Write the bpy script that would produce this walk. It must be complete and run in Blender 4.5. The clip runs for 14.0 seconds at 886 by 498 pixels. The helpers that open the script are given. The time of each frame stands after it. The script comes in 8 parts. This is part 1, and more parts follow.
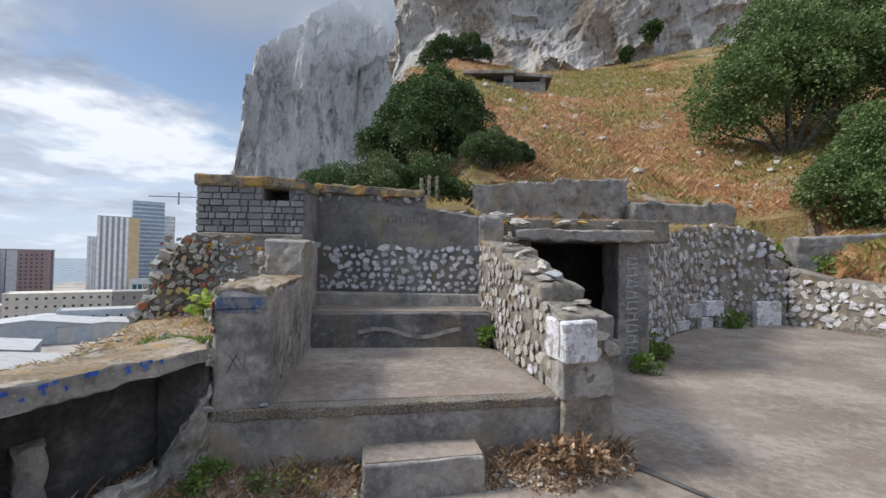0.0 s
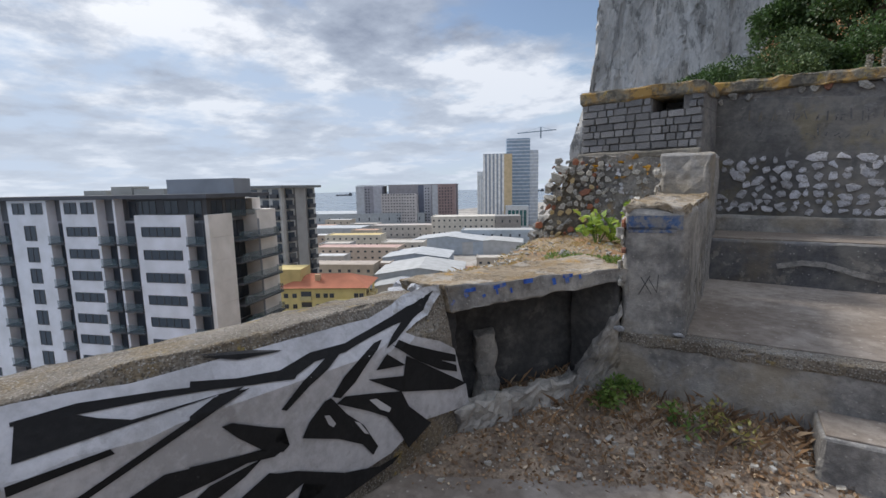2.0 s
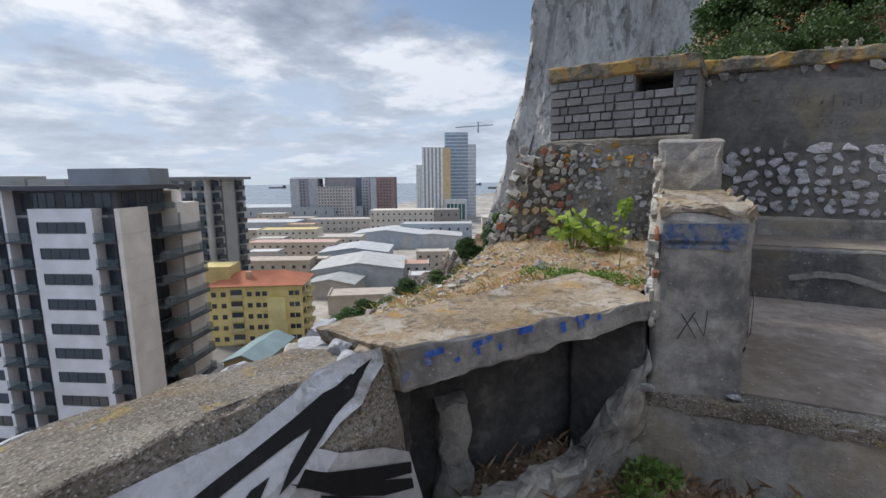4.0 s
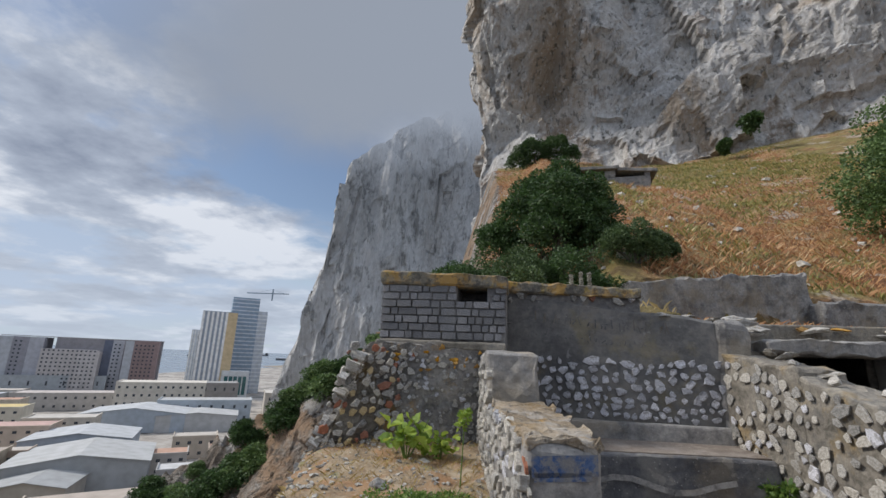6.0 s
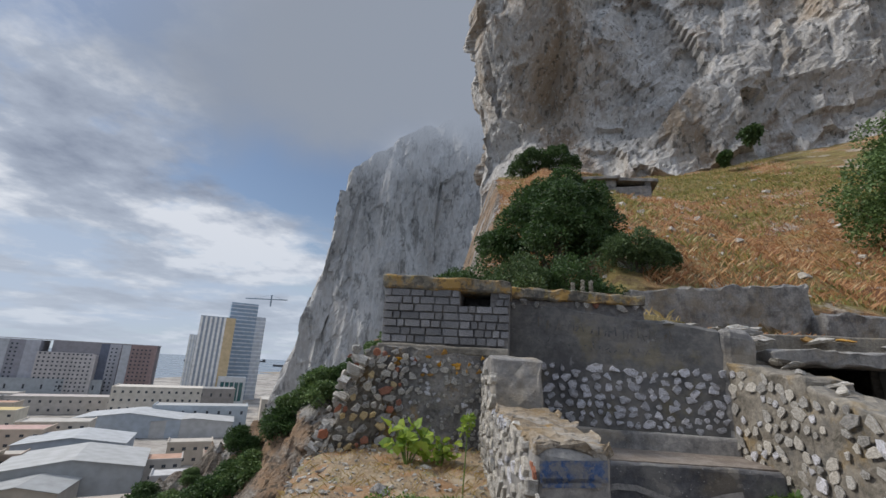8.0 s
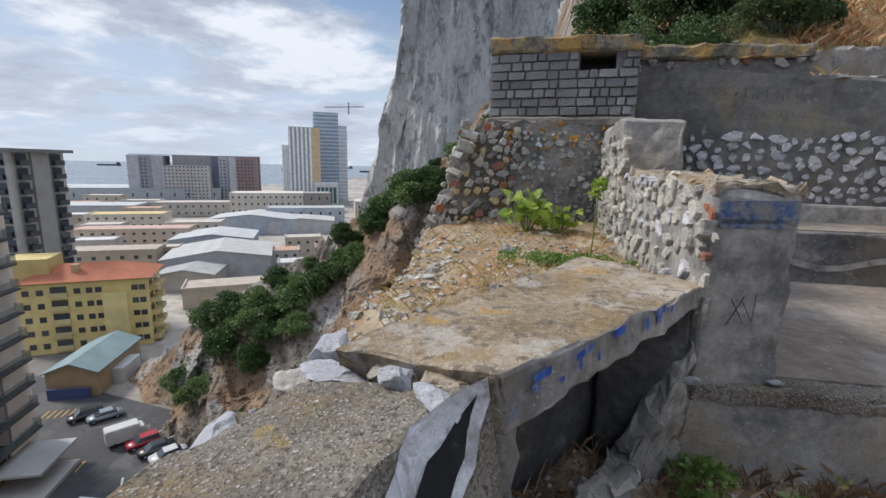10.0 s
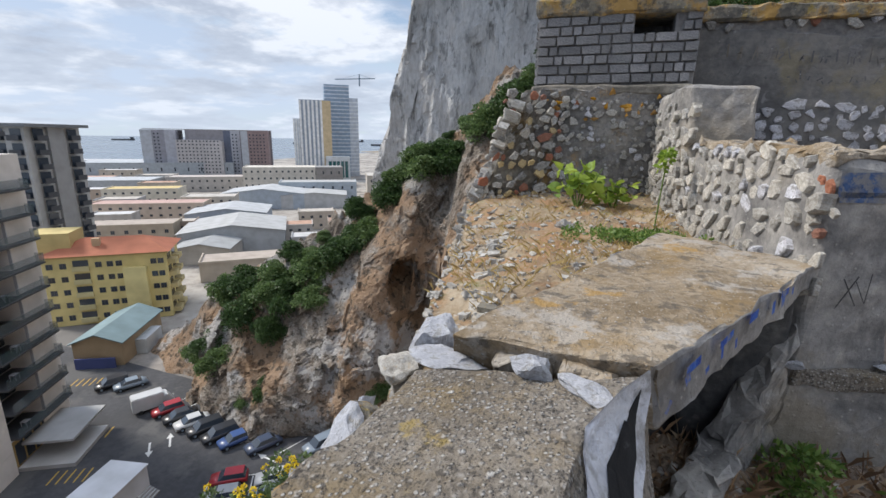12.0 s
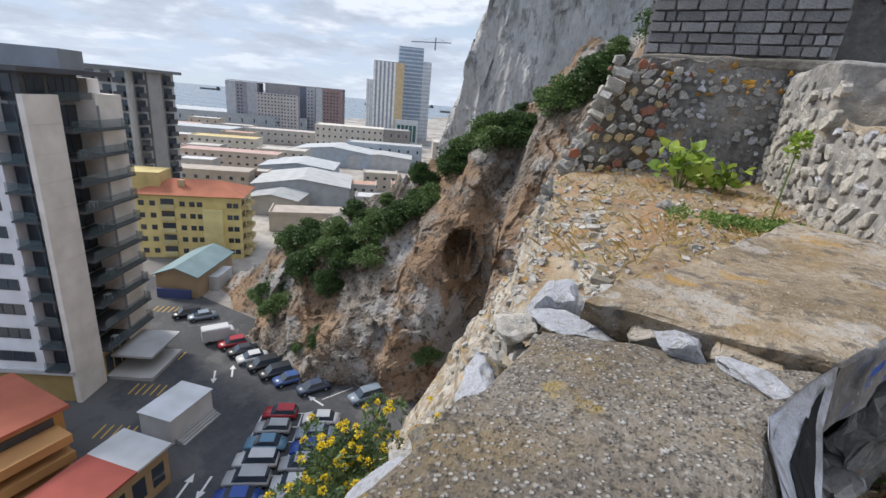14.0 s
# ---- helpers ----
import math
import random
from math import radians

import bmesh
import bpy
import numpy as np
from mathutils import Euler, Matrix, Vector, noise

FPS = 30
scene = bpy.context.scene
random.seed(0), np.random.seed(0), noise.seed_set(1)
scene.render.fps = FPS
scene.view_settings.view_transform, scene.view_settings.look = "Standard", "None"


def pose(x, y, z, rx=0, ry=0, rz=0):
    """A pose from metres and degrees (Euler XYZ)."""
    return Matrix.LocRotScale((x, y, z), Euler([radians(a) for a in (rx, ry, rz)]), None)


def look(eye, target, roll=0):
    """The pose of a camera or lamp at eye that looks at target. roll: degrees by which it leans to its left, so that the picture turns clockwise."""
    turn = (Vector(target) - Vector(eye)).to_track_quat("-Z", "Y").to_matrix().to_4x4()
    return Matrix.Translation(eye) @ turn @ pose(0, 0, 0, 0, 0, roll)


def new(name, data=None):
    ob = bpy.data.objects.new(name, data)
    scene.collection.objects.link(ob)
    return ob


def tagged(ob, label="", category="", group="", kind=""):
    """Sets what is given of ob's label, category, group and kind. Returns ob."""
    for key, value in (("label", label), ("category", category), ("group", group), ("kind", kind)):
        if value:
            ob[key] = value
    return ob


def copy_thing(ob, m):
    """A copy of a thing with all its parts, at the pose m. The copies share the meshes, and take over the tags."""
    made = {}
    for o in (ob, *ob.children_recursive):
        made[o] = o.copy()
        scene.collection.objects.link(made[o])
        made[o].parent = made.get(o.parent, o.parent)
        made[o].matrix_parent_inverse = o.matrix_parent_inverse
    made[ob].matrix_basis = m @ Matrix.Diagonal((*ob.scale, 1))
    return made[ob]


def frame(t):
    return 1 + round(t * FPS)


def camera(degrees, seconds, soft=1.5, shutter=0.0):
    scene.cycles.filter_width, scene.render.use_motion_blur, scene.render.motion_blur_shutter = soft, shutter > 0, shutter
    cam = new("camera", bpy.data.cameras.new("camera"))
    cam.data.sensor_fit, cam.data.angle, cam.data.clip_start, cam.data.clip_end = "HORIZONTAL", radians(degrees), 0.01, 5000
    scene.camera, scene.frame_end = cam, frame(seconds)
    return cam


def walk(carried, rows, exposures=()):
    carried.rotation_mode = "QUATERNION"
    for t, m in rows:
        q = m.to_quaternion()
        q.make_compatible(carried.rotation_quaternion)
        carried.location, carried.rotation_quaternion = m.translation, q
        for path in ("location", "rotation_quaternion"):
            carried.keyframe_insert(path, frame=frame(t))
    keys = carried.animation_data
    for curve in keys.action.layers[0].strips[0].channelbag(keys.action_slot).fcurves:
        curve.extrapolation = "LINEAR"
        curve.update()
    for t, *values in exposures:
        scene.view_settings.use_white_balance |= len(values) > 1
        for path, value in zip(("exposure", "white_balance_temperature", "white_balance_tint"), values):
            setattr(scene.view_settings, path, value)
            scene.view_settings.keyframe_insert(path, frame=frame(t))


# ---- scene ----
cam = camera(89.5, 14.0)
PATH = [
    (0, (1.25, 0.741, 1.514), (1.255, 2.741, 1.563), 1.0),
    (0.5, (1.267, 0.762, 1.486), (0.721, 2.686, 1.493), 0.6),
    (1, (1.168, 0.77, 1.451), (0.11, 2.46, 1.289), -0.7),
    (1.5, (0.972, 0.796, 1.432), (-0.302, 2.313, 1.154), -1.0),
    (2, (0.823, 0.882, 1.443), (-0.525, 2.334, 1.166), -1.1),
    (4.5, (-0.084, 1.689, 1.431), (-1.015, 3.436, 1.146), 0.5),
    (5, (-0.234, 1.658, 1.529), (-0.827, 3.567, 1.464), 0.8),
    (5.5, (-0.253, 1.607, 1.601), (-0.665, 3.551, 1.829), 1.3),
    (6, (-0.242, 1.555, 1.637), (-0.575, 3.471, 2.103), 2.4),
    (6.5, (-0.231, 1.532, 1.653), (-0.491, 3.402, 2.311), 2.4),
    (7, (-0.232, 1.532, 1.659), (-0.454, 3.351, 2.462), 2.2),
    (7.5, (-0.237, 1.541, 1.654), (-0.441, 3.34, 2.505), 2.1),
    (8, (-0.285, 1.586, 1.603), (-0.616, 3.493, 2.104), 3.2),
    (8.5, (-0.309, 1.603, 1.522), (-0.751, 3.546, 1.359), 3.4),
    (9, (-0.414, 1.666, 1.393), (-0.991, 3.557, 1.096), 3.4),
    (11.5, (-0.835, 1.757, 1.345), (-1.469, 3.589, 0.852), 0.1),
    (12, (-0.91, 1.737, 1.34), (-1.576, 3.559, 0.853), 1.0),
    (12.5, (-1.007, 1.714, 1.306), (-1.736, 3.503, 0.789), 2.5),
    (13, (-1.08, 1.692, 1.27), (-1.864, 3.434, 0.679), 3.7),
    (13.5, (-1.092, 1.679, 1.265), (-1.92, 3.392, 0.65), 4.5),
    (14, (-1.091, 1.698, 1.277), (-1.964, 3.386, 0.654), 5.2),
]
walk(cam, [(t, look(eye, target, roll)) for t, eye, target, roll in PATH], [(0.0, 0.50), (0.6, 0.32), (1.0, 0.16), (1.5, 0.2), (2.0, 0.32), (4.5, 0.3), (6.0, 0.16), (6.6, 0.24), (7.5, 0.17), (8.0, 0.06), (8.5, 0.09), (9.5, 0.33), (14.0, 0.50)])

# ---- world and sun: bright broken overcast, the sun behind thin cloud over the sea ----
SUN_AZ, SUN_EL = -93.0, 44.0
wd = bpy.data.worlds.new("sky")
scene.world = wd
wd.use_nodes = True
wn, wl = wd.node_tree.nodes, wd.node_tree.links
wn.clear()
w_out, w_bg = wn.new("ShaderNodeOutputWorld"), wn.new("ShaderNodeBackground")
sky = wn.new("ShaderNodeTexSky")
sky.sky_type, sky.sun_disc = "NISHITA", False
sky.sun_elevation, sky.sun_rotation = radians(SUN_EL), radians(SUN_AZ)
sky.air_density, sky.dust_density = 1.0, 0.4
w_co = wn.new("ShaderNodeTexCoord")
w_sep = wn.new("ShaderNodeSeparateXYZ")
wl.new(w_co.outputs["Generated"], w_sep.inputs[0])


def w_math(op, a, b=None, c=None):
    n = wn.new("ShaderNodeMath")
    n.operation = op
    for i, v in enumerate((a, b, c)):
        if v is None:
            continue
        if isinstance(v, (int, float)):
            n.inputs[i].default_value = v
        else:
            wl.new(v, n.inputs[i])
    return n.outputs[0]


# the cloud deck is a flat layer seen in perspective: direction over height
w_h = w_math("ADD", w_math("MAXIMUM", w_sep.outputs[2], 0.0), 0.16)
w_vec = wn.new("ShaderNodeCombineXYZ")
wl.new(w_math("DIVIDE", w_sep.outputs[0], w_h), w_vec.inputs[0])
wl.new(w_math("DIVIDE", w_sep.outputs[1], w_h), w_vec.inputs[1])


def w_noise(scale, detail, rough, offset):
    n = wn.new("ShaderNodeTexNoise")
    m = wn.new("ShaderNodeVectorMath")
    m.operation = "ADD"
    m.inputs[1].default_value = offset
    wl.new(w_vec.outputs[0], m.inputs[0])
    wl.new(m.outputs[0], n.inputs["Vector"])
    n.inputs["Scale"].default_value, n.inputs["Detail"].default_value = scale, detail
    n.inputs["Roughness"].default_value = rough
    return n.outputs["Fac"]


def w_ramp(fac, stops):
    n = wn.new("ShaderNodeValToRGB")
    e = n.color_ramp.elements
    while len(e) < len(stops):
        e.new(0.5)
    for i, (p, c) in enumerate(stops):
        e[i].position, e[i].color = p, (*c, 1)
    wl.new(fac, n.inputs[0])
    return n.outputs[0]


def w_mix(fac, a, b, mode="MIX"):
    n = wn.new("ShaderNodeMix")
    n.data_type, n.blend_type = "RGBA", mode
    if isinstance(fac, (int, float)):
        n.inputs[0].default_value = fac
    else:
        wl.new(fac, n.inputs[0])
    for i, v in ((6, a), (7, b)):
        if isinstance(v, tuple):
            n.inputs[i].default_value = (*v, 1)
        else:
            wl.new(v, n.inputs[i])
    return n.outputs[2]


cover = w_ramp(w_noise(1.05, 10, 0.58, (3.1, 1.7, 0)), [(0.41, (0, 0, 0)), (0.515, (1, 1, 1))])
shade = w_ramp(w_noise(1.5, 10, 0.58, (7.4, 2.2, 3)), [(0.38, (2.75, 3.2, 4.1)), (0.49, (4.3, 4.85, 5.8)), (0.59, (8.0, 8.3, 8.8))])
skycol = w_mix(cover, w_mix(0.10, w_mix(1.0, sky.outputs[0], (3.9, 5.1, 6.9), "DARKEN"), (5.4, 5.9, 6.7)), shade)
# brighter haze towards the horizon
low = w_ramp(w_math("MAXIMUM", w_sep.outputs[2], 0.0), [(0.0, (1, 1, 1)), (0.30, (0, 0, 0))])
skycol = w_mix(w_math("MULTIPLY", low, 0.72), skycol, (6.2, 6.9, 7.8))
# the glow of the hidden sun spreads through the cloud
w_dot = wn.new("ShaderNodeVectorMath")
w_dot.operation = "DOT_PRODUCT"
wl.new(w_co.outputs["Generated"], w_dot.inputs[0])
SUN_DIR = Vector((math.sin(radians(SUN_AZ)) * math.cos(radians(SUN_EL)), math.cos(radians(SUN_AZ)) * math.cos(radians(SUN_EL)), math.sin(radians(SUN_EL))))
w_dot.inputs[1].default_value = SUN_DIR
glow = w_math("POWER", w_math("MAXIMUM", w_dot.outputs["Value"], 0.0), 7.0)
skycol = w_mix(1.0, skycol, w_mix(glow, (0.92, 0.93, 0.96), (1.22, 1.20, 1.18)), "MULTIPLY")
# an overcast sky is brightest overhead
zenith = w_ramp(w_math("MAXIMUM", w_sep.outputs[2], 0.0), [(0.50, (0.86, 0.86, 0.86)), (0.78, (1.15, 1.15, 1.15)), (1.0, (2.6, 2.6, 2.6))])
skycol = w_mix(1.0, skycol, zenith, "MULTIPLY")
wl.new(skycol, w_bg.inputs["Color"])
w_bg.inputs["Strength"].default_value = 0.105
wl.new(w_bg.outputs[0], w_out.inputs[0])

sun = new("sun", bpy.data.lights.new("sun", "SUN"))
sun.data.energy, sun.data.angle, sun.data.color = 2.9, radians(12), (1.0, 0.945, 0.87)
sun.matrix_world = look(SUN_DIR * 50, (0, 0, 0))


# ---- materials ----
def material(name, base, scale=3.0, rough=0.85, bump=0.3, fine=9.0, layers=(), metal=0.0, vary=0.0, coord="Object", bump_dist=0.02, stretch=(1, 1, 1), rough_var=0.1):
    """base: stops of a ramp over two scales of grain. layers: (kind, scale, low, high, colour, strength): stains, pebbles, lichen."""
    m = bpy.data.materials.new(name)
    m.use_nodes = True
    nt = m.node_tree
    n, l = nt.nodes, nt.links
    b = n["Principled BSDF"]
    co = n.new("ShaderNodeTexCoord")
    mp = n.new("ShaderNodeMapping")
    mp.inputs["Scale"].default_value = stretch
    l.new(co.outputs[coord], mp.inputs[0])

    def noise_tex(s, detail=5.0, r=0.6):
        t = n.new("ShaderNodeTexNoise")
        t.inputs["Scale"].default_value, t.inputs["Detail"].default_value, t.inputs["Roughness"].default_value = s, detail, r
        l.new(mp.outputs[0], t.inputs["Vector"])
        return t.outputs["Fac"]

    def calc(op, x, y):
        t = n.new("ShaderNodeMath")
        t.operation = op
        for i, v in enumerate((x, y)):
            if isinstance(v, (int, float)):
                t.inputs[i].default_value = v
            else:
                l.new(v, t.inputs[i])
        return t.outputs[0]

    def rng(v, lo, hi):
        t = n.new("ShaderNodeMapRange")
        t.inputs[1].default_value, t.inputs[2].default_value = lo, hi
        l.new(v, t.inputs[0])
        return t.outputs[0]

    big, small = noise_tex(scale), noise_tex(scale * fine, 6.0, 0.65)
    grain = calc("ADD", calc("MULTIPLY", big, 0.6), calc("MULTIPLY", small, 0.4))
    ramp = n.new("ShaderNodeValToRGB")
    e = ramp.color_ramp.elements
    while len(e) < len(base):
        e.new(0.5)
    for i, c in enumerate(base):
        e[i].position, e[i].color = 0.40 + 0.20 * i / max(1, len(base) - 1), (*c, 1)
    l.new(grain, ramp.inputs[0])
    col = ramp.outputs[0]
    height = small
    for kind, s, lo, hi, c, k in layers:
        if kind == "noise":
            f = rng(noise_tex(s, 7.0, 0.66), lo - 0.035, hi - 0.045)
        else:
            v = n.new("ShaderNodeTexVoronoi")
            v.inputs["Scale"].default_value = s
            l.new(mp.outputs[0], v.inputs["Vector"])
            pick = n.new("ShaderNodeSeparateXYZ")
            l.new(v.outputs["Color"], pick.inputs[0])
            if kind == "crack":
                v.feature = "DISTANCE_TO_EDGE"
                f = rng(v.outputs["Distance"], hi, lo)
            else:
                f = calc("MULTIPLY", rng(v.outputs["Distance"], hi, lo), rng(pick.outputs[0], 0.45, 0.6))
        f = calc("MULTIPLY", f, k)
        mx = n.new("ShaderNodeMix")
        mx.data_type = "RGBA"
        l.new(f, mx.inputs[0])
        l.new(col, mx.inputs[6])
        mx.inputs[7].default_value = (*c, 1)
        col = mx.outputs[2]
        if kind == "pebble":
            height = calc("ADD", height, calc("MULTIPLY", f, 0.5))
        if kind == "crack":
            height = calc("SUBTRACT", height, calc("MULTIPLY", f, 0.8))
    if vary:
        info = n.new("ShaderNodeObjectInfo")
        hsv = n.new("ShaderNodeHueSaturation")
        l.new(calc("ADD", calc("MULTIPLY", info.outputs["Random"], 2 * vary), 1 - vary), hsv.inputs["Value"])
        l.new(calc("ADD", calc("MULTIPLY", info.outputs["Random"], vary), 1 - vary / 2), hsv.inputs["Saturation"])
        l.new(col, hsv.inputs["Color"])
        col = hsv.outputs[0]
    l.new(col, b.inputs["Base Color"])
    b.inputs["Metallic"].default_value = metal
    l.new(calc("ADD", calc("MULTIPLY", big, rough_var * 2), rough - rough_var), b.inputs["Roughness"])
    if bump:
        bp = n.new("ShaderNodeBump")
        bp.inputs["Strength"].default_value, bp.inputs["Distance"].default_value = bump, bump_dist
        l.new(height, bp.inputs["Height"])
        l.new(bp.outputs[0], b.inputs["Normal"])
    return m


def leaf_material(name, dark, light, vary=0.25, dry=None):
    """Leaves: colour differs from leaf to leaf, with a little light through them."""
    m = bpy.data.materials.new(name)
    m.use_nodes = True
    n, l = m.node_tree.nodes, m.node_tree.links
    b = n["Principled BSDF"]
    geo = n.new("ShaderNodeNewGeometry")
    ramp = n.new("ShaderNodeValToRGB")
    stops = [dark, light] + ([dry] if dry else [])
    e = ramp.color_ramp.elements
    while len(e) < len(stops):
        e.new(0.5)
    for i, c in enumerate(stops):
        e[i].position, e[i].color = (0.0, 0.8, 1.0)[i], (*c, 1)
    l.new(geo.outputs["Random Per Island"], ramp.inputs[0])
    l.new(ramp.outputs[0], b.inputs["Base Color"])
    b.inputs["Roughness"].default_value = 0.6
    tr = n.new("ShaderNodeBsdfTranslucent")
    l.new(ramp.outputs[0], tr.inputs["Color"])
    mix = n.new("ShaderNodeMixShader")
    mix.inputs[0].default_value = vary
    l.new(b.outputs[0], mix.inputs[1])
    l.new(tr.outputs[0], mix.inputs[2])
    l.new(mix.outputs[0], n["Material Output"].inputs[0])
    return m


def tint_material(name, rough=0.3, coat=0.0):
    """Paint whose colour is the object's own."""
    m = bpy.data.materials.new(name)
    m.use_nodes = True
    n, l = m.node_tree.nodes, m.node_tree.links
    b = n["Principled BSDF"]
    info = n.new("ShaderNodeObjectInfo")
    tex = n.new("ShaderNodeTexNoise")
    tex.inputs["Scale"].default_value, tex.inputs["Detail"].default_value = 0.35, 6
    co = n.new("ShaderNodeTexCoord")
    l.new(co.outputs["Object"], tex.inputs["Vector"])
    mx = n.new("ShaderNodeMix")
    mx.data_type, mx.blend_type = "RGBA", "MULTIPLY"
    mx.inputs[0].default_value = 1.0
    ramp = n.new("ShaderNodeValToRGB")
    ramp.color_ramp.elements[0].position, ramp.color_ramp.elements[0].color = 0.3, (0.78, 0.78, 0.76, 1)
    ramp.color_ramp.elements[1].position, ramp.color_ramp.elements[1].color = 0.65, (1, 1, 1, 1)
    l.new(tex.outputs["Fac"], ramp.inputs[0])
    l.new(info.outputs["Color"], mx.inputs[6])
    l.new(ramp.outputs[0], mx.inputs[7])
    l.new(mx.outputs[2], b.inputs["Base Color"])
    b.inputs["Roughness"].default_value, b.inputs["Coat Weight"].default_value = rough, coat
    return m


def glass_material(name, color, rough=0.08):
    m = bpy.data.materials.new(name)
    m.use_nodes = True
    b = m.node_tree.nodes["Principled BSDF"]
    b.inputs["Base Color"].default_value = (*color, 1)
    b.inputs["Roughness"].default_value, b.inputs["IOR"].default_value = rough, 1.5
    b.inputs["Specular IOR Level"].default_value = 0.8
    return m


LICHEN, LICHEN2 = (0.36, 0.20, 0.03), (0.42, 0.30, 0.06)
M_CONC = material("weathered_concrete", [(0.155, 0.149, 0.143), (0.261, 0.250, 0.238), (0.369, 0.350, 0.321)], 2.2, 0.9, 0.5, 10, [("noise", 3.5, 0.55, 0.7, (0.075, 0.075, 0.078), 0.7), ("pebble", 34, 0.10, 0.22, (0.42, 0.40, 0.37), 0.6), ("noise", 9, 0.62, 0.70, (0.40, 0.38, 0.34), 0.5), ("noise", 1.4, 0.56, 0.68, (0.27, 0.22, 0.15), 0.55), ("pebble", 70, 0.12, 0.24, (0.10, 0.095, 0.09), 0.5)])
M_FLOORC = material("worn_concrete_floor", [(0.150, 0.120, 0.097), (0.212, 0.178, 0.148), (0.290, 0.250, 0.214)], 0.9, 0.92, 0.5, 16, [("noise", 0.8, 0.52, 0.64, (0.19, 0.15, 0.115), 0.55), ("noise", 2.6, 0.58, 0.66, (0.36, 0.32, 0.28), 0.3), ("pebble", 22, 0.10, 0.20, (0.50, 0.46, 0.41), 0.5), ("pebble", 60, 0.12, 0.24, (0.14, 0.12, 0.10), 0.5)])
M_DARKC = material("darker_grey_concrete", [(0.061, 0.061, 0.066), (0.102, 0.102, 0.108), (0.160, 0.154, 0.150)], 1.6, 0.9, 0.5, 10, [("noise", 3.0, 0.58, 0.70, (0.22, 0.21, 0.19), 0.6), ("pebble", 30, 0.10, 0.20, (0.40, 0.39, 0.37), 0.75), ("noise", 7.0, 0.62, 0.68, (0.30, 0.28, 0.25), 0.6), ("noise", 1.2, 0.56, 0.66, (0.17, 0.14, 0.10), 0.6)])
M_PLASTER = material("grey_stained_plaster", [(0.102, 0.099, 0.099), (0.149, 0.146, 0.141), (0.221, 0.207, 0.190)], 1.3, 0.92, 0.45, 12, [("noise", 2.1, 0.58, 0.68, (0.23, 0.19, 0.10), 0.45), ("noise", 4.0, 0.60, 0.72, (0.07, 0.07, 0.075), 0.7), ("noise", 6.0, 0.66, 0.72, (0.35, 0.34, 0.34), 0.5)])
M_PEBBLE = material("exposed_pebble_concrete", [(0.150, 0.127, 0.100), (0.235, 0.205, 0.168), (0.330, 0.300, 0.258)], 2.2, 0.95, 1.0, 30, [("noise", 2.6, 0.54, 0.66, (0.25, 0.175, 0.075), 0.55), ("pebble", 62, 0.16, 0.40, (0.45, 0.43, 0.40), 0.7), ("pebble", 95, 0.24, 0.42, (0.50, 0.475, 0.44), 0.9), ("pebble", 130, 0.20, 0.40, (0.075, 0.065, 0.06), 0.55), ("pebble", 13, 0.05, 0.11, (0.60, 0.585, 0.56), 0.85), ("pebble", 31, 0.08, 0.2, (0.50, 0.48, 0.45), 0.5), ("noise", 60, 0.58, 0.64, (0.06, 0.052, 0.045), 0.7), ("noise", 5.5, 0.66, 0.70, LICHEN2, 0.5)])
M_SLAB = material("weathered_slab_top", [(0.165, 0.12, 0.07), (0.26, 0.205, 0.14), (0.37, 0.315, 0.245)], 2.0, 0.95, 0.8, 18, [("noise", 3.2, 0.54, 0.66, (0.23, 0.145, 0.05), 0.6), ("noise", 5.0, 0.58, 0.64, (0.36, 0.335, 0.30), 0.7), ("pebble", 40, 0.08, 0.18, (0.58, 0.55, 0.51), 0.7), ("pebble", 90, 0.16, 0.32, (0.44, 0.40, 0.34), 0.7), ("noise", 16, 0.58, 0.66, (0.07, 0.06, 0.05), 0.7), ("noise", 3.6, 0.63, 0.68, LICHEN, 0.6)])
M_LICHEN = material("lichen_covered_concrete", [(0.10, 0.095, 0.085), (0.20, 0.18, 0.14), (0.28, 0.25, 0.2)], 2.6, 0.95, 0.6, 10, [("noise", 2.6, 0.53, 0.62, LICHEN, 0.75), ("noise", 8.0, 0.60, 0.68, LICHEN2, 0.6), ("noise", 14, 0.56, 0.64, (0.06, 0.055, 0.05), 0.7), ("pebble", 40, 0.10, 0.20, (0.45, 0.44, 0.42), 0.5)])
M_COB = material("rough_plaster_with_flint", [(0.12, 0.115, 0.11), (0.19, 0.18, 0.17), (0.29, 0.27, 0.245)], 2.8, 0.95, 0.9, 10, [("noise", 2.4, 0.58, 0.66, LICHEN, 0.6), ("pebble", 20, 0.14, 0.28, (0.46, 0.45, 0.435), 0.9), ("pebble", 46, 0.14, 0.28, (0.36, 0.35, 0.34), 0.8), ("noise", 9, 0.60, 0.68, (0.06, 0.06, 0.06), 0.6)])
M_MORTAR = material("sandy_mortar", [(0.111, 0.103, 0.085), (0.204, 0.183, 0.154), (0.289, 0.265, 0.221)], 3.0, 0.95, 0.8, 9, [("noise", 2.6, 0.60, 0.70, (0.30, 0.20, 0.07), 0.5), ("noise", 6, 0.58, 0.70, (0.08, 0.08, 0.08), 0.7)])
M_MORTAR_D = material("dark_mortar", [(0.115, 0.112, 0.115), (0.182, 0.176, 0.173), (0.270, 0.257, 0.243)], 3.0, 0.95, 0.8, 9, [("noise", 6, 0.60, 0.70, (0.26, 0.24, 0.21), 0.5)])
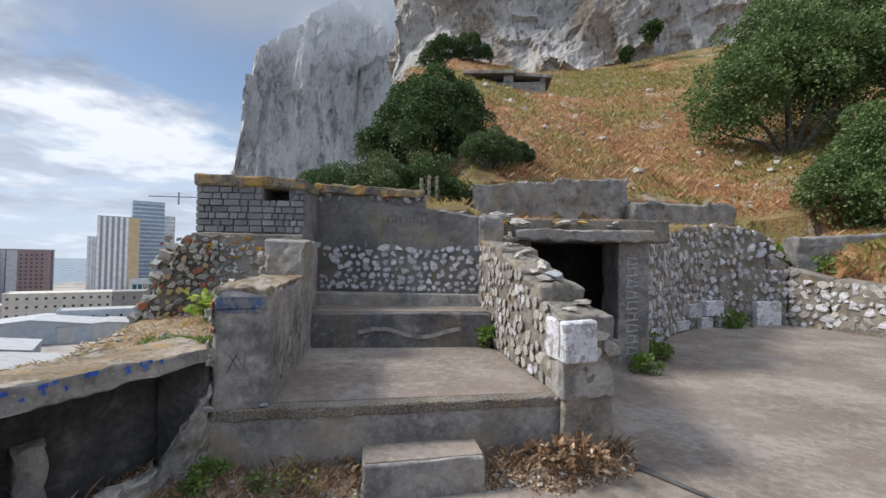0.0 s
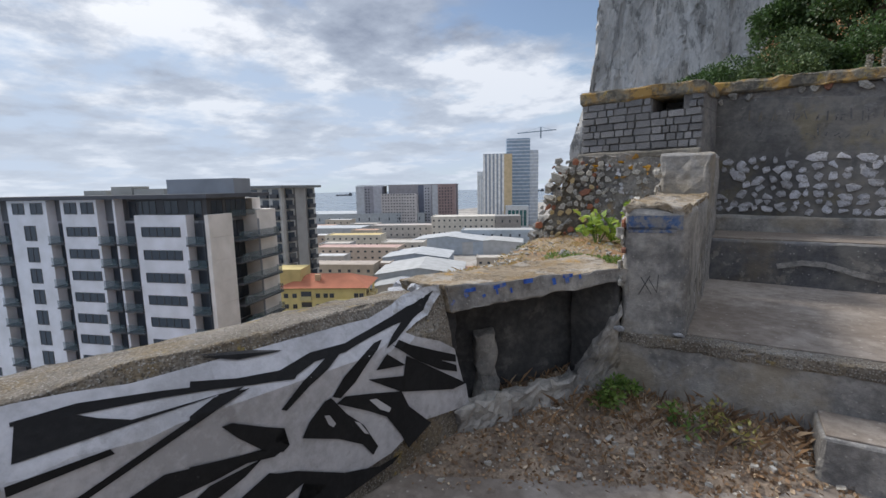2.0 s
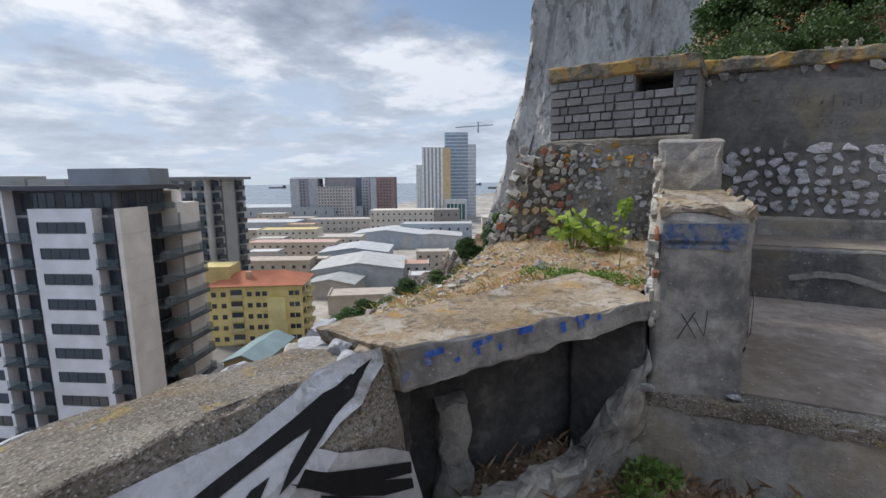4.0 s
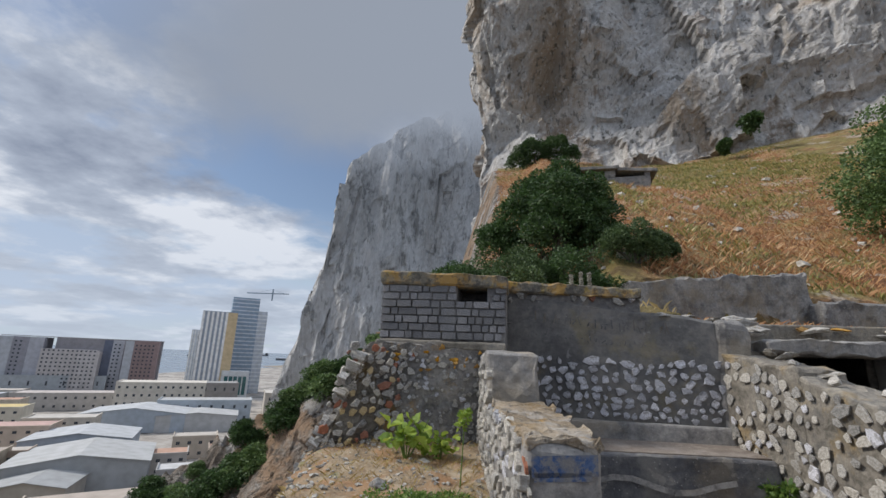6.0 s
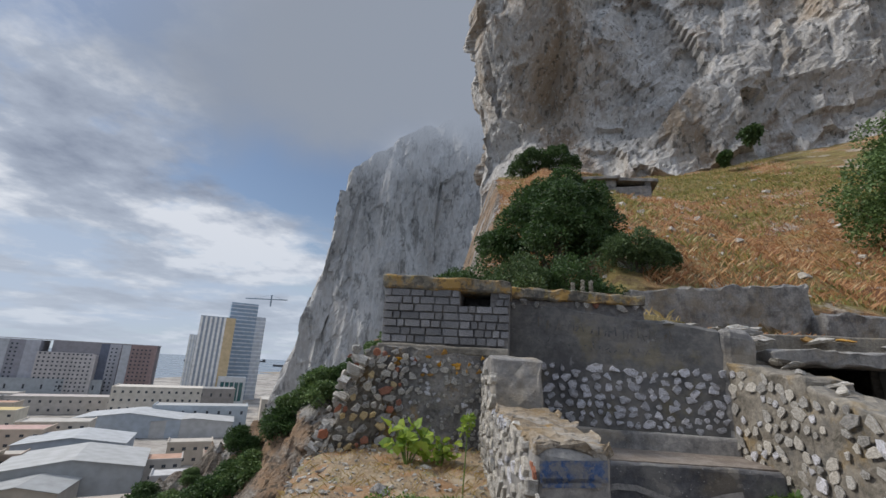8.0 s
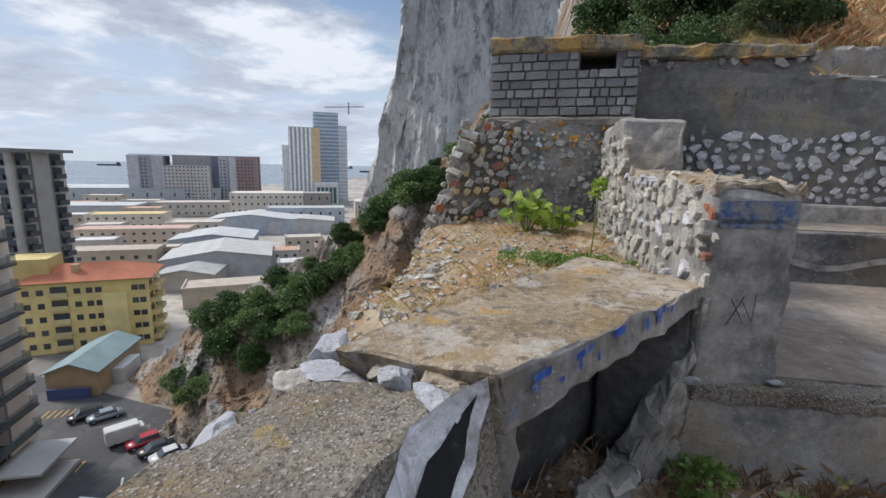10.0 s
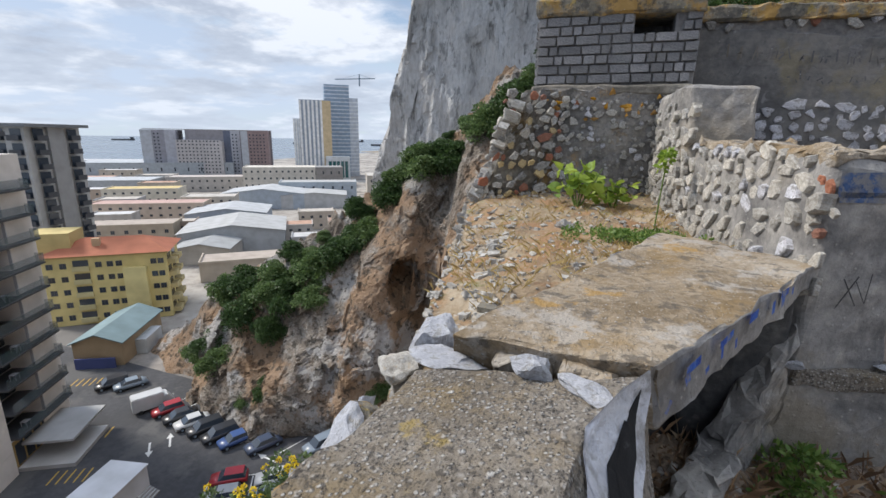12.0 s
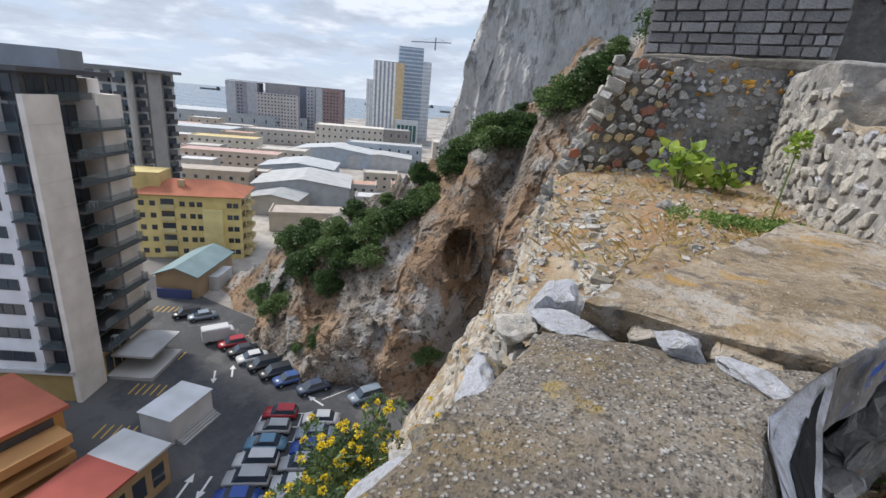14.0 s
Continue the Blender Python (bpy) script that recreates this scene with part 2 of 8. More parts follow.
M_WHITE = material("whitewashed_stone", [(0.47, 0.47, 0.50), (0.63, 0.63, 0.67), (0.72, 0.72, 0.75)], 3.0, 0.85, 0.7, 7, [("noise", 2.2, 0.54, 0.62, (0.27, 0.26, 0.26), 0.75), ("noise", 9, 0.57, 0.66, (0.20, 0.19, 0.19), 0.6)], vary=0.22)
M_LIME = material("pale_limestone", [(0.296, 0.270, 0.234), (0.449, 0.423, 0.377), (0.575, 0.558, 0.522)], 6.0, 0.9, 0.6, 6, [("noise", 9, 0.60, 0.70, (0.36, 0.24, 0.09), 0.4), ("noise", 15, 0.60, 0.70, (0.18, 0.17, 0.16), 0.6)], vary=0.25)
M_GREYST = material("grey_fieldstone", [(0.216, 0.205, 0.189), (0.346, 0.335, 0.313), (0.497, 0.486, 0.464)], 6.0, 0.9, 0.6, 6, [("noise", 7, 0.62, 0.70, LICHEN, 0.5)], vary=0.3)
M_WHITEP = material("thick_white_paint", [(0.42, 0.43, 0.47), (0.54, 0.55, 0.59), (0.64, 0.65, 0.68)], 5.0, 0.7, 0.8, 8, [("noise", 9, 0.57, 0.66, (0.26, 0.25, 0.235), 0.7), ("noise", 4, 0.62, 0.70, (0.36, 0.30, 0.20), 0.5)])
M_REDB = material("red_brick", [(0.216, 0.080, 0.048), (0.304, 0.128, 0.080), (0.384, 0.192, 0.128)], 12, 0.9, 0.5, 5, vary=0.2)
M_YELB = material("ochre_stone", [(0.36, 0.26, 0.13), (0.48, 0.37, 0.2), (0.55, 0.46, 0.3)], 12, 0.9, 0.5, 5, vary=0.2)
M_BLOCK = material("grey_concrete_brick", [(0.135, 0.135, 0.145), (0.205, 0.205, 0.215), (0.295, 0.29, 0.285)], 9, 0.9, 0.5, 6, [("noise", 14, 0.62, 0.70, (0.33, 0.32, 0.30), 0.5)], vary=0.28)
M_SILVER = material("silver_grey_paint", [(0.348, 0.348, 0.367), (0.444, 0.444, 0.474), (0.522, 0.522, 0.550)], 2.6, 0.55, 0.35, 10, [("noise", 6, 0.62, 0.70, (0.24, 0.235, 0.24), 0.6), ("noise", 2.2, 0.62, 0.70, (0.62, 0.62, 0.65), 0.5)])
M_BLACK = material("black_spray_paint", [(0.004, 0.004, 0.005), (0.007, 0.007, 0.008), (0.013, 0.013, 0.014)], 4, 0.95, 0.25, 9, [("noise", 16, 0.70, 0.75, (0.10, 0.10, 0.105), 0.3)])
M_BLUE = material("faded_blue_paint", [(0.02, 0.05, 0.14), (0.04, 0.09, 0.22), (0.09, 0.14, 0.26)], 10, 0.8, 0.3, 6, [("noise", 9, 0.46, 0.60, (0.20, 0.195, 0.19), 0.9), ("noise", 34, 0.52, 0.60, (0.22, 0.215, 0.21), 0.8)])
M_BRBLUE = material("bright_blue_paint", [(0.01, 0.05, 0.30), (0.02, 0.09, 0.42), (0.05, 0.15, 0.5)], 20, 0.6, 0.3, 6, [("noise", 26, 0.60, 0.68, (0.25, 0.25, 0.24), 0.7)])
M_DIRT = material("brown_litter_soil", [(0.12, 0.088, 0.066), (0.22, 0.166, 0.12), (0.36, 0.275, 0.20)], 5, 0.95, 0.9, 9, [("pebble", 40, 0.10, 0.2, (0.36, 0.31, 0.25), 0.7)])
M_LEDGE = material("dry_earth_ledge", [(0.17, 0.12, 0.075), (0.28, 0.21, 0.13), (0.38, 0.31, 0.22)], 4, 0.95, 0.9, 9, [("noise", 3, 0.52, 0.62, (0.30, 0.16, 0.07), 0.7), ("pebble", 26, 0.12, 0.24, (0.48, 0.45, 0.41), 0.7), ("noise", 5, 0.62, 0.7, (0.14, 0.16, 0.05), 0.6)])
M_SLOPE = material("dry_hillside", [(0.22, 0.10, 0.045), (0.38, 0.20, 0.09), (0.50, 0.33, 0.18)], 0.8, 0.95, 1.0, 12, [("noise", 0.13, 0.52, 0.60, (0.17, 0.165, 0.05), 0.7), ("noise", 0.7, 0.56, 0.64, (0.30, 0.26, 0.08), 0.6), ("noise", 0.45, 0.60, 0.66, (0.50, 0.45, 0.39), 0.7), ("noise", 2.6, 0.57, 0.66, (0.10, 0.06, 0.03), 0.7)], bump_dist=0.2)
M_CLIFF = material("pale_limestone_cliff", [(0.36, 0.34, 0.315), (0.52, 0.50, 0.475), (0.68, 0.67, 0.65)], 0.16, 0.9, 1.0, 14, [("noise", 0.055, 0.54, 0.62, (0.36, 0.27, 0.18), 0.7), ("noise", 0.16, 0.58, 0.65, (0.22, 0.155, 0.10), 0.7), ("noise", 1.3, 0.60, 0.66, (0.11, 0.105, 0.09), 0.75), ("noise", 2.2, 0.60, 0.68, (0.68, 0.67, 0.65), 0.6), ("pebble", 0.9, 0.06, 0.19, (0.09, 0.09, 0.07), 0.75)], bump_dist=0.6, stretch=(1, 1, 0.6))
M_FARCLIFF = material("grey_limestone_face", [(0.42, 0.42, 0.42), (0.60, 0.60, 0.595), (0.76, 0.755, 0.75)], 0.07, 0.9, 1.0, 12, [("noise", 0.035, 0.54, 0.64, (0.32, 0.295, 0.27), 0.55), ("noise", 0.22, 0.57, 0.64, (0.18, 0.18, 0.175), 0.7), ("noise", 0.7, 0.55, 0.64, (0.66, 0.66, 0.655), 0.6)], bump_dist=2.5, stretch=(1, 1, 0.34))
M_SPUR = material("brown_rock_spur", [(0.15, 0.115, 0.085), (0.28, 0.235, 0.19), (0.43, 0.395, 0.35)], 0.30, 0.95, 1.0, 11, [("noise", 0.09, 0.50, 0.58, (0.40, 0.25, 0.14), 0.7), ("noise", 0.13, 0.56, 0.62, (0.48, 0.47, 0.455), 0.8), ("noise", 1.0, 0.57, 0.64, (0.07, 0.06, 0.045), 0.8)], bump_dist=0.7)
M_RUBBLE = material("broken_rubble_slope", [(0.212, 0.169, 0.117), (0.339, 0.296, 0.233), (0.487, 0.454, 0.402)], 4, 0.95, 1.0, 7, [("noise", 3, 0.56, 0.64, (0.20, 0.155, 0.10), 0.7), ("pebble", 14, 0.14, 0.30, (0.50, 0.48, 0.44), 0.85), ("pebble", 34, 0.14, 0.30, (0.46, 0.43, 0.38), 0.8), ("noise", 5, 0.58, 0.66, LICHEN, 0.7), ("noise", 9, 0.57, 0.66, (0.08, 0.065, 0.05), 0.8)])
M_ASPH = material("car_park_asphalt", [(0.045, 0.046, 0.05), (0.060, 0.061, 0.066), (0.08, 0.08, 0.084)], 0.12, 0.9, 0.2, 14, [("noise", 0.08, 0.55, 0.62, (0.11, 0.108, 0.105), 0.7)])
M_CITY = material("city_ground", [(0.230, 0.207, 0.184), (0.333, 0.305, 0.270), (0.425, 0.397, 0.356)], 0.03, 0.95, 0.0, 12, [("noise", 0.05, 0.55, 0.65, (0.12, 0.115, 0.11), 0.8)])
M_SEA = material("hazy_sea", [(0.10, 0.14, 0.18), (0.13, 0.17, 0.21), (0.17, 0.21, 0.25)], 0.004, 0.28, 0.35, 14, bump_dist=1.0, stretch=(1, 2.5, 1))
M_PAINT = tint_material("wall_paint", 0.85)
M_CARP = tint_material("car_paint", 0.35, 0.25)
M_GLASS = glass_material("dark_window_glass", (0.040, 0.052, 0.070))
M_GLASSG = glass_material("greenish_balcony_glass", (0.09, 0.14, 0.16), 0.05)
M_GLASSG.node_tree.nodes["Principled BSDF"].inputs["Alpha"].default_value = 0.28
M_TEAL = glass_material("teal_glazing", (0.015, 0.10, 0.11), 0.1)
M_TYRE = material("black_rubber", [(0.012, 0.012, 0.012), (0.02, 0.02, 0.02)], 10, 0.85, 0.1)
M_DARKG = material("dark_grey_cladding", [(0.05, 0.053, 0.06), (0.07, 0.073, 0.08), (0.09, 0.092, 0.10)], 0.4, 0.6, 0.0, 8)
M_ROADW = material("white_road_paint", [(0.55, 0.55, 0.53), (0.68, 0.68, 0.66)], 1.5, 0.8, 0.0)
M_ROADY = material("yellow_road_paint", [(0.48, 0.30, 0.05), (0.58, 0.38, 0.08)], 1.5, 0.8, 0.0)
M_BARK = material("grey_brown_bark", [(0.05, 0.04, 0.03), (0.10, 0.085, 0.065), (0.16, 0.14, 0.11)], 8, 0.95, 0.8, 6)
M_STEEL = material("crane_steel", [(0.16, 0.22, 0.28), (0.22, 0.28, 0.34)], 1, 0.6, 0.0)
M_CHALK = material("chalky_white_paint", [(0.40, 0.40, 0.42), (0.55, 0.55, 0.57)], 30, 0.9, 0.2, 6, [("noise", 40, 0.55, 0.65, (0.18, 0.18, 0.18), 0.7)])
# painted shade for hollow and bunker room; also crack and black marks
M_SHADE_MARK = material("shade_and_mark_grey", [(0.035, 0.035, 0.037), (0.06, 0.059, 0.06), (0.10, 0.097, 0.092)], 2.5, 0.95, 0.5, 9, [("noise", 5, 0.62, 0.70, (0.17, 0.165, 0.155), 0.6)])
M_ORANGE = material("bright_orange_lichen", [(0.30, 0.14, 0.02), (0.46, 0.23, 0.03), (0.52, 0.36, 0.12)], 9, 0.95, 0.6, 6, vary=0.2)
# near-black that stands for the shade inside an opening
M_VOID = material("shade_dark_interior", [(0.018, 0.018, 0.02), (0.03, 0.03, 0.032), (0.05, 0.048, 0.045)], 2, 0.95, 0.4)
L_DARK = leaf_material("dark_evergreen_leaves", (0.025, 0.054, 0.016), (0.074, 0.136, 0.038), 0.272)
L_MID = leaf_material("grey_green_leaves", (0.038, 0.070, 0.026), (0.109, 0.166, 0.058), 0.256)
L_OLIVE = leaf_material("broad_shrub_leaves", (0.048, 0.096, 0.029), (0.160, 0.240, 0.080), 0.320)
L_FIG = leaf_material("bright_young_leaves", (0.14, 0.24, 0.03), (0.34, 0.44, 0.07), 0.35)
L_WEED = leaf_material("weed_leaves", (0.065, 0.143, 0.026), (0.195, 0.286, 0.065), 0.390)
L_DRY = leaf_material("dry_orange_stalks", (0.26, 0.11, 0.045), (0.58, 0.32, 0.14), 0.3, (0.62, 0.50, 0.30))
L_DRYG = leaf_material("yellow_green_scrub", (0.135, 0.149, 0.041), (0.365, 0.338, 0.108), 0.405, (0.459, 0.297, 0.108))
L_LITTER = leaf_material("dead_leaf_litter", (0.12, 0.07, 0.04), (0.36, 0.22, 0.115), 0.16, (0.60, 0.49, 0.35))
L_STRAW = leaf_material("straw_grass", (0.28, 0.19, 0.07), (0.50, 0.38, 0.16), 0.3)
L_YFLOW = leaf_material("yellow_flower_heads", (0.62, 0.44, 0.01), (0.80, 0.62, 0.03), 0.2)
L_PALE = leaf_material("pale_dry_spikes", (0.30, 0.29, 0.25), (0.50, 0.48, 0.43), 0.2)


# ---- builders ----
def mesh_of(name, verts, faces, mat, smooth=False):
    me = bpy.data.meshes.new(name)
    me.from_pydata(verts, [], faces)
    if mat:
        me.materials.append(mat)
    if smooth:
        me.polygons.foreach_set("use_smooth", [True] * len(me.polygons))
    me.update()
    return me


def finish(bm, name, mat, smooth=False):
    me = bpy.data.meshes.new(name)
    bmesh.ops.recalc_face_normals(bm, faces=bm.faces)
    bm.to_mesh(me)
    bm.free()
    if mat:
        me.materials.append(mat)
    if smooth:
        me.polygons.foreach_set("use_smooth", [True] * len(me.polygons))
    return me


def part(name, data, mat, parent, label="", m=None):
    """Links a bmesh or a mesh as one object under a thing or a part."""
    me = data if isinstance(data, bpy.types.Mesh) else finish(data, name, mat)
    ob = new(name, me)
    if parent:
        ob.parent = parent
    if m is not None:
        ob.matrix_basis = m
    if label:
        ob["label"] = label
    return ob


def thing(name, label, category, m=None, group="", kind=""):
    ob = new(name)
    ob.empty_display_size = 0.1
    if m is not None:
        ob.matrix_basis = m
    return tagged(ob, label, category, group, kind)


def box(bm, x0, x1, y0, y1, z0, z1, m=None):
    r = bmesh.ops.create_cube(bm, size=1.0)
    t = Matrix.Translation(((x0 + x1) / 2, (y0 + y1) / 2, (z0 + z1) / 2)) @ Matrix.Diagonal((x1 - x0, y1 - y0, z1 - z0, 1))
    bmesh.ops.transform(bm, matrix=(m @ t) if m is not None else t, verts=r["verts"])
    return r["verts"]


def box_mesh(name, sx, sy, sz, mat, bevel=0.0):
    """A box that stands on its origin, centred in plan."""
    bm = bmesh.new()
    box(bm, -sx / 2, sx / 2, -sy / 2, sy / 2, 0, sz)
    if bevel:
        bmesh.ops.bevel(bm, geom=bm.edges[:], offset=bevel, segments=1, affect="EDGES", profile=0.7)
    return finish(bm, name, mat)


def fbm(p, octaves=4, gain=0.5):
    v, a, f = 0.0, 1.0, 1.0
    for _ in range(octaves):
        v += a * noise.noise(p * f)
        a *= gain
        f *= 2.03
    return v


def steps(length, r, seg):
    n = max(1, round((length - 2 * r) / seg))
    s = [0, r * 0.4, r] + [r + (length - 2 * r) * i / n for i in range(1, n)] + [length - r, length - r * 0.4, length]
    return [v / length for v in s]


def hexa(c, r=0.02, seg=0.1, amp=0.008, freq=5.0, chips=0.0):
    """A weathered block: eight corners (four below, four above, same order), rounded edges, an uneven face and chipped arrises."""
    c = [Vector(p) for p in c]
    la = ((c[1] - c[0]).length + (c[2] - c[3]).length) / 2
    lb = ((c[3] - c[0]).length + (c[2] - c[1]).length) / 2
    lc = ((c[4] - c[0]).length + (c[6] - c[2]).length) / 2
    r = min(r, la * 0.3, lb * 0.3, lc * 0.3)
    ls = (la, lb, lc)
    grids = [steps(length, r, seg) for length in ls]

    def place(u, v, w):
        q = []
        over = []
        for t, length in zip((u, v, w), ls):
            p = (t - 0.5) * length
            k = max(-(length / 2 - r), min(length / 2 - r, p))
            q.append(k)
            over.append(p - k)
        d = Vector(over)
        edge = sum(1 for o in over if abs(o) > r * 0.5) >= 2
        if d.length > 1e-9:
            d = d.normalized() * min(d.length, r) if sum(abs(o) > 1e-9 for o in over) < 2 else d.normalized() * r * max(abs(o) for o in over) / r
        u, v, w = ((q[i] + d[i]) / ls[i] + 0.5 for i in range(3))
        low = (c[0] * (1 - u) + c[1] * u) * (1 - v) + (c[3] * (1 - u) + c[2] * u) * v
        top = (c[4] * (1 - u) + c[5] * u) * (1 - v) + (c[7] * (1 - u) + c[6] * u) * v
        p = low * (1 - w) + top * w
        k = amp * (1.0 + (chips if edge else 0.0))
        return p + k * Vector((fbm(p * freq, 3), fbm(p * freq + Vector((7, 3, 1)), 3), fbm(p * freq + Vector((1, 9, 4)), 3)))

    ids, verts, faces = {}, [], []

    def vid(u, v, w):
        key = (round(u, 6), round(v, 6), round(w, 6))
        if key not in ids:
            ids[key] = len(verts)
            verts.append(place(u, v, w))
        return ids[key]

    ga, gb, gc = grids
    for w in (0, 1):
        for i in range(len(ga) - 1):
            for j in range(len(gb) - 1):
                q = [vid(ga[i], gb[j], w), vid(ga[i + 1], gb[j], w), vid(ga[i + 1], gb[j + 1], w), vid(ga[i], gb[j + 1], w)]
                faces.append(q if w else q[::-1])
    for v in (0, 1):
        for i in range(len(ga) - 1):
            for j in range(len(gc) - 1):
                q = [vid(ga[i], v, gc[j]), vid(ga[i + 1], v, gc[j]), vid(ga[i + 1], v, gc[j + 1]), vid(ga[i], v, gc[j + 1])]
                faces.append(q[::-1] if v else q)
    for u in (0, 1):
        for i in range(len(gb) - 1):
            for j in range(len(gc) - 1):
                q = [vid(u, gb[i], gc[j]), vid(u, gb[i + 1], gc[j]), vid(u, gb[i + 1], gc[j + 1]), vid(u, gb[i], gc[j + 1])]
                faces.append(q if u else q[::-1])
    return verts, faces


def block(name, corners, mat, parent=None, label="", category="", kind="", r=0.02, seg=0.1, amp=0.008, freq=5.0, chips=0.0):
    verts, faces = hexa(corners, r, seg, amp, freq, chips)
    ob = part(name, mesh_of(name, verts, faces, mat), mat, parent)
    return tagged(ob, label, category, "", kind)


def prism4(a, b, c, d, z0, z1):
    """Corners of an upright block over four plan points; z0 and z1 one number or four."""
    z0 = z0 if isinstance(z0, tuple) else (z0,) * 4
    z1 = z1 if isinstance(z1, tuple) else (z1,) * 4
    return [(*p, z) for p, z in zip((a, b, c, d), z0)] + [(*p, z) for p, z in zip((a, b, c, d), z1)]


def sheet(name, nu, nv, f, mat, smooth=True):
    verts = [f(i / nu, j / nv) for j in range(nv + 1) for i in range(nu + 1)]
    faces = [(j * (nu + 1) + i, j * (nu + 1) + i + 1, (j + 1) * (nu + 1) + i + 1, (j + 1) * (nu + 1) + i) for j in range(nv) for i in range(nu)]
    return mesh_of(name, verts, faces, mat, smooth)


def rock_mesh(name, seed, mat, flat=0.55):
    """An angular stone about one metre across."""
    rnd = random.Random(seed)
    bm = bmesh.new()
    bmesh.ops.create_icosphere(bm, subdivisions=3, radius=0.5)
    cuts = [(Vector((rnd.uniform(-1, 1), rnd.uniform(-1, 1), rnd.uniform(-1, 1))).normalized(), rnd.uniform(0.19, 0.40)) for _ in range(15)]
    for v in bm.verts:
        for nrm, d in cuts:
            k = v.co.dot(nrm)
            if k > d:
                v.co -= nrm * (k - d)
        v.co += 0.06 * Vector((fbm(v.co * 5 + Vector((seed, 0, 0)), 2), fbm(v.co * 5 + Vector((0, seed, 0)), 2), fbm(v.co * 5 + Vector((0, 0, seed)), 2)))
        v.co.z *= flat
    return finish(bm, name, mat)


def face_stone(name, seed, mat):
    """A stone set in mortar: an uneven many-sided cushion about 1 x 1 that stands proud along +z."""
    rnd = random.Random(seed)
    n = rnd.choice((5, 6, 6, 7, 8))
    a0 = rnd.uniform(0, 6)
    ring = [(a0 + (i + rnd.uniform(-0.34, 0.34)) * 2 * math.pi / n, rnd.uniform(0.36, 0.60)) for i in range(n)]
    verts = [(r * math.cos(a), r * math.sin(a), -0.25) for a, r in ring]
    verts += [(0.97 * r * math.cos(a), 0.97 * r * math.sin(a), rnd.uniform(0.06, 0.14)) for a, r in ring]
    verts += [(0.84 * r * math.cos(a), 0.84 * r * math.sin(a), rnd.uniform(0.12, 0.22)) for a, r in ring]
    verts.append((rnd.uniform(-0.2, 0.2), rnd.uniform(-0.2, 0.2), rnd.uniform(0.13, 0.24)))
    faces = [(k + i, k + (i + 1) % n, k + n + (i + 1) % n, k + n + i) for k in (0, n) for i in range(n)]
    faces += [(2 * n + i, 2 * n + (i + 1) % n, 3 * n) for i in range(n)]
    return mesh_of(name, verts, faces, mat)


def leaf_cloud(name, spots, count, size, mat, seed=0, droop=0.3, long=1.6):
    """Leaves scattered over the shells of many clumps (x, y, z, radius): one mesh of small bent blades."""
    rng = np.random.default_rng(seed)
    spots = np.array(spots, float)
    weight = spots[:, 3] ** 2
    pick = rng.choice(len(spots), count, p=weight / weight.sum())
    d = rng.normal(size=(count, 3))
    d /= np.linalg.norm(d, axis=1)[:, None]
    d[:, 2] = np.where(rng.random(count) < 0.72, np.abs(d[:, 2]), d[:, 2])
    p = spots[pick, :3] + d * spots[pick, 3:4] * (0.70 + 0.42 * rng.random((count, 1)) ** 0.7)
    t = rng.normal(size=(count, 3)) * 0.7 + d
    t[:, 2] -= droop
    t /= np.linalg.norm(t, axis=1)[:, None]
    s = np.cross(t, rng.normal(size=(count, 3)))
    s /= np.linalg.norm(s, axis=1)[:, None] + 1e-9
    k = size * (0.6 + 0.8 * rng.random((count, 1)))
    v = np.stack([p, p + t * k * long * 0.5 - s * k * 0.5, p + t * k * long, p + t * k * long * 0.5 + s * k * 0.5], 1).reshape(-1, 3)
    f = np.arange(count * 4).reshape(-1, 4)
    me = bpy.data.meshes.new(name)
    me.from_pydata(v.tolist(), [], f.tolist())
    me.materials.append(mat)
    return me


def blades(name, roots, height, width, mat, seed=0, lean=0.5):
    """Grass: bent blades from a list of root points."""
    rng = np.random.default_rng(seed)
    p = np.array(roots, float)
    n = len(p)
    a = rng.random(n) * 6.283
    h = height * (0.45 + 0.9 * rng.random(n))
    out = np.stack([np.cos(a), np.sin(a), np.zeros(n)], 1) * (lean * h * rng.random(n))[:, None]
    side = np.stack([-np.sin(a + 0.6), np.cos(a + 0.6), np.zeros(n)], 1) * (width * (0.6 + 0.8 * rng.random(n)))[:, None]
    up = np.stack([np.zeros(n), np.zeros(n), h], 1)
    v = np.stack([p - side / 2, p + side / 2, p + out * 0.35 + up * 0.6 + side / 3, p + out + up], 1).reshape(-1, 3)
    b = np.arange(n) * 4
    f = np.stack([b, b + 1, b + 2, b + 3], 1)
    me = bpy.data.meshes.new(name)
    me.from_pydata(v.tolist(), [], f.tolist())
    me.materials.append(mat)
    return me


def limb(bm, a, b, r0, r1, sides=6):
    a, b = Vector(a), Vector(b)
    z = (b - a).normalized()
    x = z.orthogonal().normalized()
    y = z.cross(x)
    rings = []
    for p, r in ((a, r0), (b, r1)):
        rings.append([bm.verts.new(p + (x * math.cos(i * 2 * math.pi / sides) + y * math.sin(i * 2 * math.pi / sides)) * r) for i in range(sides)])
    for i in range(sides):
        bm.faces.new((rings[0][i], rings[0][(i + 1) % sides], rings[1][(i + 1) % sides], rings[1][i]))
    bm.faces.new(rings[1])


# ---- land: the hill, the spur over the car park, cliffs, town ground, sea ----
LOT = -36.7


def lerp_table(x, xs, ys):
    return float(np.interp(x, xs, ys))


def wall_line(x):
    return lerp_table(x, (1.7, 2.2, 4.3, 5.2, 6.1, 8.1, 9.6, 10.4, 10.8, 11.3, 11.7), (6.9, 9.4, 9.6, 9.8, 10.7, 11.8, 12.0, 11.2, 9.0, -2.0, -30.0))


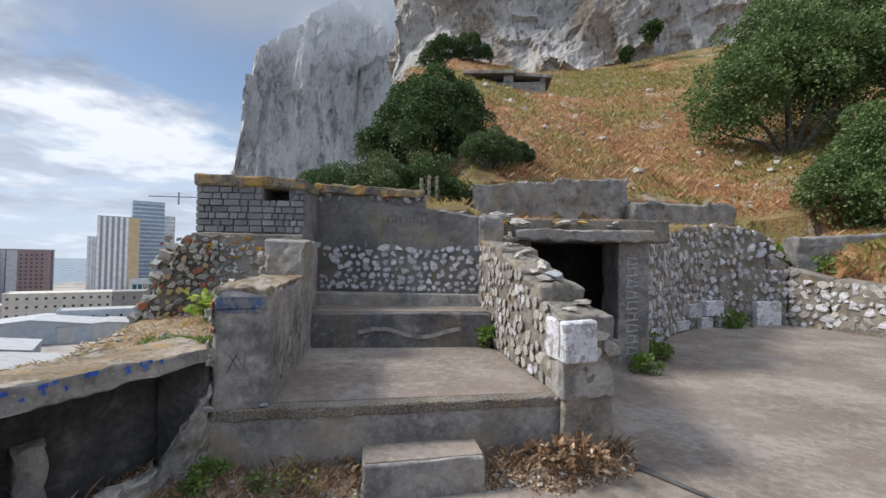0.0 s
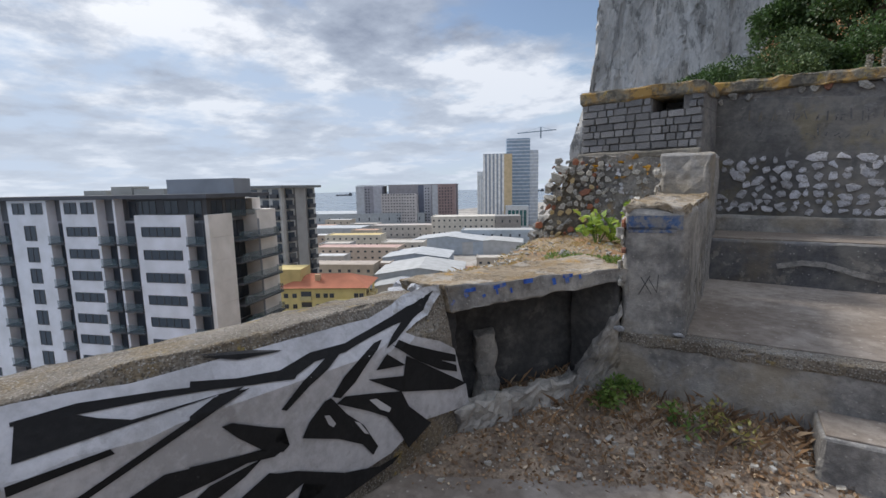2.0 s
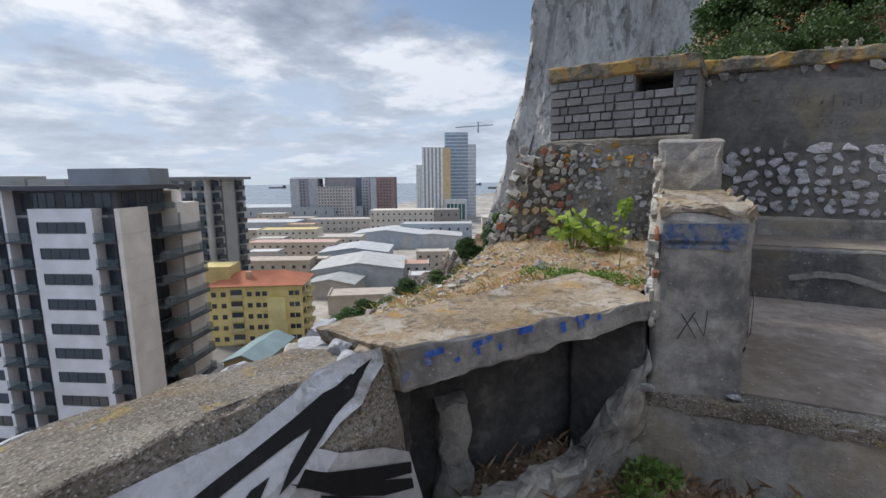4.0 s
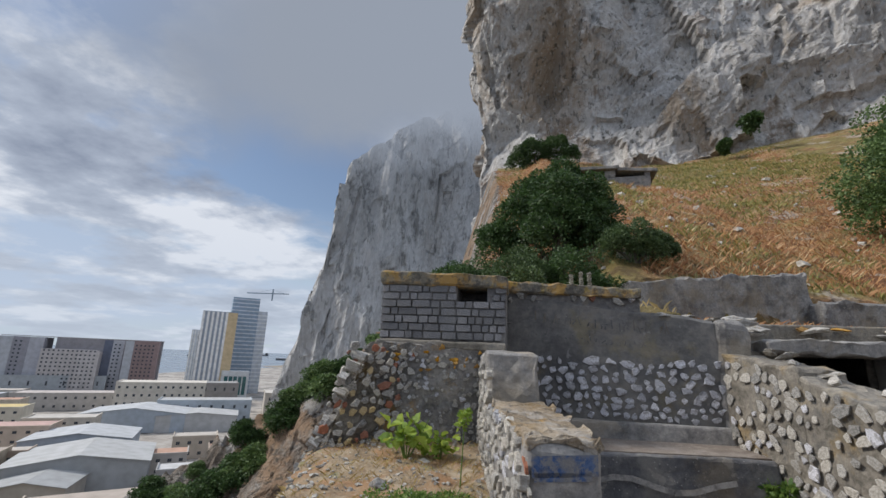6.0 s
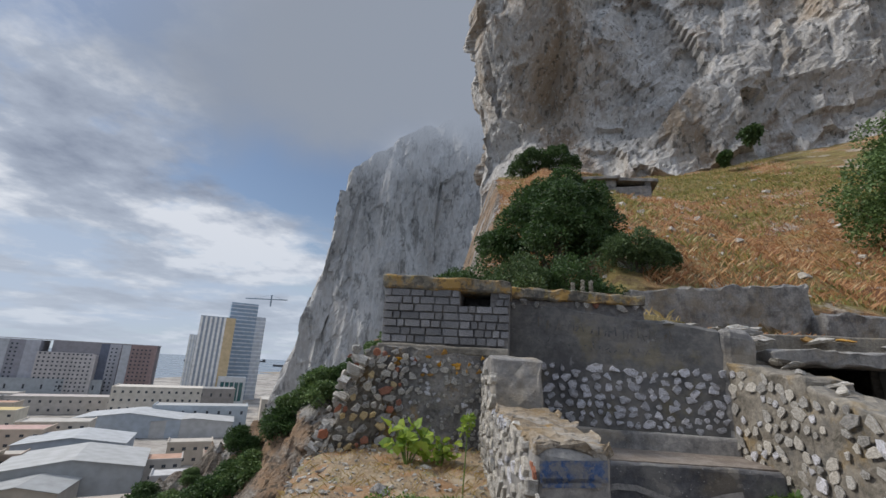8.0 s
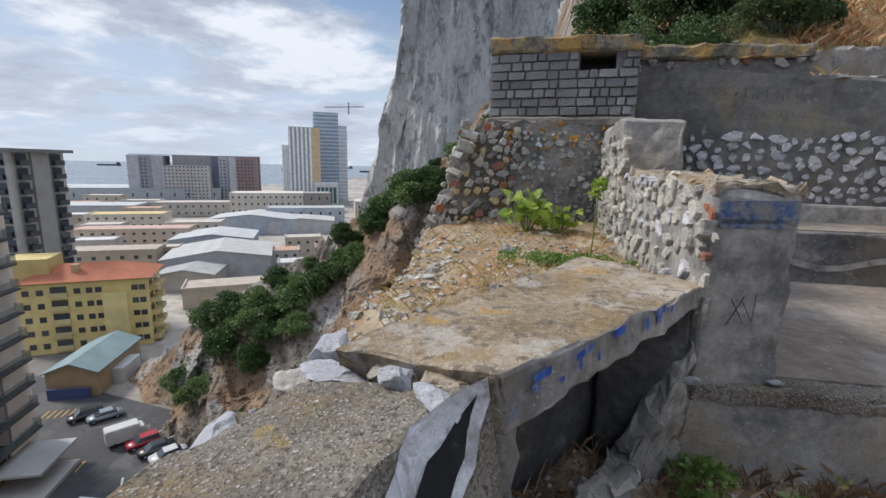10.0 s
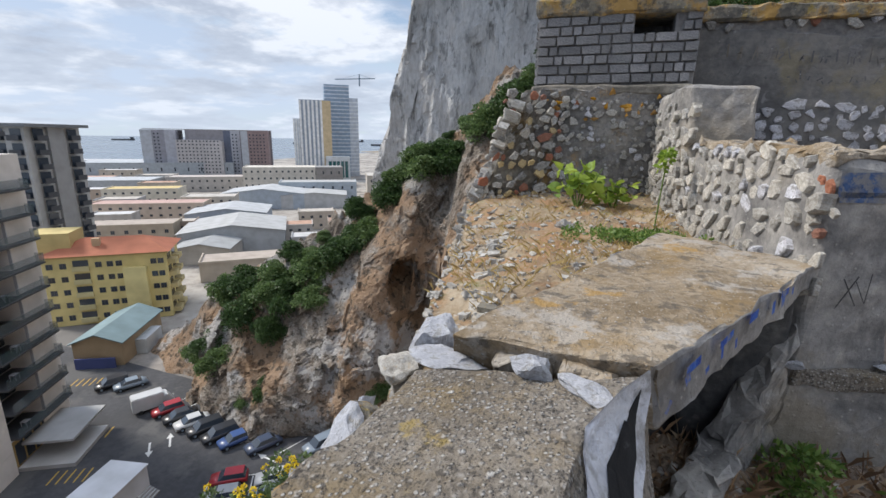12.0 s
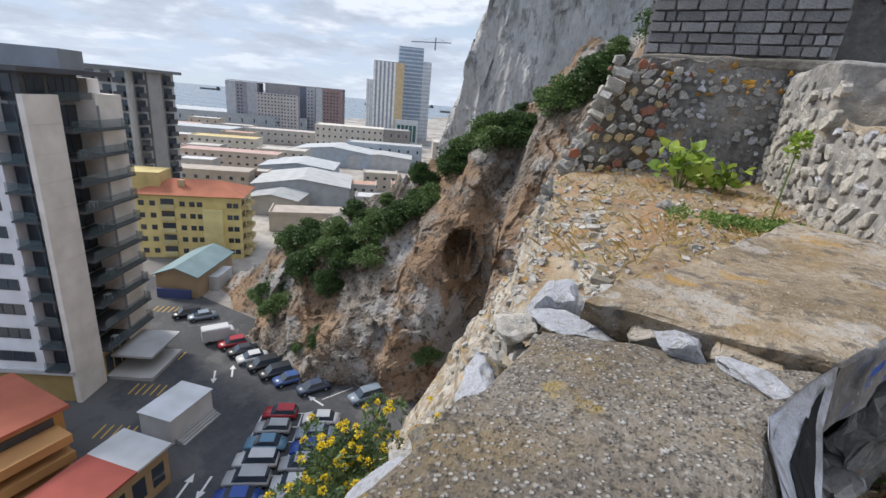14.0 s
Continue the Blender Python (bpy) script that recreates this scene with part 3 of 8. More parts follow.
def hill_wall_line(x):
    return lerp_table(x, (-6, 0.0, 1.6, 2.1, 6.25, 9.5, 20), (13.0, 12.6, 11.9, 11.3, 13.0, 13.6, 15))


def edge_line(y):
    return lerp_table(y, (-30, 3.0, 4.0, 5.6, 6.9, 13, 30, 55), (-1.3, -1.3, -1.5, -1.75, -1.4, -1.6, -1.7, -3.5))


SPUR_X = (-90, -76, -61, -48, -39, -34, -28, -23, -18.5, -11, 0, 12)
SPUR_YC = (57, 56, 55, 56, 60, 63, 65, 66, 66, 65, 64, 64)
SPUR_ZC = (-38, -36, -24.5, -16.5, -10.5, -6.5, -1.8, 2.4, 7.2, 11, 18, 22)
SPUR_YF = (52, 50, 47.5, 41.5, 41.5, 43.5, 46, 47, 47, 46, 46, 46)


def land(x, y):
    d = y - wall_line(x)
    if d < 0:
        z = -0.5
    else:
        hw = hill_wall_line(x)
        up = y - hw
        if up < 0:
            z = lerp_table(x, (9.0, 9.9, 12), (2.15, 1.0, 1.0)) + 0.5 * min(1.0, max(0.0, d) / 3.0)
        else:
            z = lerp_table(x, (0.5, 2.1, 8, 10, 13), (2.75, 3.3, 3.3, 2.4, 2.2)) + 0.585 * up - 0.0012 * up * up
        z += max(0.0, x - 9.0) * 0.22
        z += 0.22 * fbm(Vector((x * 0.35, y * 0.35, 0)), 4) + 0.5 * min(1.0, max(0, up) / 10) * fbm(Vector((x * 0.09, y * 0.09, 3)), 3)
    e = edge_line(y)
    if x < e:
        z -= 3.4 * (e - x) + 0.5 * abs(fbm(Vector((x * 0.5, y * 0.5, 0)), 3))
    yc, zc, yf = (lerp_table(x, SPUR_X, t) for t in (SPUR_YC, SPUR_ZC, SPUR_YF))
    yf += 1.6 * fbm(Vector((x * 0.16, 0, 8)), 3) + 5.5 * math.exp(-((x + 21.8) / 2.2) ** 4)
    if y > yc:
        s = zc - 0.9 * (y - yc)
    else:
        t = max(0.0, (y - yf) / (yc - yf))
        steep = lerp_table(x, (-60, -42, -36, -30, 0), (0.95, 0.9, 0.75, 0.42, 0.36))
        s = LOT - 1.5 + (zc - LOT + 1.5) * t ** steep if y > yf else LOT - 3
    rough = min(1.0, max(0.0, (s - LOT) / 6))
    p = Vector((x * 0.13, y * 0.13, s * 0.1))
    s += rough * (2.2 * fbm(p, 5, 0.6) - 2.0 * abs(fbm(p * 2.3, 4, 0.6)) + 0.7 * fbm(p * 9, 2))
    return max(z, s, LOT - 3)


def spur_face(u, v):
    """The broken rock flank of the spur over the car park, joint-bounded blocks standing proud."""
    x = -60 + 54 * u
    yc, zc, yf = (lerp_table(x, SPUR_X, t) for t in (SPUR_YC, SPUR_ZC, SPUR_YF))
    yf += 1.6 * fbm(Vector((x * 0.16, 0, 8)), 3) + 5.5 * math.exp(-((x + 21.8) / 2.2) ** 4)
    steep = lerp_table(x, (-60, -42, -36, -30, 0), (0.95, 0.9, 0.75, 0.42, 0.36))
    z = LOT - 1.4 + (zc - LOT + 0.4) * v
    t = max(0.0, (z - LOT + 1.5) / (zc - LOT + 1.5)) ** (1 / steep)
    q = Vector((x, yf + (yc - yf) * t, z))
    bump = 1.1 + 1.4 * fbm(q * 0.12, 3) - 1.2 * v * v
    for size, depth in ((6.5, 0.36), (2.6, 0.36), (1.1, 0.30)):
        w0 = Vector((q.x, q.y, q.z * 0.8)) / size + 0.25 * noise.noise_vector(q * (0.7 / size))
        c = noise.voronoi(w0)[1][0]
        k = noise.noise_vector(c * 6.1)
        bump += size * depth * ((w0 - c).dot(k) * 1.1 + 0.35 * k.x)
    return tuple(q + Vector((0.15, -0.85, 0.35)) * bump)


def axis(*runs):
    out = []
    for a, b, step in runs:
        n = round((b - a) / step)
        out += [a + (b - a) * i / n for i in range(n)]
    return out + [runs[-1][1]]


GX = axis((-84, -40, 0.8), (-40, -6, 0.6), (-6, 13, 0.42), (13, 75, 1.6))
GY = axis((-28, 5, 1.5), (5, 17, 0.3), (17, 40, 0.8), (40, 70, 0.5), (70, 84, 1.5))
nx, ny = len(GX), len(GY)
hv = [(x, y, land(x, y)) for y in GY for x in GX]
hf = [(j * nx + i, j * nx + i + 1, (j + 1) * nx + i + 1, (j + 1) * nx + i) for j in range(ny - 1) for i in range(nx - 1)]
# a cave opens in the spur's flank
CAVE, CAVE_R = Vector((-24.4, 51.7, -17.2)), Vector((0.9, 0.43, 0)).normalized()


def in_cave(f):
    c = (Vector(hv[f[0]]) + Vector(hv[f[2]])) / 2 - CAVE
    return c.length < 8 and (c.dot(CAVE_R) / 2.3) ** 2 + (c.z / 3.2) ** 2 < 1


def cave_bowl(u, v):
    a, r = 2 * math.pi * u, 1.25 * v
    q = CAVE + CAVE_R * (2.3 * r * math.cos(a)) + Vector((-0.43, 0.9, 0)) * (6.5 * (1 - 0.55 * r * r) + 1.2 * math.sin(a) * r)
    q.z += 3.2 * r * math.sin(a)
    return q + 0.5 * Vector((fbm(q, 3), fbm(q + Vector((5, 1, 2)), 3), fbm(q + Vector((2, 7, 4)), 3)))


hf = [f for f in hf if not in_cave(f)]
flank = sheet("cliff_spur", 200, 130, spur_face, M_SPUR, False)
bm = bmesh.new()
bm.from_mesh(flank)
bmesh.ops.delete(bm, geom=[f for f in bm.faces if ((f.calc_center_median() - CAVE).dot(CAVE_R) / 2.3) ** 2 + ((f.calc_center_median().z - CAVE.z) / 3.2) ** 2 < 1 and abs(f.calc_center_median().y - CAVE.y) < 9], context="FACES")
bm.to_mesh(flank)
bm.free()
tagged(new("cliff_spur", flank), "broken brown and grey rock flank of the spur", "cliff", "", "structure")
tagged(new("cave", sheet("cave", 40, 16, cave_bowl, M_SPUR, False)), "dark hollow of a cave in the rock spur", "cave", "", "structure")
hill = mesh_of("hillside", hv, hf, M_SLOPE, False)
hill.materials.append(M_SPUR)
index = []
for f in hf:
    x, y = (hv[f[0]][0] + hv[f[2]][0]) / 2, (hv[f[0]][1] + hv[f[2]][1]) / 2
    index.append(1 if x < edge_line(y) + 0.35 else 0)
hill.polygons.foreach_set("material_index", index)
tagged(new("ground_hillside", hill), "dry orange-brown grassy hillside breaking into bare rock", "hillside", "", "structure")

# town ground and sea

def town_f(u, v):
    a = radians(-100 + 130 * u)
    r = (24, 60, 140, 300, 520, 640)[min(5, round(v * 5))]
    if r == 640:
        r = lerp_table(-100 + 130 * u, (-100, -62, -45, -34, -22, 30), (560, 600, 640, 900, 1300, 1500))
    return (r * math.sin(a) - 1, r * math.cos(a), LOT - 0.05)


tagged(new("ground", sheet("ground", 26, 5, town_f, M_CITY)), "pale town ground of streets and yards", "ground", "", "structure")
tagged(new("water", sheet("water", 48, 6, lambda u, v: ((30 + 4900 * v) * math.sin(2 * math.pi * u), (30 + 4900 * v) * math.cos(2 * math.pi * u), LOT - 3.2), M_SEA)), "calm hazy blue-grey sea", "sea", "", "structure")


def poly_at(pts, t):
    lens = [math.dist(pts[i], pts[i + 1]) for i in range(len(pts) - 1)]
    s = t * sum(lens)
    for i, length in enumerate(lens):
        if s <= length or i == len(lens) - 1:
            k = min(1.0, s / length)
            a, b = Vector(pts[i]), Vector(pts[i + 1])
            return a.lerp(b, k), (b - a).normalized()
        s -= length


NEAR_BASE = [(2, 100), (-5.0, 62), (-5.2, 54), (0, 51.5), (10, 50.5), (25, 47.5), (40, 43), (60, 35), (92, 16)]


def near_cliff(u, v):
    p, d = poly_at(NEAR_BASE, u)
    n = Vector((d.y, -d.x))
    # towards the valley and the eye
    x = p.x
    top = lerp_table(x, (-6, -4, 4.7, 13, 25, 45, 92), (55, 59, 69, 77, 88, 100, 94))
    if p.y > 56 and x < 3:
        top = 57 + (p.y - 56) * 0.5
    z0 = 6.0
    w = min(1.0, v / 0.86)
    z = z0 + (top - z0) * w
    lean = -0.22 * (z - 24) if x > 14 else -0.22 * (z - 24) * max(0.0, (x - 2) / 12)
    # overhanging brow over hollows at the corner
    brow = math.exp(-((x - 4) / 10) ** 2)
    lean += brow * (2.6 * math.exp(-((z - 47) / 9) ** 2) - 2.2 * math.exp(-((z - 33) / 7) ** 2))
    cap = max(0.0, (v - 0.86) / 0.14)
    lean -= cap * 16 + max(0.0, w - 0.8) * 10
    z += cap * 5
    q = Vector((p.x, p.y, z))
    bump = 2.6 * fbm(q * 0.055, 4)
    for size, depth in ((9.0, 0.30), (3.4, 0.34), (1.5, 0.30)):
        # broken facets: each joint-bounded block has its own slant and set-back
        w0 = Vector((q.x, q.y, q.z * 0.62)) / size + 0.22 * noise.noise_vector(q * (0.7 / size))
        c = noise.voronoi(w0)[1][0]
        k = noise.noise_vector(c * 7.7)
        bump += size * depth * ((w0 - c).dot(k) * 1.1 + 0.35 * k.x)
    bump -= 4.2 * max(0.0, fbm(Vector((q.x * 1.3, q.y * 1.3, q.z * 0.5)) * 0.11 + Vector((2, 8, 3)), 3) - 0.34) * (1.0 + 0.8 * brow)
    bump += 0.25 * fbm(q * 0.9, 3)
    off = n * (lean + bump)
    return (p.x + off.x, p.y + off.y, z + 0.6 * fbm(q * 0.3, 2))


tagged(new("cliff_near", sheet("cliff_near", 360, 230, near_cliff, M_CLIFF, False)), "towering pale limestone cliff with hollows and rusty streaks", "cliff", "", "structure")
FAR_BASE = [(-40, 480), (-104, 300), (-117, 262), (-121, 238), (-108, 231), (-82, 238), (-40, 255), (60, 285)]


def far_cliff(u, v):
    p, d = poly_at(FAR_BASE, u)
    n = Vector((d.y, -d.x))
    top = lerp_table(p.x, (-122, -118, -113, -110, -104, -60, 60), (97, 102, 101, 105, 120, 160, 210))
    z = -40 + (top + 40) * v
    q = Vector((p.x, p.y, z))
    flute = 9.0 * fbm(Vector((p.x * 0.028, p.y * 0.028, z * 0.005)), 3, 0.5) - 9.0 * abs(fbm(Vector((p.x * 0.06, p.y * 0.06, z * 0.008)), 3, 0.5))
    for size, depth in ((24.0, 0.20), (8.0, 0.34), (3.6, 0.34)):
        w0 = Vector((q.x, q.y, q.z * 0.36)) / size + 0.2 * noise.noise_vector(q * (0.6 / size))
        c = noise.voronoi(w0)[1][0]
        k = noise.noise_vector(c * 5.3)
        flute += size * depth * ((w0 - c).dot(k) * 1.2 + 0.3 * k.x)
    off = n * (flute - 0.10 * (z + 20))
    return (p.x + off.x + 0.06 * z, p.y + off.y, z + 2 * fbm(q * 0.08, 2))


tagged(new("cliff_far", sheet("cliff_far", 330, 190, far_cliff, M_FARCLIFF, False)), "sheer grey limestone rock face rising into cloud", "cliff", "", "structure")


def headland(u, v):
    x = -640 + 560 * u
    h = lerp_table(u, (0, 0.25, 0.5, 0.75, 1.0), (0, 8, 24, 60, 90)) * math.sin(math.pi * min(1.0, v * 1.02))
    return (x, 1000 + 260 * v, LOT - 4 + h * (1 + 0.25 * fbm(Vector((x * 0.01, v * 3, 0)), 4)))


tagged(new("headland", sheet("headland", 60, 14, headland, material("dry_far_hill", [(0.20, 0.17, 0.13), (0.27, 0.23, 0.18), (0.33, 0.29, 0.23)], 0.01, 0.95, 0.0, 10))), "low dry brown headland by the sea", "headland", "", "structure")

# cloud lying on the top of the far rock face
mm = bpy.data.materials.new("drifting_cloud")
mm.use_nodes = True
n, l = mm.node_tree.nodes, mm.node_tree.links
n.remove(n["Principled BSDF"])
em, tr, mx = n.new("ShaderNodeEmission"), n.new("ShaderNodeBsdfTransparent"), n.new("ShaderNodeMixShader")
em.inputs[0].default_value, em.inputs[1].default_value = (0.27, 0.305, 0.37, 1), 1.0
co, sp, nz, ma, mr = n.new("ShaderNodeTexCoord"), n.new("ShaderNodeSeparateXYZ"), n.new("ShaderNodeTexNoise"), n.new("ShaderNodeMath"), n.new("ShaderNodeMapRange")
nz.inputs["Scale"].default_value, nz.inputs["Detail"].default_value = 0.022, 6
l.new(co.outputs["Object"], sp.inputs[0])
l.new(co.outputs["Object"], nz.inputs["Vector"])
ma.operation = "MULTIPLY_ADD"
ma.inputs[1].default_value = 62.0
l.new(nz.outputs["Fac"], ma.inputs[0])
l.new(sp.outputs[2], ma.inputs[2])
mr.interpolation_type = "SMOOTHSTEP"
mr.inputs[1].default_value, mr.inputs[2].default_value = 108.0, 160.0
l.new(ma.outputs[0], mr.inputs[0])
mr2, mu = n.new("ShaderNodeMapRange"), n.new("ShaderNodeMath")
mr2.interpolation_type = "SMOOTHSTEP"
mr2.inputs[1].default_value, mr2.inputs[2].default_value = -206.0, -112.0
l.new(sp.outputs[0], mr2.inputs[0])
mu.operation = "MULTIPLY"
l.new(mr.outputs[0], mu.inputs[0])
l.new(mr2.outputs[0], mu.inputs[1])
l.new(mu.outputs[0], mx.inputs[0])
l.new(tr.outputs[0], mx.inputs[1])
l.new(em.outputs[0], mx.inputs[2])
l.new(mx.outputs[0], n["Material Output"].inputs[0])


def cloud_bank(u, v):
    a = radians(-76 + 100 * u)
    return (208 * math.sin(a), 208 * math.cos(a), 62 + 240 * v)


tagged(new("backdrop_cloud", sheet("backdrop_cloud", 24, 8, cloud_bank, mm)), "grey cloud bank hiding the top of the rock", "cloud", "", "structure")


# ---- the old emplacement: floor, parapet, steps, walls, bunker ----
def floor_f(u, v):
    x, y = -1.0 + 12.6 * u, -20 + 32.2 * v
    z = 0.012 * fbm(Vector((x * 0.7, y * 0.7, 0)), 3) + max(0.0, (y - 2.6)) * 0.012
    z -= 0.5 * max(0.0, y - wall_line(x) - 0.15) if y > 6 else 0
    return (x, y, z)


FLOOR = tagged(new("floor", sheet("floor", 150, 380, floor_f, M_FLOORC)), "worn pale concrete floor with stains and grit", "floor", "", "structure")
# long crack across the floor
bm = bmesh.new()
pts = [(2.45, 4.35), (2.75, 4.0), (3.0, 3.62), (3.4, 3.35), (3.75, 3.0), (4.2, 2.6), (4.6, 2.35), (5.4, 1.7)]
rows = []
for i, (x, y) in enumerate(pts):
    w = 0.024 - 0.0018 * i + 0.008 * math.sin(i * 2.1)
    rows.append((bm.verts.new((x - w, y - w, 0.032)), bm.verts.new((x + w, y + w, 0.032))))
for a, b in zip(rows, rows[1:]):
    bm.faces.new((a[0], b[0], b[1], a[1]))
for v in bm.verts:
    v.co.z = floor_f((v.co.x + 1.0) / 12.6, (v.co.y + 20) / 32.2)[2] + 0.012
part("crack", bm, M_SHADE_MARK, FLOOR, "dark earth-filled crack")

PARAPET = thing("wall_parapet", "concrete parapet wall with silver and black graffiti, pebbly top", "parapet", None, "", "structure")
block("body", [(-0.775, -7, -0.3), (-0.775, 2.06, -0.3), (-1.38, 2.12, -1.2), (-1.46, -7, -1.2), (-0.79, -7, 0.675), (-0.79, 2.06, 0.685), (-1.375, 2.12, 0.70), (-1.41, -7, 0.69)], M_PEBBLE, PARAPET, r=0.02, seg=0.12, amp=0.010, freq=4)
block("sloped_top", [(-0.785, -7, 0.66), (-0.785, 2.06, 0.67), (-1.375, 2.12, 0.60), (-1.41, -7, 0.60), (-0.865, -7, 0.845), (-0.95, 2.06, 0.865), (-1.36, 2.12, 0.80), (-1.40, -7, 0.79)], M_PEBBLE, PARAPET, r=0.02, seg=0.09, amp=0.012, freq=4, chips=1.2)
block("end", [(-0.775, 2.04, -0.3), (-0.765, 2.74, -0.3), (-1.34, 2.74, -1.2), (-1.38, 2.08, -1.2), (-0.79, 2.04, 0.685), (-0.765, 2.65, 0.705), (-1.31, 2.68, 0.70), (-1.375, 2.08, 0.70)], M_PEBBLE, PARAPET, r=0.02, seg=0.08, amp=0.012, freq=5)
block("tip", [(-0.773, 2.40, 0.66), (-0.763, 2.65, 0.69), (-1.31, 2.66, 0.60), (-1.34, 2.38, 0.60), (-0.927, 2.40, 0.871), (-0.80, 2.61, 0.892), (-1.29, 2.63, 0.80), (-1.33, 2.38, 0.80)], M_PEBBLE, PARAPET, r=0.015, seg=0.05, amp=0.010, freq=6, chips=0.6)
block("end_top", [(-0.785, 2.04, 0.67), (-0.773, 2.42, 0.685), (-1.34, 2.42, 0.60), (-1.375, 2.08, 0.60), (-0.95, 2.04, 0.865), (-0.925, 2.42, 0.872), (-1.325, 2.42, 0.80), (-1.36, 2.08, 0.80)], M_PEBBLE, PARAPET, r=0.02, seg=0.05, amp=0.012, freq=6, chips=1.0)
SLAB = thing("wall_slab", "broken thick concrete slab capping a hollow, blue paint on its edge", "slab", None, "", "structure")
slab_ob = block("slab", [(-0.765, 2.65, 0.765), (-0.165, 3.65, 0.845), (-0.62, 4.02, 0.80), (-1.24, 2.74, 0.78), (-0.785, 2.625, 0.905), (-0.175, 3.64, 0.925), (-0.66, 4.04, 0.915), (-1.22, 2.69, 0.885)], M_SLAB, SLAB, r=0.010, seg=0.03, amp=0.012, freq=6, chips=0.7)
slab_ob.data.materials.append(M_CONC)
for p in slab_ob.data.polygons:
    p.material_index = 1 if p.normal.x > 0.35 else 0
for cs in ([(-1.12, 2.66, 0.79), (-0.99, 2.645, 0.79), (-0.97, 2.74, 0.79), (-1.12, 2.76, 0.79), (-1.12, 2.66, 0.85), (-0.99, 2.645, 0.855), (-0.97, 2.74, 0.86), (-1.12, 2.76, 0.855)], [(-0.97, 2.63, 0.79), (-0.86, 2.61, 0.79), (-0.84, 2.72, 0.79), (-0.96, 2.74, 0.79), (-0.97, 2.63, 0.875), (-0.86, 2.61, 0.87), (-0.84, 2.72, 0.88), (-0.96, 2.74, 0.88)]):
    block("broken_edge", cs, M_SLAB, SLAB, "loosened lower piece of the slab", r=0.012, seg=0.03, amp=0.012, freq=14, chips=1.5)
# hollow under the slab, its shade put into the walls' dark colour
HOLLOW = thing("wall_hollow", "dark broken hollow with crumbling back wall under the slab", "alcove", None, "", "structure")
block("back_wall", prism4((-1.14, 2.74), (-0.46, 3.84), (-0.60, 4.00), (-1.22, 2.86), -0.4, (0.70, 0.78, 0.72, 0.58)), M_SHADE_MARK, HOLLOW, seg=0.08, amp=0.02, freq=6)
block("side_wall", prism4((-0.55, 3.62), (-0.23, 3.60), (-0.25, 3.9), (-0.58, 3.95), -0.3, 0.86), M_SHADE_MARK, HOLLOW, seg=0.08, amp=0.015, freq=6)
block("end_wall", prism4((-0.80, 2.66), (-0.80, 2.735), (-1.12, 2.84), (-1.16, 2.72), -0.3, (0.76, 0.76, 0.66, 0.66)), M_SHADE_MARK, HOLLOW, seg=0.07, amp=0.025, freq=8)
block("stub", prism4((-0.90, 3.02), (-0.80, 3.12), (-0.87, 3.18), (-0.98, 3.08), -0.1, 0.52), M_CONC, HOLLOW, "", r=0.03, seg=0.05, amp=0.03, freq=9)
block("curb", [(-0.74, 2.66, -0.2), (-0.34, 3.52, -0.2), (-0.44, 3.58, -0.2), (-0.86, 2.72, -0.2), (-0.74, 2.66, 0.20), (-0.34, 3.52, 0.24), (-0.44, 3.58, 0.22), (-0.86, 2.72, 0.19)], M_CONC, HOLLOW, r=0.015, seg=0.03, amp=0.03, freq=13, chips=0.8)
block("wedge", [(-0.44, 3.40, -0.1), (-0.20, 3.61, -0.1), (-0.26, 3.70, -0.1), (-0.50, 3.49, -0.1), (-0.40, 3.44, 0.26), (-0.20, 3.61, 0.70), (-0.26, 3.70, 0.70), (-0.46, 3.53, 0.26)], M_CONC, HOLLOW, r=0.012, seg=0.03, amp=0.028, freq=13, chips=0.8)

# left wall of the steps: two tiers, smooth plaster front and right side, bare rubble on the outer side
STAIRWALL = thing("wall_stair_outer", "stepped masonry wall with plastered end and bare rubble side", "wall", None, "", "structure")
block("lower_tier", prism4((-0.215, 3.605), (0.13, 3.73), (-0.06, 4.98), (-0.44, 4.90), 0.0, (1.31, 1.29, 1.33, 1.34)), M_CONC, STAIRWALL, r=0.05, seg=0.09, amp=0.016, freq=4, chips=0.6)
block("cap", prism4((-0.21, 3.615), (0.12, 3.735), (-0.07, 4.96), (-0.43, 4.88), (1.285, 1.265, 1.305, 1.315), (1.322, 1.302, 1.342, 1.352)), M_SLAB, STAIRWALL, "pebbly lichen-flecked top", r=0.015, seg=0.04, amp=0.018, freq=10, chips=1.5)
block("upper_tier", [(-0.44, 4.86, 0.3), (-0.055, 4.90, 0.3), (-0.20, 5.96, 0.3), (-0.60, 5.96, 0.3), (-0.47, 5.10, 1.68), (-0.10, 5.14, 1.69), (-0.20, 5.96, 1.70), (-0.60, 5.96, 1.70)], M_CONC, STAIRWALL, r=0.04, seg=0.09, amp=0.02, freq=5, chips=0.6)

PLATFORM = thing("steps_platform", "concrete platform with steps and rough dark front edge", "platform", None, "", "structure")
block("landing", [(-0.25, 3.60, -0.3), (2.52, 4.10, -0.3), (1.76, 6.55, -0.3), (-0.60, 6.55, -0.3), (-0.25, 3.60, 0.515), (2.52, 4.10, 0.525), (1.76, 6.55, 0.525), (-0.60, 6.55, 0.515)], M_CONC, PLATFORM, r=0.035, seg=0.09, amp=0.010, freq=6, chips=2.0)
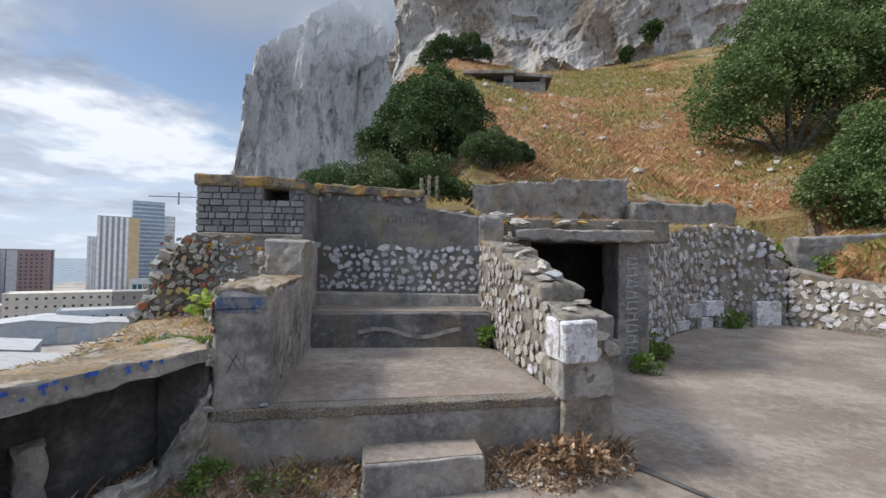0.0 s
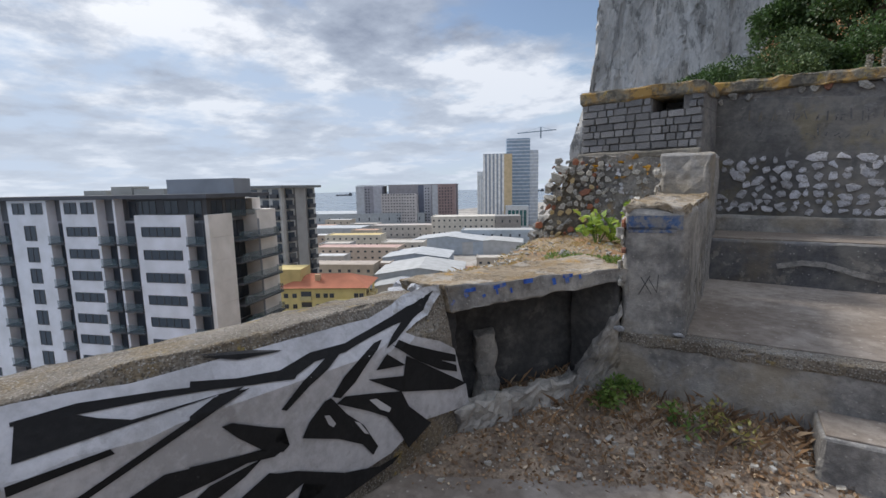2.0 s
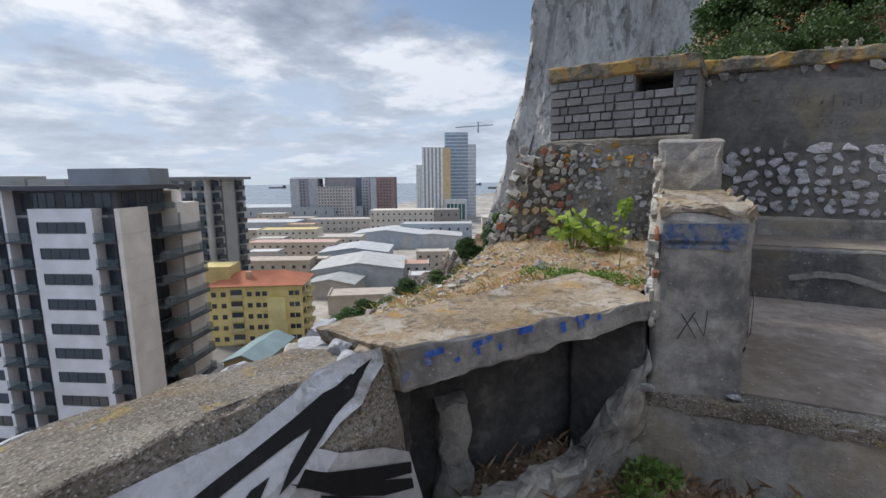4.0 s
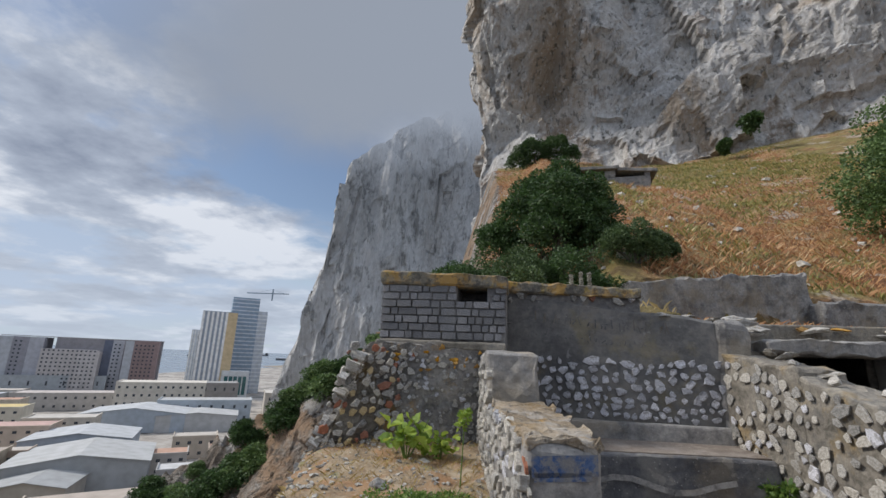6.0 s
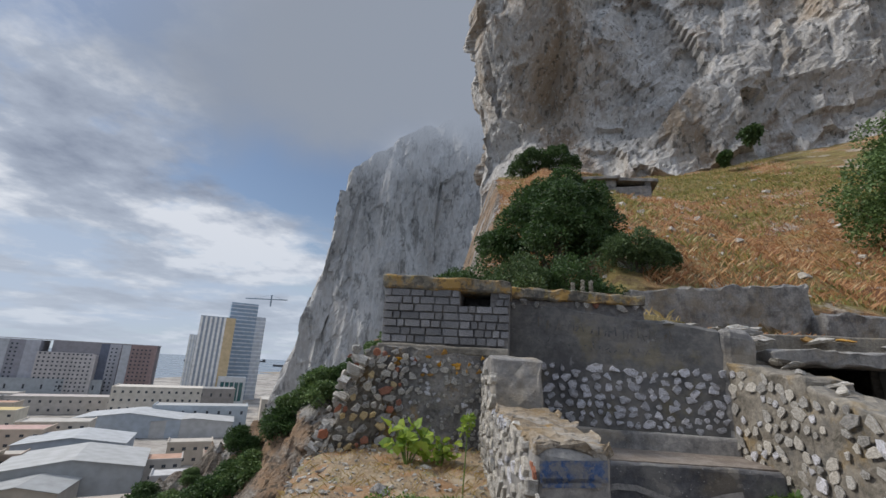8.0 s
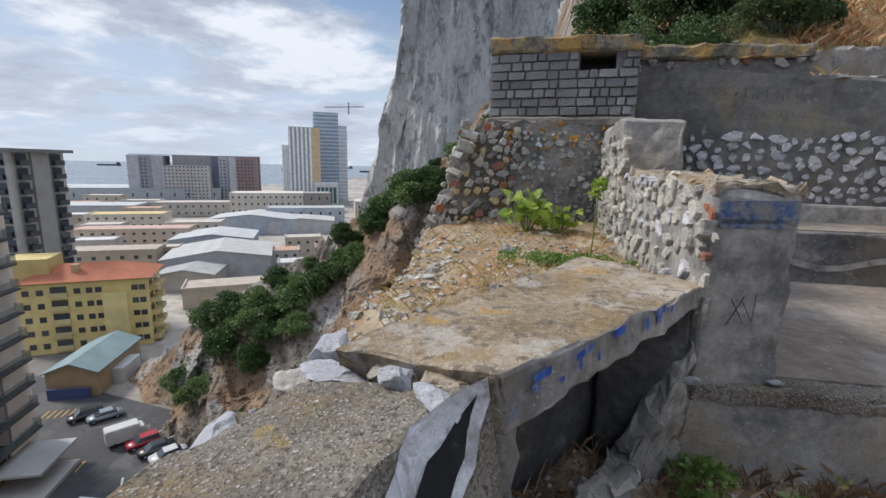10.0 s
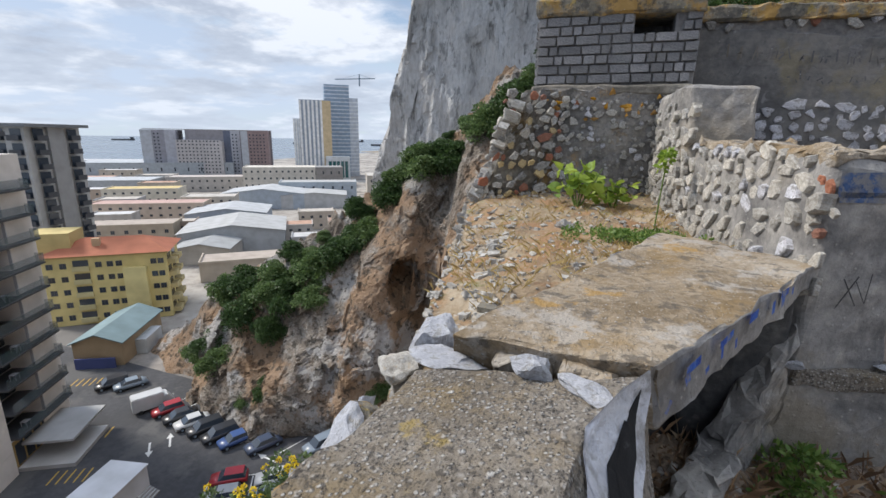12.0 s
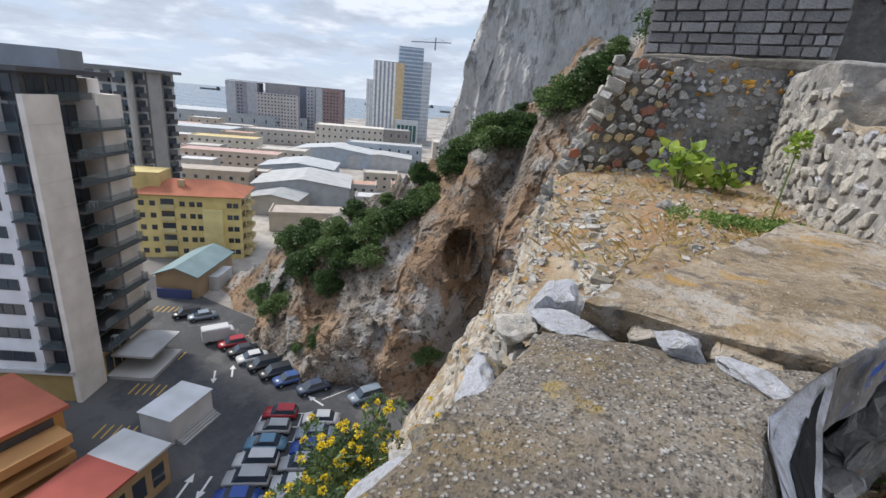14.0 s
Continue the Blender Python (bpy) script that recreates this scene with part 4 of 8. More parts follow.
block("front_lip", [(-0.20, 3.598, 0.455), (2.50, 4.088, 0.465), (2.48, 4.21, 0.465), (-0.22, 3.72, 0.455), (-0.20, 3.598, 0.527), (2.50, 4.088, 0.537), (2.48, 4.21, 0.537), (-0.22, 3.72, 0.527)], M_PEBBLE, PLATFORM, "crumbled pebbly front edge", r=0.012, seg=0.035, amp=0.006, freq=14, chips=1.0)
block("paving", [(0.12, 3.80, 0.50), (2.12, 4.12, 0.50), (1.80, 5.84, 0.50), (-0.18, 5.66, 0.50), (0.12, 3.80, 0.530), (2.12, 4.12, 0.540), (1.80, 5.84, 0.540), (-0.18, 5.66, 0.530)], M_FLOORC, PLATFORM, r=0.004, seg=0.12, amp=0.003)
# bench body in a darker grey than its top
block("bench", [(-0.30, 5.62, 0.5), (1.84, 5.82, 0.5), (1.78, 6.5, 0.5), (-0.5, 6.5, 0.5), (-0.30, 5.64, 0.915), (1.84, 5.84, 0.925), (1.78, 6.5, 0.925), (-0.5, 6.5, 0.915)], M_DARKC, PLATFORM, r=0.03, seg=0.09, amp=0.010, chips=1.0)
block("bench_top", [(-0.30, 5.68, 0.90), (1.80, 5.88, 0.91), (1.78, 6.42, 0.91), (-0.45, 6.42, 0.90), (-0.30, 5.68, 0.925), (1.80, 5.88, 0.935), (1.78, 6.42, 0.935), (-0.45, 6.42, 0.925)], M_FLOORC, PLATFORM, r=0.004, seg=0.14, amp=0.003)
block("upper_step", [(-0.5, 6.37, 0.9), (1.78, 6.40, 0.9), (1.78, 6.6, 0.9), (-0.5, 6.6, 0.9), (-0.5, 6.38, 1.085), (1.78, 6.41, 1.085), (1.78, 6.6, 1.085), (-0.5, 6.6, 1.085)], M_CONC, PLATFORM, r=0.025, seg=0.1, amp=0.009, chips=1.0)
tagged(block("loose_step", [(0.785, 3.50, -0.05), (1.56, 3.67, -0.05), (1.50, 4.0, -0.05), (0.73, 3.83, -0.05), (0.785, 3.50, 0.25), (1.56, 3.67, 0.25), (1.50, 4.0, 0.255), (0.73, 3.83, 0.255)], M_CONC, None, r=0.018, seg=0.07, amp=0.006, chips=1.5), "single cast concrete step block in front of the platform", "step")
block("tread", [(0.80, 3.52, 0.24), (1.545, 3.685, 0.24), (1.49, 3.985, 0.245), (0.745, 3.82, 0.245), (0.80, 3.52, 0.2585), (1.545, 3.685, 0.2585), (1.49, 3.985, 0.2635), (0.745, 3.82, 0.2635)], M_FLOORC, bpy.data.objects["loose_step"], r=0.006, seg=0.12, amp=0.002)

BACKWALL = thing("wall_back", "grey plastered back wall with whitewashed stones below", "wall", None, "", "structure")
block("plaster", prism4((-0.60, 6.50), (1.74, 6.50), (1.74, 6.98), (-0.60, 6.98), 0.0, (2.33, 2.10, 2.10, 2.33)), M_PLASTER, BACKWALL, r=0.03, seg=0.10, amp=0.014, freq=3, chips=1.0)
block("bedding", prism4((-0.58, 6.51), (1.02, 6.51), (1.02, 6.96), (-0.58, 6.96), 2.0, (2.36, 2.32, 2.32, 2.36)), M_MORTAR_D, BACKWALL, r=0.02, seg=0.07, amp=0.02, freq=8, chips=1.0)
block("coping", prism4((-0.40, 6.455), (1.02, 6.455), (1.02, 6.98), (-0.40, 6.98), (2.345, 2.30, 2.30, 2.345), (2.475, 2.40, 2.40, 2.475)), M_LICHEN, BACKWALL, "lichen-crusted coping", r=0.02, seg=0.08, amp=0.014, freq=7, chips=1.5)
block("shoulder", prism4((1.69, 6.46), (2.05, 6.50), (2.05, 6.95), (1.69, 6.95), 0.9, (2.12, 2.10, 2.10, 2.12)), M_CONC, BACKWALL, r=0.10, seg=0.07, amp=0.02, freq=4)
LOWWALL = thing("wall_low", "rough flint-plastered wall with lichen and crumbling rubble corner", "wall", None, "", "structure")
block("face", prism4((-1.56, 5.80), (-0.50, 5.90), (-0.50, 6.3), (-1.62, 6.3), 0.3, (1.755, 1.73, 1.74, 1.76)), M_COB, LOWWALL, r=0.025, seg=0.07, amp=0.018, freq=7, chips=1.5)
block("corner", [(-2.15, 5.50, 0.2), (-1.52, 5.74, 0.2), (-1.5, 6.5, 0.2), (-2.25, 6.6, 0.2), (-1.66, 5.80, 1.72), (-1.48, 5.83, 1.73), (-1.5, 6.5, 1.74), (-1.70, 6.5, 1.70)], M_MORTAR, LOWWALL, r=0.04, seg=0.08, amp=0.05, freq=6)
BRICKWALL = thing("wall_brick", "grey concrete-brick sentry post with lichen-covered roof slab", "wall", None, "", "structure")
for nm, cs in (("core_lower", prism4((-1.60, 5.93), (-0.36, 5.955), (-0.36, 7.0), (-1.60, 7.0), 1.6, 2.165)), ("core_upper", prism4((-1.60, 5.93), (-0.84, 5.94), (-0.84, 7.0), (-1.60, 7.0), 2.16, 2.34)), ("core_pier", prism4((-0.545, 5.945), (-0.36, 5.955), (-0.36, 7.0), (-0.545, 7.0), 2.16, 2.34)), ("core_back", prism4((-0.90, 6.4), (-0.5, 6.4), (-0.5, 7.0), (-0.90, 7.0), 2.16, 2.34))):
    block(nm, cs, M_MORTAR_D, BRICKWALL, r=0.01, seg=0.12, amp=0.006)
block("roof_slab", prism4((-1.635, 5.88), (-0.345, 5.905), (-0.345, 7.05), (-1.635, 7.05), (2.335, 2.30, 2.30, 2.335), (2.475, 2.42, 2.42, 2.475)), M_LICHEN, BRICKWALL, "lichen-covered roof slab", r=0.02, seg=0.07, amp=0.012, freq=7, chips=1.5)
block("ledge", prism4((-1.62, 5.84), (-0.36, 5.88), (-0.36, 6.0), (-1.62, 6.0), 1.70, (1.785, 1.775, 1.785, 1.79)), M_MORTAR, BRICKWALL, r=0.02, seg=0.08, amp=0.012, freq=7)

# right wall of the steps: rubble, broken down in steps
RIGHTWALL = thing("wall_stair_inner", "ruined rubble wall beside the steps with whitewashed stones", "wall", None, "", "structure")
for nm, ya, yb, za, zb in (("length", 3.95, 4.46, 1.13, 1.20), ("length", 4.44, 4.92, 1.33, 1.40), ("length", 4.90, 5.55, 1.44, 1.60), ("length", 5.53, 6.58, 1.66, 1.80)):
    xa, xb = 2.14 - 0.155 * (ya - 3.95), 2.14 - 0.155 * (yb - 3.95)
    block(nm, prism4((xa, ya), (xa + 0.42, ya + 0.15), (xb + 0.42, yb + 0.15), (xb, yb), 0.0, (za, za - 0.02, zb - 0.02, zb)), M_MORTAR, RIGHTWALL, r=0.035, seg=0.07, amp=0.03, freq=6)
block("end_pier", prism4((2.10, 3.93), (2.54, 4.09), (2.52, 4.30), (2.10, 4.18), 0.52, (1.10, 1.12, 1.15, 1.12)), M_CONC, RIGHTWALL, "rendered end pier", r=0.03, seg=0.07, amp=0.015, chips=1.0)

BUNKER = thing("wall_bunker", "low bunker with cracked lintel over a dark doorway", "bunker", None, "", "structure")
block("lintel", prism4((2.22, 6.60), (4.16, 6.88), (4.16, 7.5), (2.22, 7.5), (1.80, 1.80, 1.80, 1.80), (1.93, 1.97, 1.97, 1.95)), M_CONC, BUNKER, "thick cracked concrete lintel", r=0.03, seg=0.08, amp=0.02, freq=5, chips=1.0)
block("pillar", prism4((3.72, 6.98), (4.18, 7.02), (4.18, 7.5), (3.72, 7.5), -0.2, 1.82), M_CONC, BUNKER, "grey plastered pillar with chalked marks", r=0.03, seg=0.09, amp=0.012)
block("jamb", prism4((2.1, 6.75), (2.46, 6.80), (2.46, 7.5), (2.0, 7.5), -0.2, 1.82), M_MORTAR, BUNKER, r=0.03, seg=0.08, amp=0.02)
block("sill", prism4((3.42, 6.9), (3.74, 6.95), (3.74, 7.4), (3.42, 7.4), -0.2, 0.45), M_CONC, BUNKER, r=0.03, seg=0.08, amp=0.015)
# room walls coloured dark to stand for the dimness inside the doorway
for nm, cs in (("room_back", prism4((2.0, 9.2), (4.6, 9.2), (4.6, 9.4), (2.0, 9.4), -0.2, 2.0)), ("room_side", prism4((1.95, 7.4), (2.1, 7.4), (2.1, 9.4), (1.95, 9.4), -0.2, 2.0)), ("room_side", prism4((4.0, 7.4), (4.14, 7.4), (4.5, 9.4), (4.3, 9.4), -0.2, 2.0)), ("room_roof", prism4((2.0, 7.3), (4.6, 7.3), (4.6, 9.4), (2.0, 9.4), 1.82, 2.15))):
    block(nm, cs, M_SHADE_MARK if nm != "room_roof" else M_MORTAR, BUNKER, r=0.02, seg=0.3, amp=0.01)

CURVE = [(4.10, 7.30), (4.95, 8.40), (5.50, 9.2), (6.2, 10.1), (7.2, 10.95), (8.3, 11.4), (9.1, 11.5), (9.55, 11.45), (10.0, 10.8), (10.25, 9.7), (10.5, 8.3), (10.7, 6.0), (10.8, 2.0), (10.8, -4.0)]
CURVE_TOP = [2.02, 2.1, 2.2, 2.3, 2.4, 2.42, 2.3, 1.5, 1.25, 1.15, 1.05, 1.0, 1.0, 1.0]
CURVEWALL = thing("wall_curved", "curved dry-stone retaining wall with pale blocks at its foot", "wall", None, "", "structure")
for (a, b), (za, zb) in zip(zip(CURVE, CURVE[1:]), zip(CURVE_TOP, CURVE_TOP[1:])):
    d = (Vector(b) - Vector(a)).normalized()
    nrm = Vector((-d.y, d.x)) * 0.5
    block("length", prism4(a, b, (b[0] + nrm.x, b[1] + nrm.y), (a[0] + nrm.x, a[1] + nrm.y), -0.2, (za, zb, zb, za)), M_MORTAR, CURVEWALL, r=0.05, seg=0.16, amp=0.045, freq=3)

HILLWALL = thing("wall_hill", "stained concrete retaining wall on the hillside", "wall", None, "", "structure")
block("length", prism4((2.0, 11.15), (6.3, 12.9), (6.2, 13.3), (1.9, 11.6), 2.0, (3.30, 3.85, 3.85, 3.30)), M_CONC, HILLWALL, r=0.05, seg=0.12, amp=0.05, freq=2.4, chips=1.2)
block("length", prism4((6.3, 12.5), (9.6, 13.4), (9.5, 13.8), (6.2, 12.95), 2.0, (3.15, 3.2, 3.2, 3.15)), M_CONC, HILLWALL, r=0.05, seg=0.12, amp=0.05, freq=2.4, chips=1.2)
block("length", prism4((9.9, 11.6), (14, 11.0), (14, 11.6), (10, 12.2), 0.5, (2.2, 2.5, 2.5, 2.2)), M_MORTAR_D, HILLWALL, r=0.05, seg=0.2, amp=0.05, freq=2)

# earth ledge behind the slab and the rubble slope outside
LEDGE = [((-1.34, 2.66), (-0.40, 3.80)), ((-1.52, 3.3), (-0.34, 4.1)), ((-1.66, 4.1), (-0.36, 4.6)), ((-1.95, 5.1), (-0.42, 5.1)), ((-2.2, 5.95), (-0.5, 6.0))]


def ledge_f(u, v):
    k = v * 4
    i = min(3, int(k))
    f = k - i
    a = Vector(LEDGE[i][0]).lerp(Vector(LEDGE[i + 1][0]), f)
    b = Vector(LEDGE[i][1]).lerp(Vector(LEDGE[i + 1][1]), f)
    p = a.lerp(b, u)
    z = lerp_table(v, (0, 0.25, 0.5, 0.8, 1), (0.82, 0.84, 0.78, 0.84, 0.9)) - 0.10 * (1 - u) ** 4
    return (p.x, p.y, z + 0.03 * fbm(Vector((p.x * 5, p.y * 5, 0)), 4))


tagged(new("ground_ledge", sheet("ground_ledge", 40, 70, ledge_f, M_LEDGE)), "dry earth ledge with orange stalks and stones", "ledge", "", "structure")
RIM = [(-1.36, -7), (-1.36, 1.0), (-1.34, 2.2), (-1.26, 2.8), (-1.38, 3.3), (-1.50, 4.1), (-1.78, 5.1), (-2.05, 5.9), (-2.0, 7.2)]


def rubble_f(u, v):
    p, d = poly_at(RIM, u)
    w = v * v
    z = lerp_table(p.y, (-7, 2.4, 3.2, 4.5, 6, 7.5), (0.72, 0.74, 0.78, 0.72, 0.72, 0.9)) - 9.0 * w
    x = p.x + 0.08 - 4.2 * w - 0.12 * math.sin(math.pi * min(1, v * 3))
    q = Vector((x, p.y, z))
    return (x + 0.10 * fbm(q * 3, 4), p.y + 0.08 * fbm(q * 3 + Vector((4, 4, 4)), 3), z + 0.10 * min(1, v * 6) * fbm(q * 4 + Vector((1, 7, 2)), 4))


tagged(new("ground_rubble", sheet("ground_rubble", 150, 60, rubble_f, M_RUBBLE)), "steep broken rubble bank below the parapet", "slope", "", "structure")


# ---- the town below ----
def frame_of(p, q, z=LOT):
    """A pose at p with x along p to q."""
    a = math.degrees(math.atan2(q[1] - p[1], q[0] - p[0]))
    return pose(p[0], p[1], z, 0, 0, a)


def coloured(ob, c):
    ob.color = (*c, 1)
    return ob


def wallbox(name, x0, x1, y0, y1, z0, z1, parent, c, mat=None, label="", bevel=0.0):
    bm = bmesh.new()
    box(bm, x0, x1, y0, y1, z0, z1)
    if bevel:
        bmesh.ops.bevel(bm, geom=bm.edges[:], offset=bevel, segments=1, affect="EDGES")
    return coloured(part(name, bm, mat or M_PAINT, parent, label), c)


def window_set(w, h, name="window", deep=0.18):
    """Shared meshes of a window: dark frame and pane, to be set proud of a wall along -y."""
    bm = bmesh.new()
    for x0, x1, z0, z1 in ((-w / 2, w / 2, 0, 0.07), (-w / 2, w / 2, h - 0.07, h), (-w / 2, -w / 2 + 0.07, 0.07, h - 0.07), (w / 2 - 0.07, w / 2, 0.07, h - 0.07), (-0.04, 0.04, 0.07, h - 0.07)):
        box(bm, x0, x1, -0.06, 0.02, z0, z1)
    fr = finish(bm, name + "_frame", M_DARKG)
    bm = bmesh.new()
    box(bm, -w / 2 + 0.05, w / 2 - 0.05, -0.025, 0.02, 0.05, h - 0.05)
    return fr, finish(bm, name + "_pane", M_GLASS)


def add_window(sets, parent, x, y, z, turn=0):
    f = part("window", sets[0], None, parent, "", pose(x, y, z, 0, 0, turn))
    part("pane", sets[1], None, f)


# white apartment block at the edge of the car park
APT = thing("apartment_building", "white apartment block with dark recessed top floor and glass balconies", "building", frame_of((-58.2, 21.8), (-58.2 - 0.862, 21.8 - 0.506)))
FL, NF, BASE = 3.0, 10, 4.4
white, stone, slate = (0.86, 0.87, 0.93), (0.88, 0.83, 0.78), (0.10, 0.105, 0.12)
TOP = BASE + FL * NF
PANELS = ((3.3, 11.1, 35.2), (13.95, 14.3, 37.3), (16.9, 22.9, 37.3), (25.3, 32.2, 37.3), (35.2, 46.0, 37.3))
BAYS = ((0.6, 3.3), (11.1, 13.95), (14.3, 16.9), (22.9, 25.3), (32.2, 35.2))
wallbox("wall", 2.6, 46, -14.6, -1.3, BASE, TOP, APT, (0.34, 0.36, 0.40), None, "dark recessed wall behind the balconies")
wallbox("podium", 0.4, 46, -14.6, -0.2, 0, BASE - 0.5, APT, (0.42, 0.30, 0.12), None, "ochre ground floor", 0.05)
wallbox("podium_band", 0.2, 46, -14.8, 0.3, BASE - 0.5, BASE, APT, (0.60, 0.60, 0.62), None, "pale band over the ground floor")
wallbox("canopy", -5.0, 0.3, -13.0, -6.0, 2.6, 2.9, APT, (0.45, 0.45, 0.45), None, "grey entrance canopy")
wallbox("terrace", -5.5, 0.3, -12.0, -4.8, 0, 0.5, APT, (0.46, 0.45, 0.44), None, "raised entrance terrace")
for x0, x1, z1 in PANELS:
    wallbox("facade_panel", x0, x1, -1.4, 0.0, BASE, z1, APT, white, None, "white rendered panel")


def strip_window(w, h, lights):
    """A long window: dark frame with mullions, and its pane."""
    bm = bmesh.new()
    box(bm, -w / 2, w / 2, -0.05, 0.04, 0, 0.08)
    box(bm, -w / 2, w / 2, -0.05, 0.04, h - 0.08, h)
    for i in range(lights + 1):
        x = -w / 2 + 0.04 + (w - 0.08) * i / lights
        box(bm, x - 0.05, x + 0.05, -0.06, 0.04, 0.08, h - 0.08)
    fr = finish(bm, "strip_frame", M_DARKG)
    bm = bmesh.new()
    box(bm, -w / 2 + 0.05, w / 2 - 0.05, -0.02, 0.02, 0.05, h - 0.05)
    return fr, finish(bm, "strip_pane", M_GLASS)


STRIP = {(7.2, 5.9): strip_window(5.9, 1.3, 5), (19.8, 4.9): strip_window(4.9, 1.3, 4), (28.6, 2.0): strip_window(2.0, 2.1, 2), (40.5, 5.0): strip_window(5.0, 1.3, 4)}
BAYW = {b: strip_window(b[1] - b[0] - 0.1, 2.6, 2) for b in BAYS}


def bay_balcony(w):
    """A balcony between two panels: dark deck and a glass front."""
    bm = bmesh.new()
    box(bm, -w / 2, w / 2, -0.35, 1.25, -0.2, 0)
    d = finish(bm, "balcony_floor", M_DARKG)
    bm = bmesh.new()
    box(bm, -w / 2 + 0.04, w / 2 - 0.04, -0.30, -0.27, 0.04, 1.05)
    return d, finish(bm, "balcony_glass", M_GLASSG)


BAYB = {b: bay_balcony(b[1] - b[0]) for b in BAYS}
for k in range(NF):
    z = BASE + FL * k
    for (x, w), sets in STRIP.items():
        add_window(sets, APT, x, 0.01, z + (0.35 if w == 2.0 else 1.0), 180)
    for b in BAYS:
        x = (b[0] + b[1]) / 2
        add_window(BAYW[b], APT, x, -1.3, z + 0.1, 180)
        d = part("balcony", BAYB[b][0], None, APT, "", pose(x, 0, z + 0.05, 0, 0, 180))
        part("railing", BAYB[b][1], None, d)
# end face towards the car park
for k in range(12):
    z = 0.0 if k == 0 else 35.2 * k / 12 + 0.02
    wallbox("corner_panel", 0.0, 0.6, -4.4, 0.0, z, 35.2 * (k + 1) / 12, APT, stone, None, "pale stone-clad corner" if k == 0 else "", 0.015)
wallbox("corner_core", 0.6, 3.3, -4.4, -1.36, BASE, TOP, APT, (0.16, 0.18, 0.21))
wallbox("end_pilaster", 0.2, 6, -14.7, -10.0, 0, 35.3, APT, stone, None, "pale stone-clad end")
bm = bmesh.new()
box(bm, -1.3, 1.9, -4.9, 4.6, -0.22, 0)
deck = finish(bm, "deck", M_DARKG)
bm = bmesh.new()
box(bm, -1.26, -1.23, -4.85, 4.5, 0.02, 1.1)
box(bm, -1.23, 0.6, -4.88, -4.85, 0.02, 1.1)
deckglass = finish(bm, "deck_glass", M_GLASSG)
bm = bmesh.new()
box(bm, -0.06, 0.06, -1.2, 1.2, 0.1, 2.5)
slide = finish(bm, "sliding_door", M_GLASS)
bm = bmesh.new()
box(bm, -1.5, 1.5, -0.04, 0.04, 0.1, 2.6)
screen = finish(bm, "screen", M_CHALK)
bm = bmesh.new()
box(bm, -0.35, 0.35, -0.35, 0.35, 0.68, 0.73)
for lx in (-0.28, 0.28):
    for ly in (-0.28, 0.28):
        box(bm, lx - 0.03, lx + 0.03, ly - 0.03, ly + 0.03, 0.0, 0.68)
terrace_table = finish(bm, "table", M_CHALK)
for k in range(NF):
    z = BASE + FL * k + 0.05
    d = part("balcony", deck, None, APT, "", pose(0.5, -9.2, z))
    part("railing", deckglass, None, d)
    for y in (-0.5, 2.0, 4.4):
        part("door", slide, None, d, "", pose(2.05, y, 0))
    part("screen", screen, None, d, "", pose(0.9, -0.85, 0))
    if k % 3 != 1:
        part("table", terrace_table, None, d, "", pose(-0.4, 2.2 - k % 2, 0))
wallbox("penthouse", 1.6, 13.9, -9.6, -1.8, TOP, 37.3, APT, (0.14, 0.145, 0.16), None, "dark set-back top floor")
wallbox("penthouse_rear", 13.9, 46, -12.0, -1.2, TOP, 37.3, APT, (0.16, 0.17, 0.19))
wallbox("penthouse_wall", 2.4, 6, -14.2, -12.2, TOP, 37.0, APT, stone)
wallbox("terrace_glass", 0.4, 0.46, -9.9, -4.5, TOP + 0.3, 35.5, APT, (0, 0, 0), M_GLASSG)
wallbox("roof", -0.4, 47, -12.6, 0.6, 37.3, 37.8, APT, slate, None, "thin overhanging dark roof")
wallbox("plant_room", -0.2, 10.4, -8.5, -5, 37.8, 39.8, APT, (0.30, 0.33, 0.38), None, "grey roof plant room")
for x0, x1, h in ((12.0, 17.0, 38.6), (17.4, 21.0, 39.0), (22.0, 26.0, 38.5)):
    wallbox("plant_unit", x0, x1, -9, -6, 37.8, h, APT, (0.42, 0.42, 0.40))
ws, wb = window_set(2.1, 1.55), window_set(2.2, 2.3, "terrace_door")
for x in (3.4, 7.0, 10.4, 12.6):
    add_window(wb, APT, x, -1.8, TOP + 0.3, 180)
for x in (18.4, 21.2, 27.0, 30.2, 37.0, 41.0):
    add_window(ws, APT, x, 0.0, TOP + 1.0, 180)
for y in (-3.6, -6.4, -8.4):
    add_window(wb, APT, 1.6, y, TOP + 0.3, -90)
for i in range(5):
    wallbox("shop_opening", 0.36, 0.44, -6.4 - 1.5 * i, -5.2 - 1.5 * i, 0.6, 3.2, APT, (0, 0, 0), M_GLASS)

# grey tower block behind it
GRY = thing("apartment_building", "grey high-rise flats with stacked balconies, behind the yellow house", "building", frame_of((-116.5, 62.0), (-116.5 - 0.95, 62.0 - 0.31)))
wallbox("wall", 0.3, 26, -14, 0, 0, 38.6, GRY, (0.52, 0.52, 0.51))
wallbox("end_wall", -0.3, 0.4, -9.0, -5.0, 0, 38.6, GRY, (0.36, 0.36, 0.36))
wallbox("side_block", 12, 17, -0.2, 0.4, 0, 38.6, GRY, (0.44, 0.44, 0.43))
wallbox("roof", -1.4, 27, -15, 1.4, 38.6, 39.3, GRY, (0.20, 0.21, 0.22))
gb = bmesh.new()
box(gb, -0.9, 0.3, -1.3, 1.3, 0, 0.15)
box(gb, -0.9, -0.84, -1.3, 1.3, 0.15, 1.15)
gbal = finish(gb, "balcony", M_DARKG)
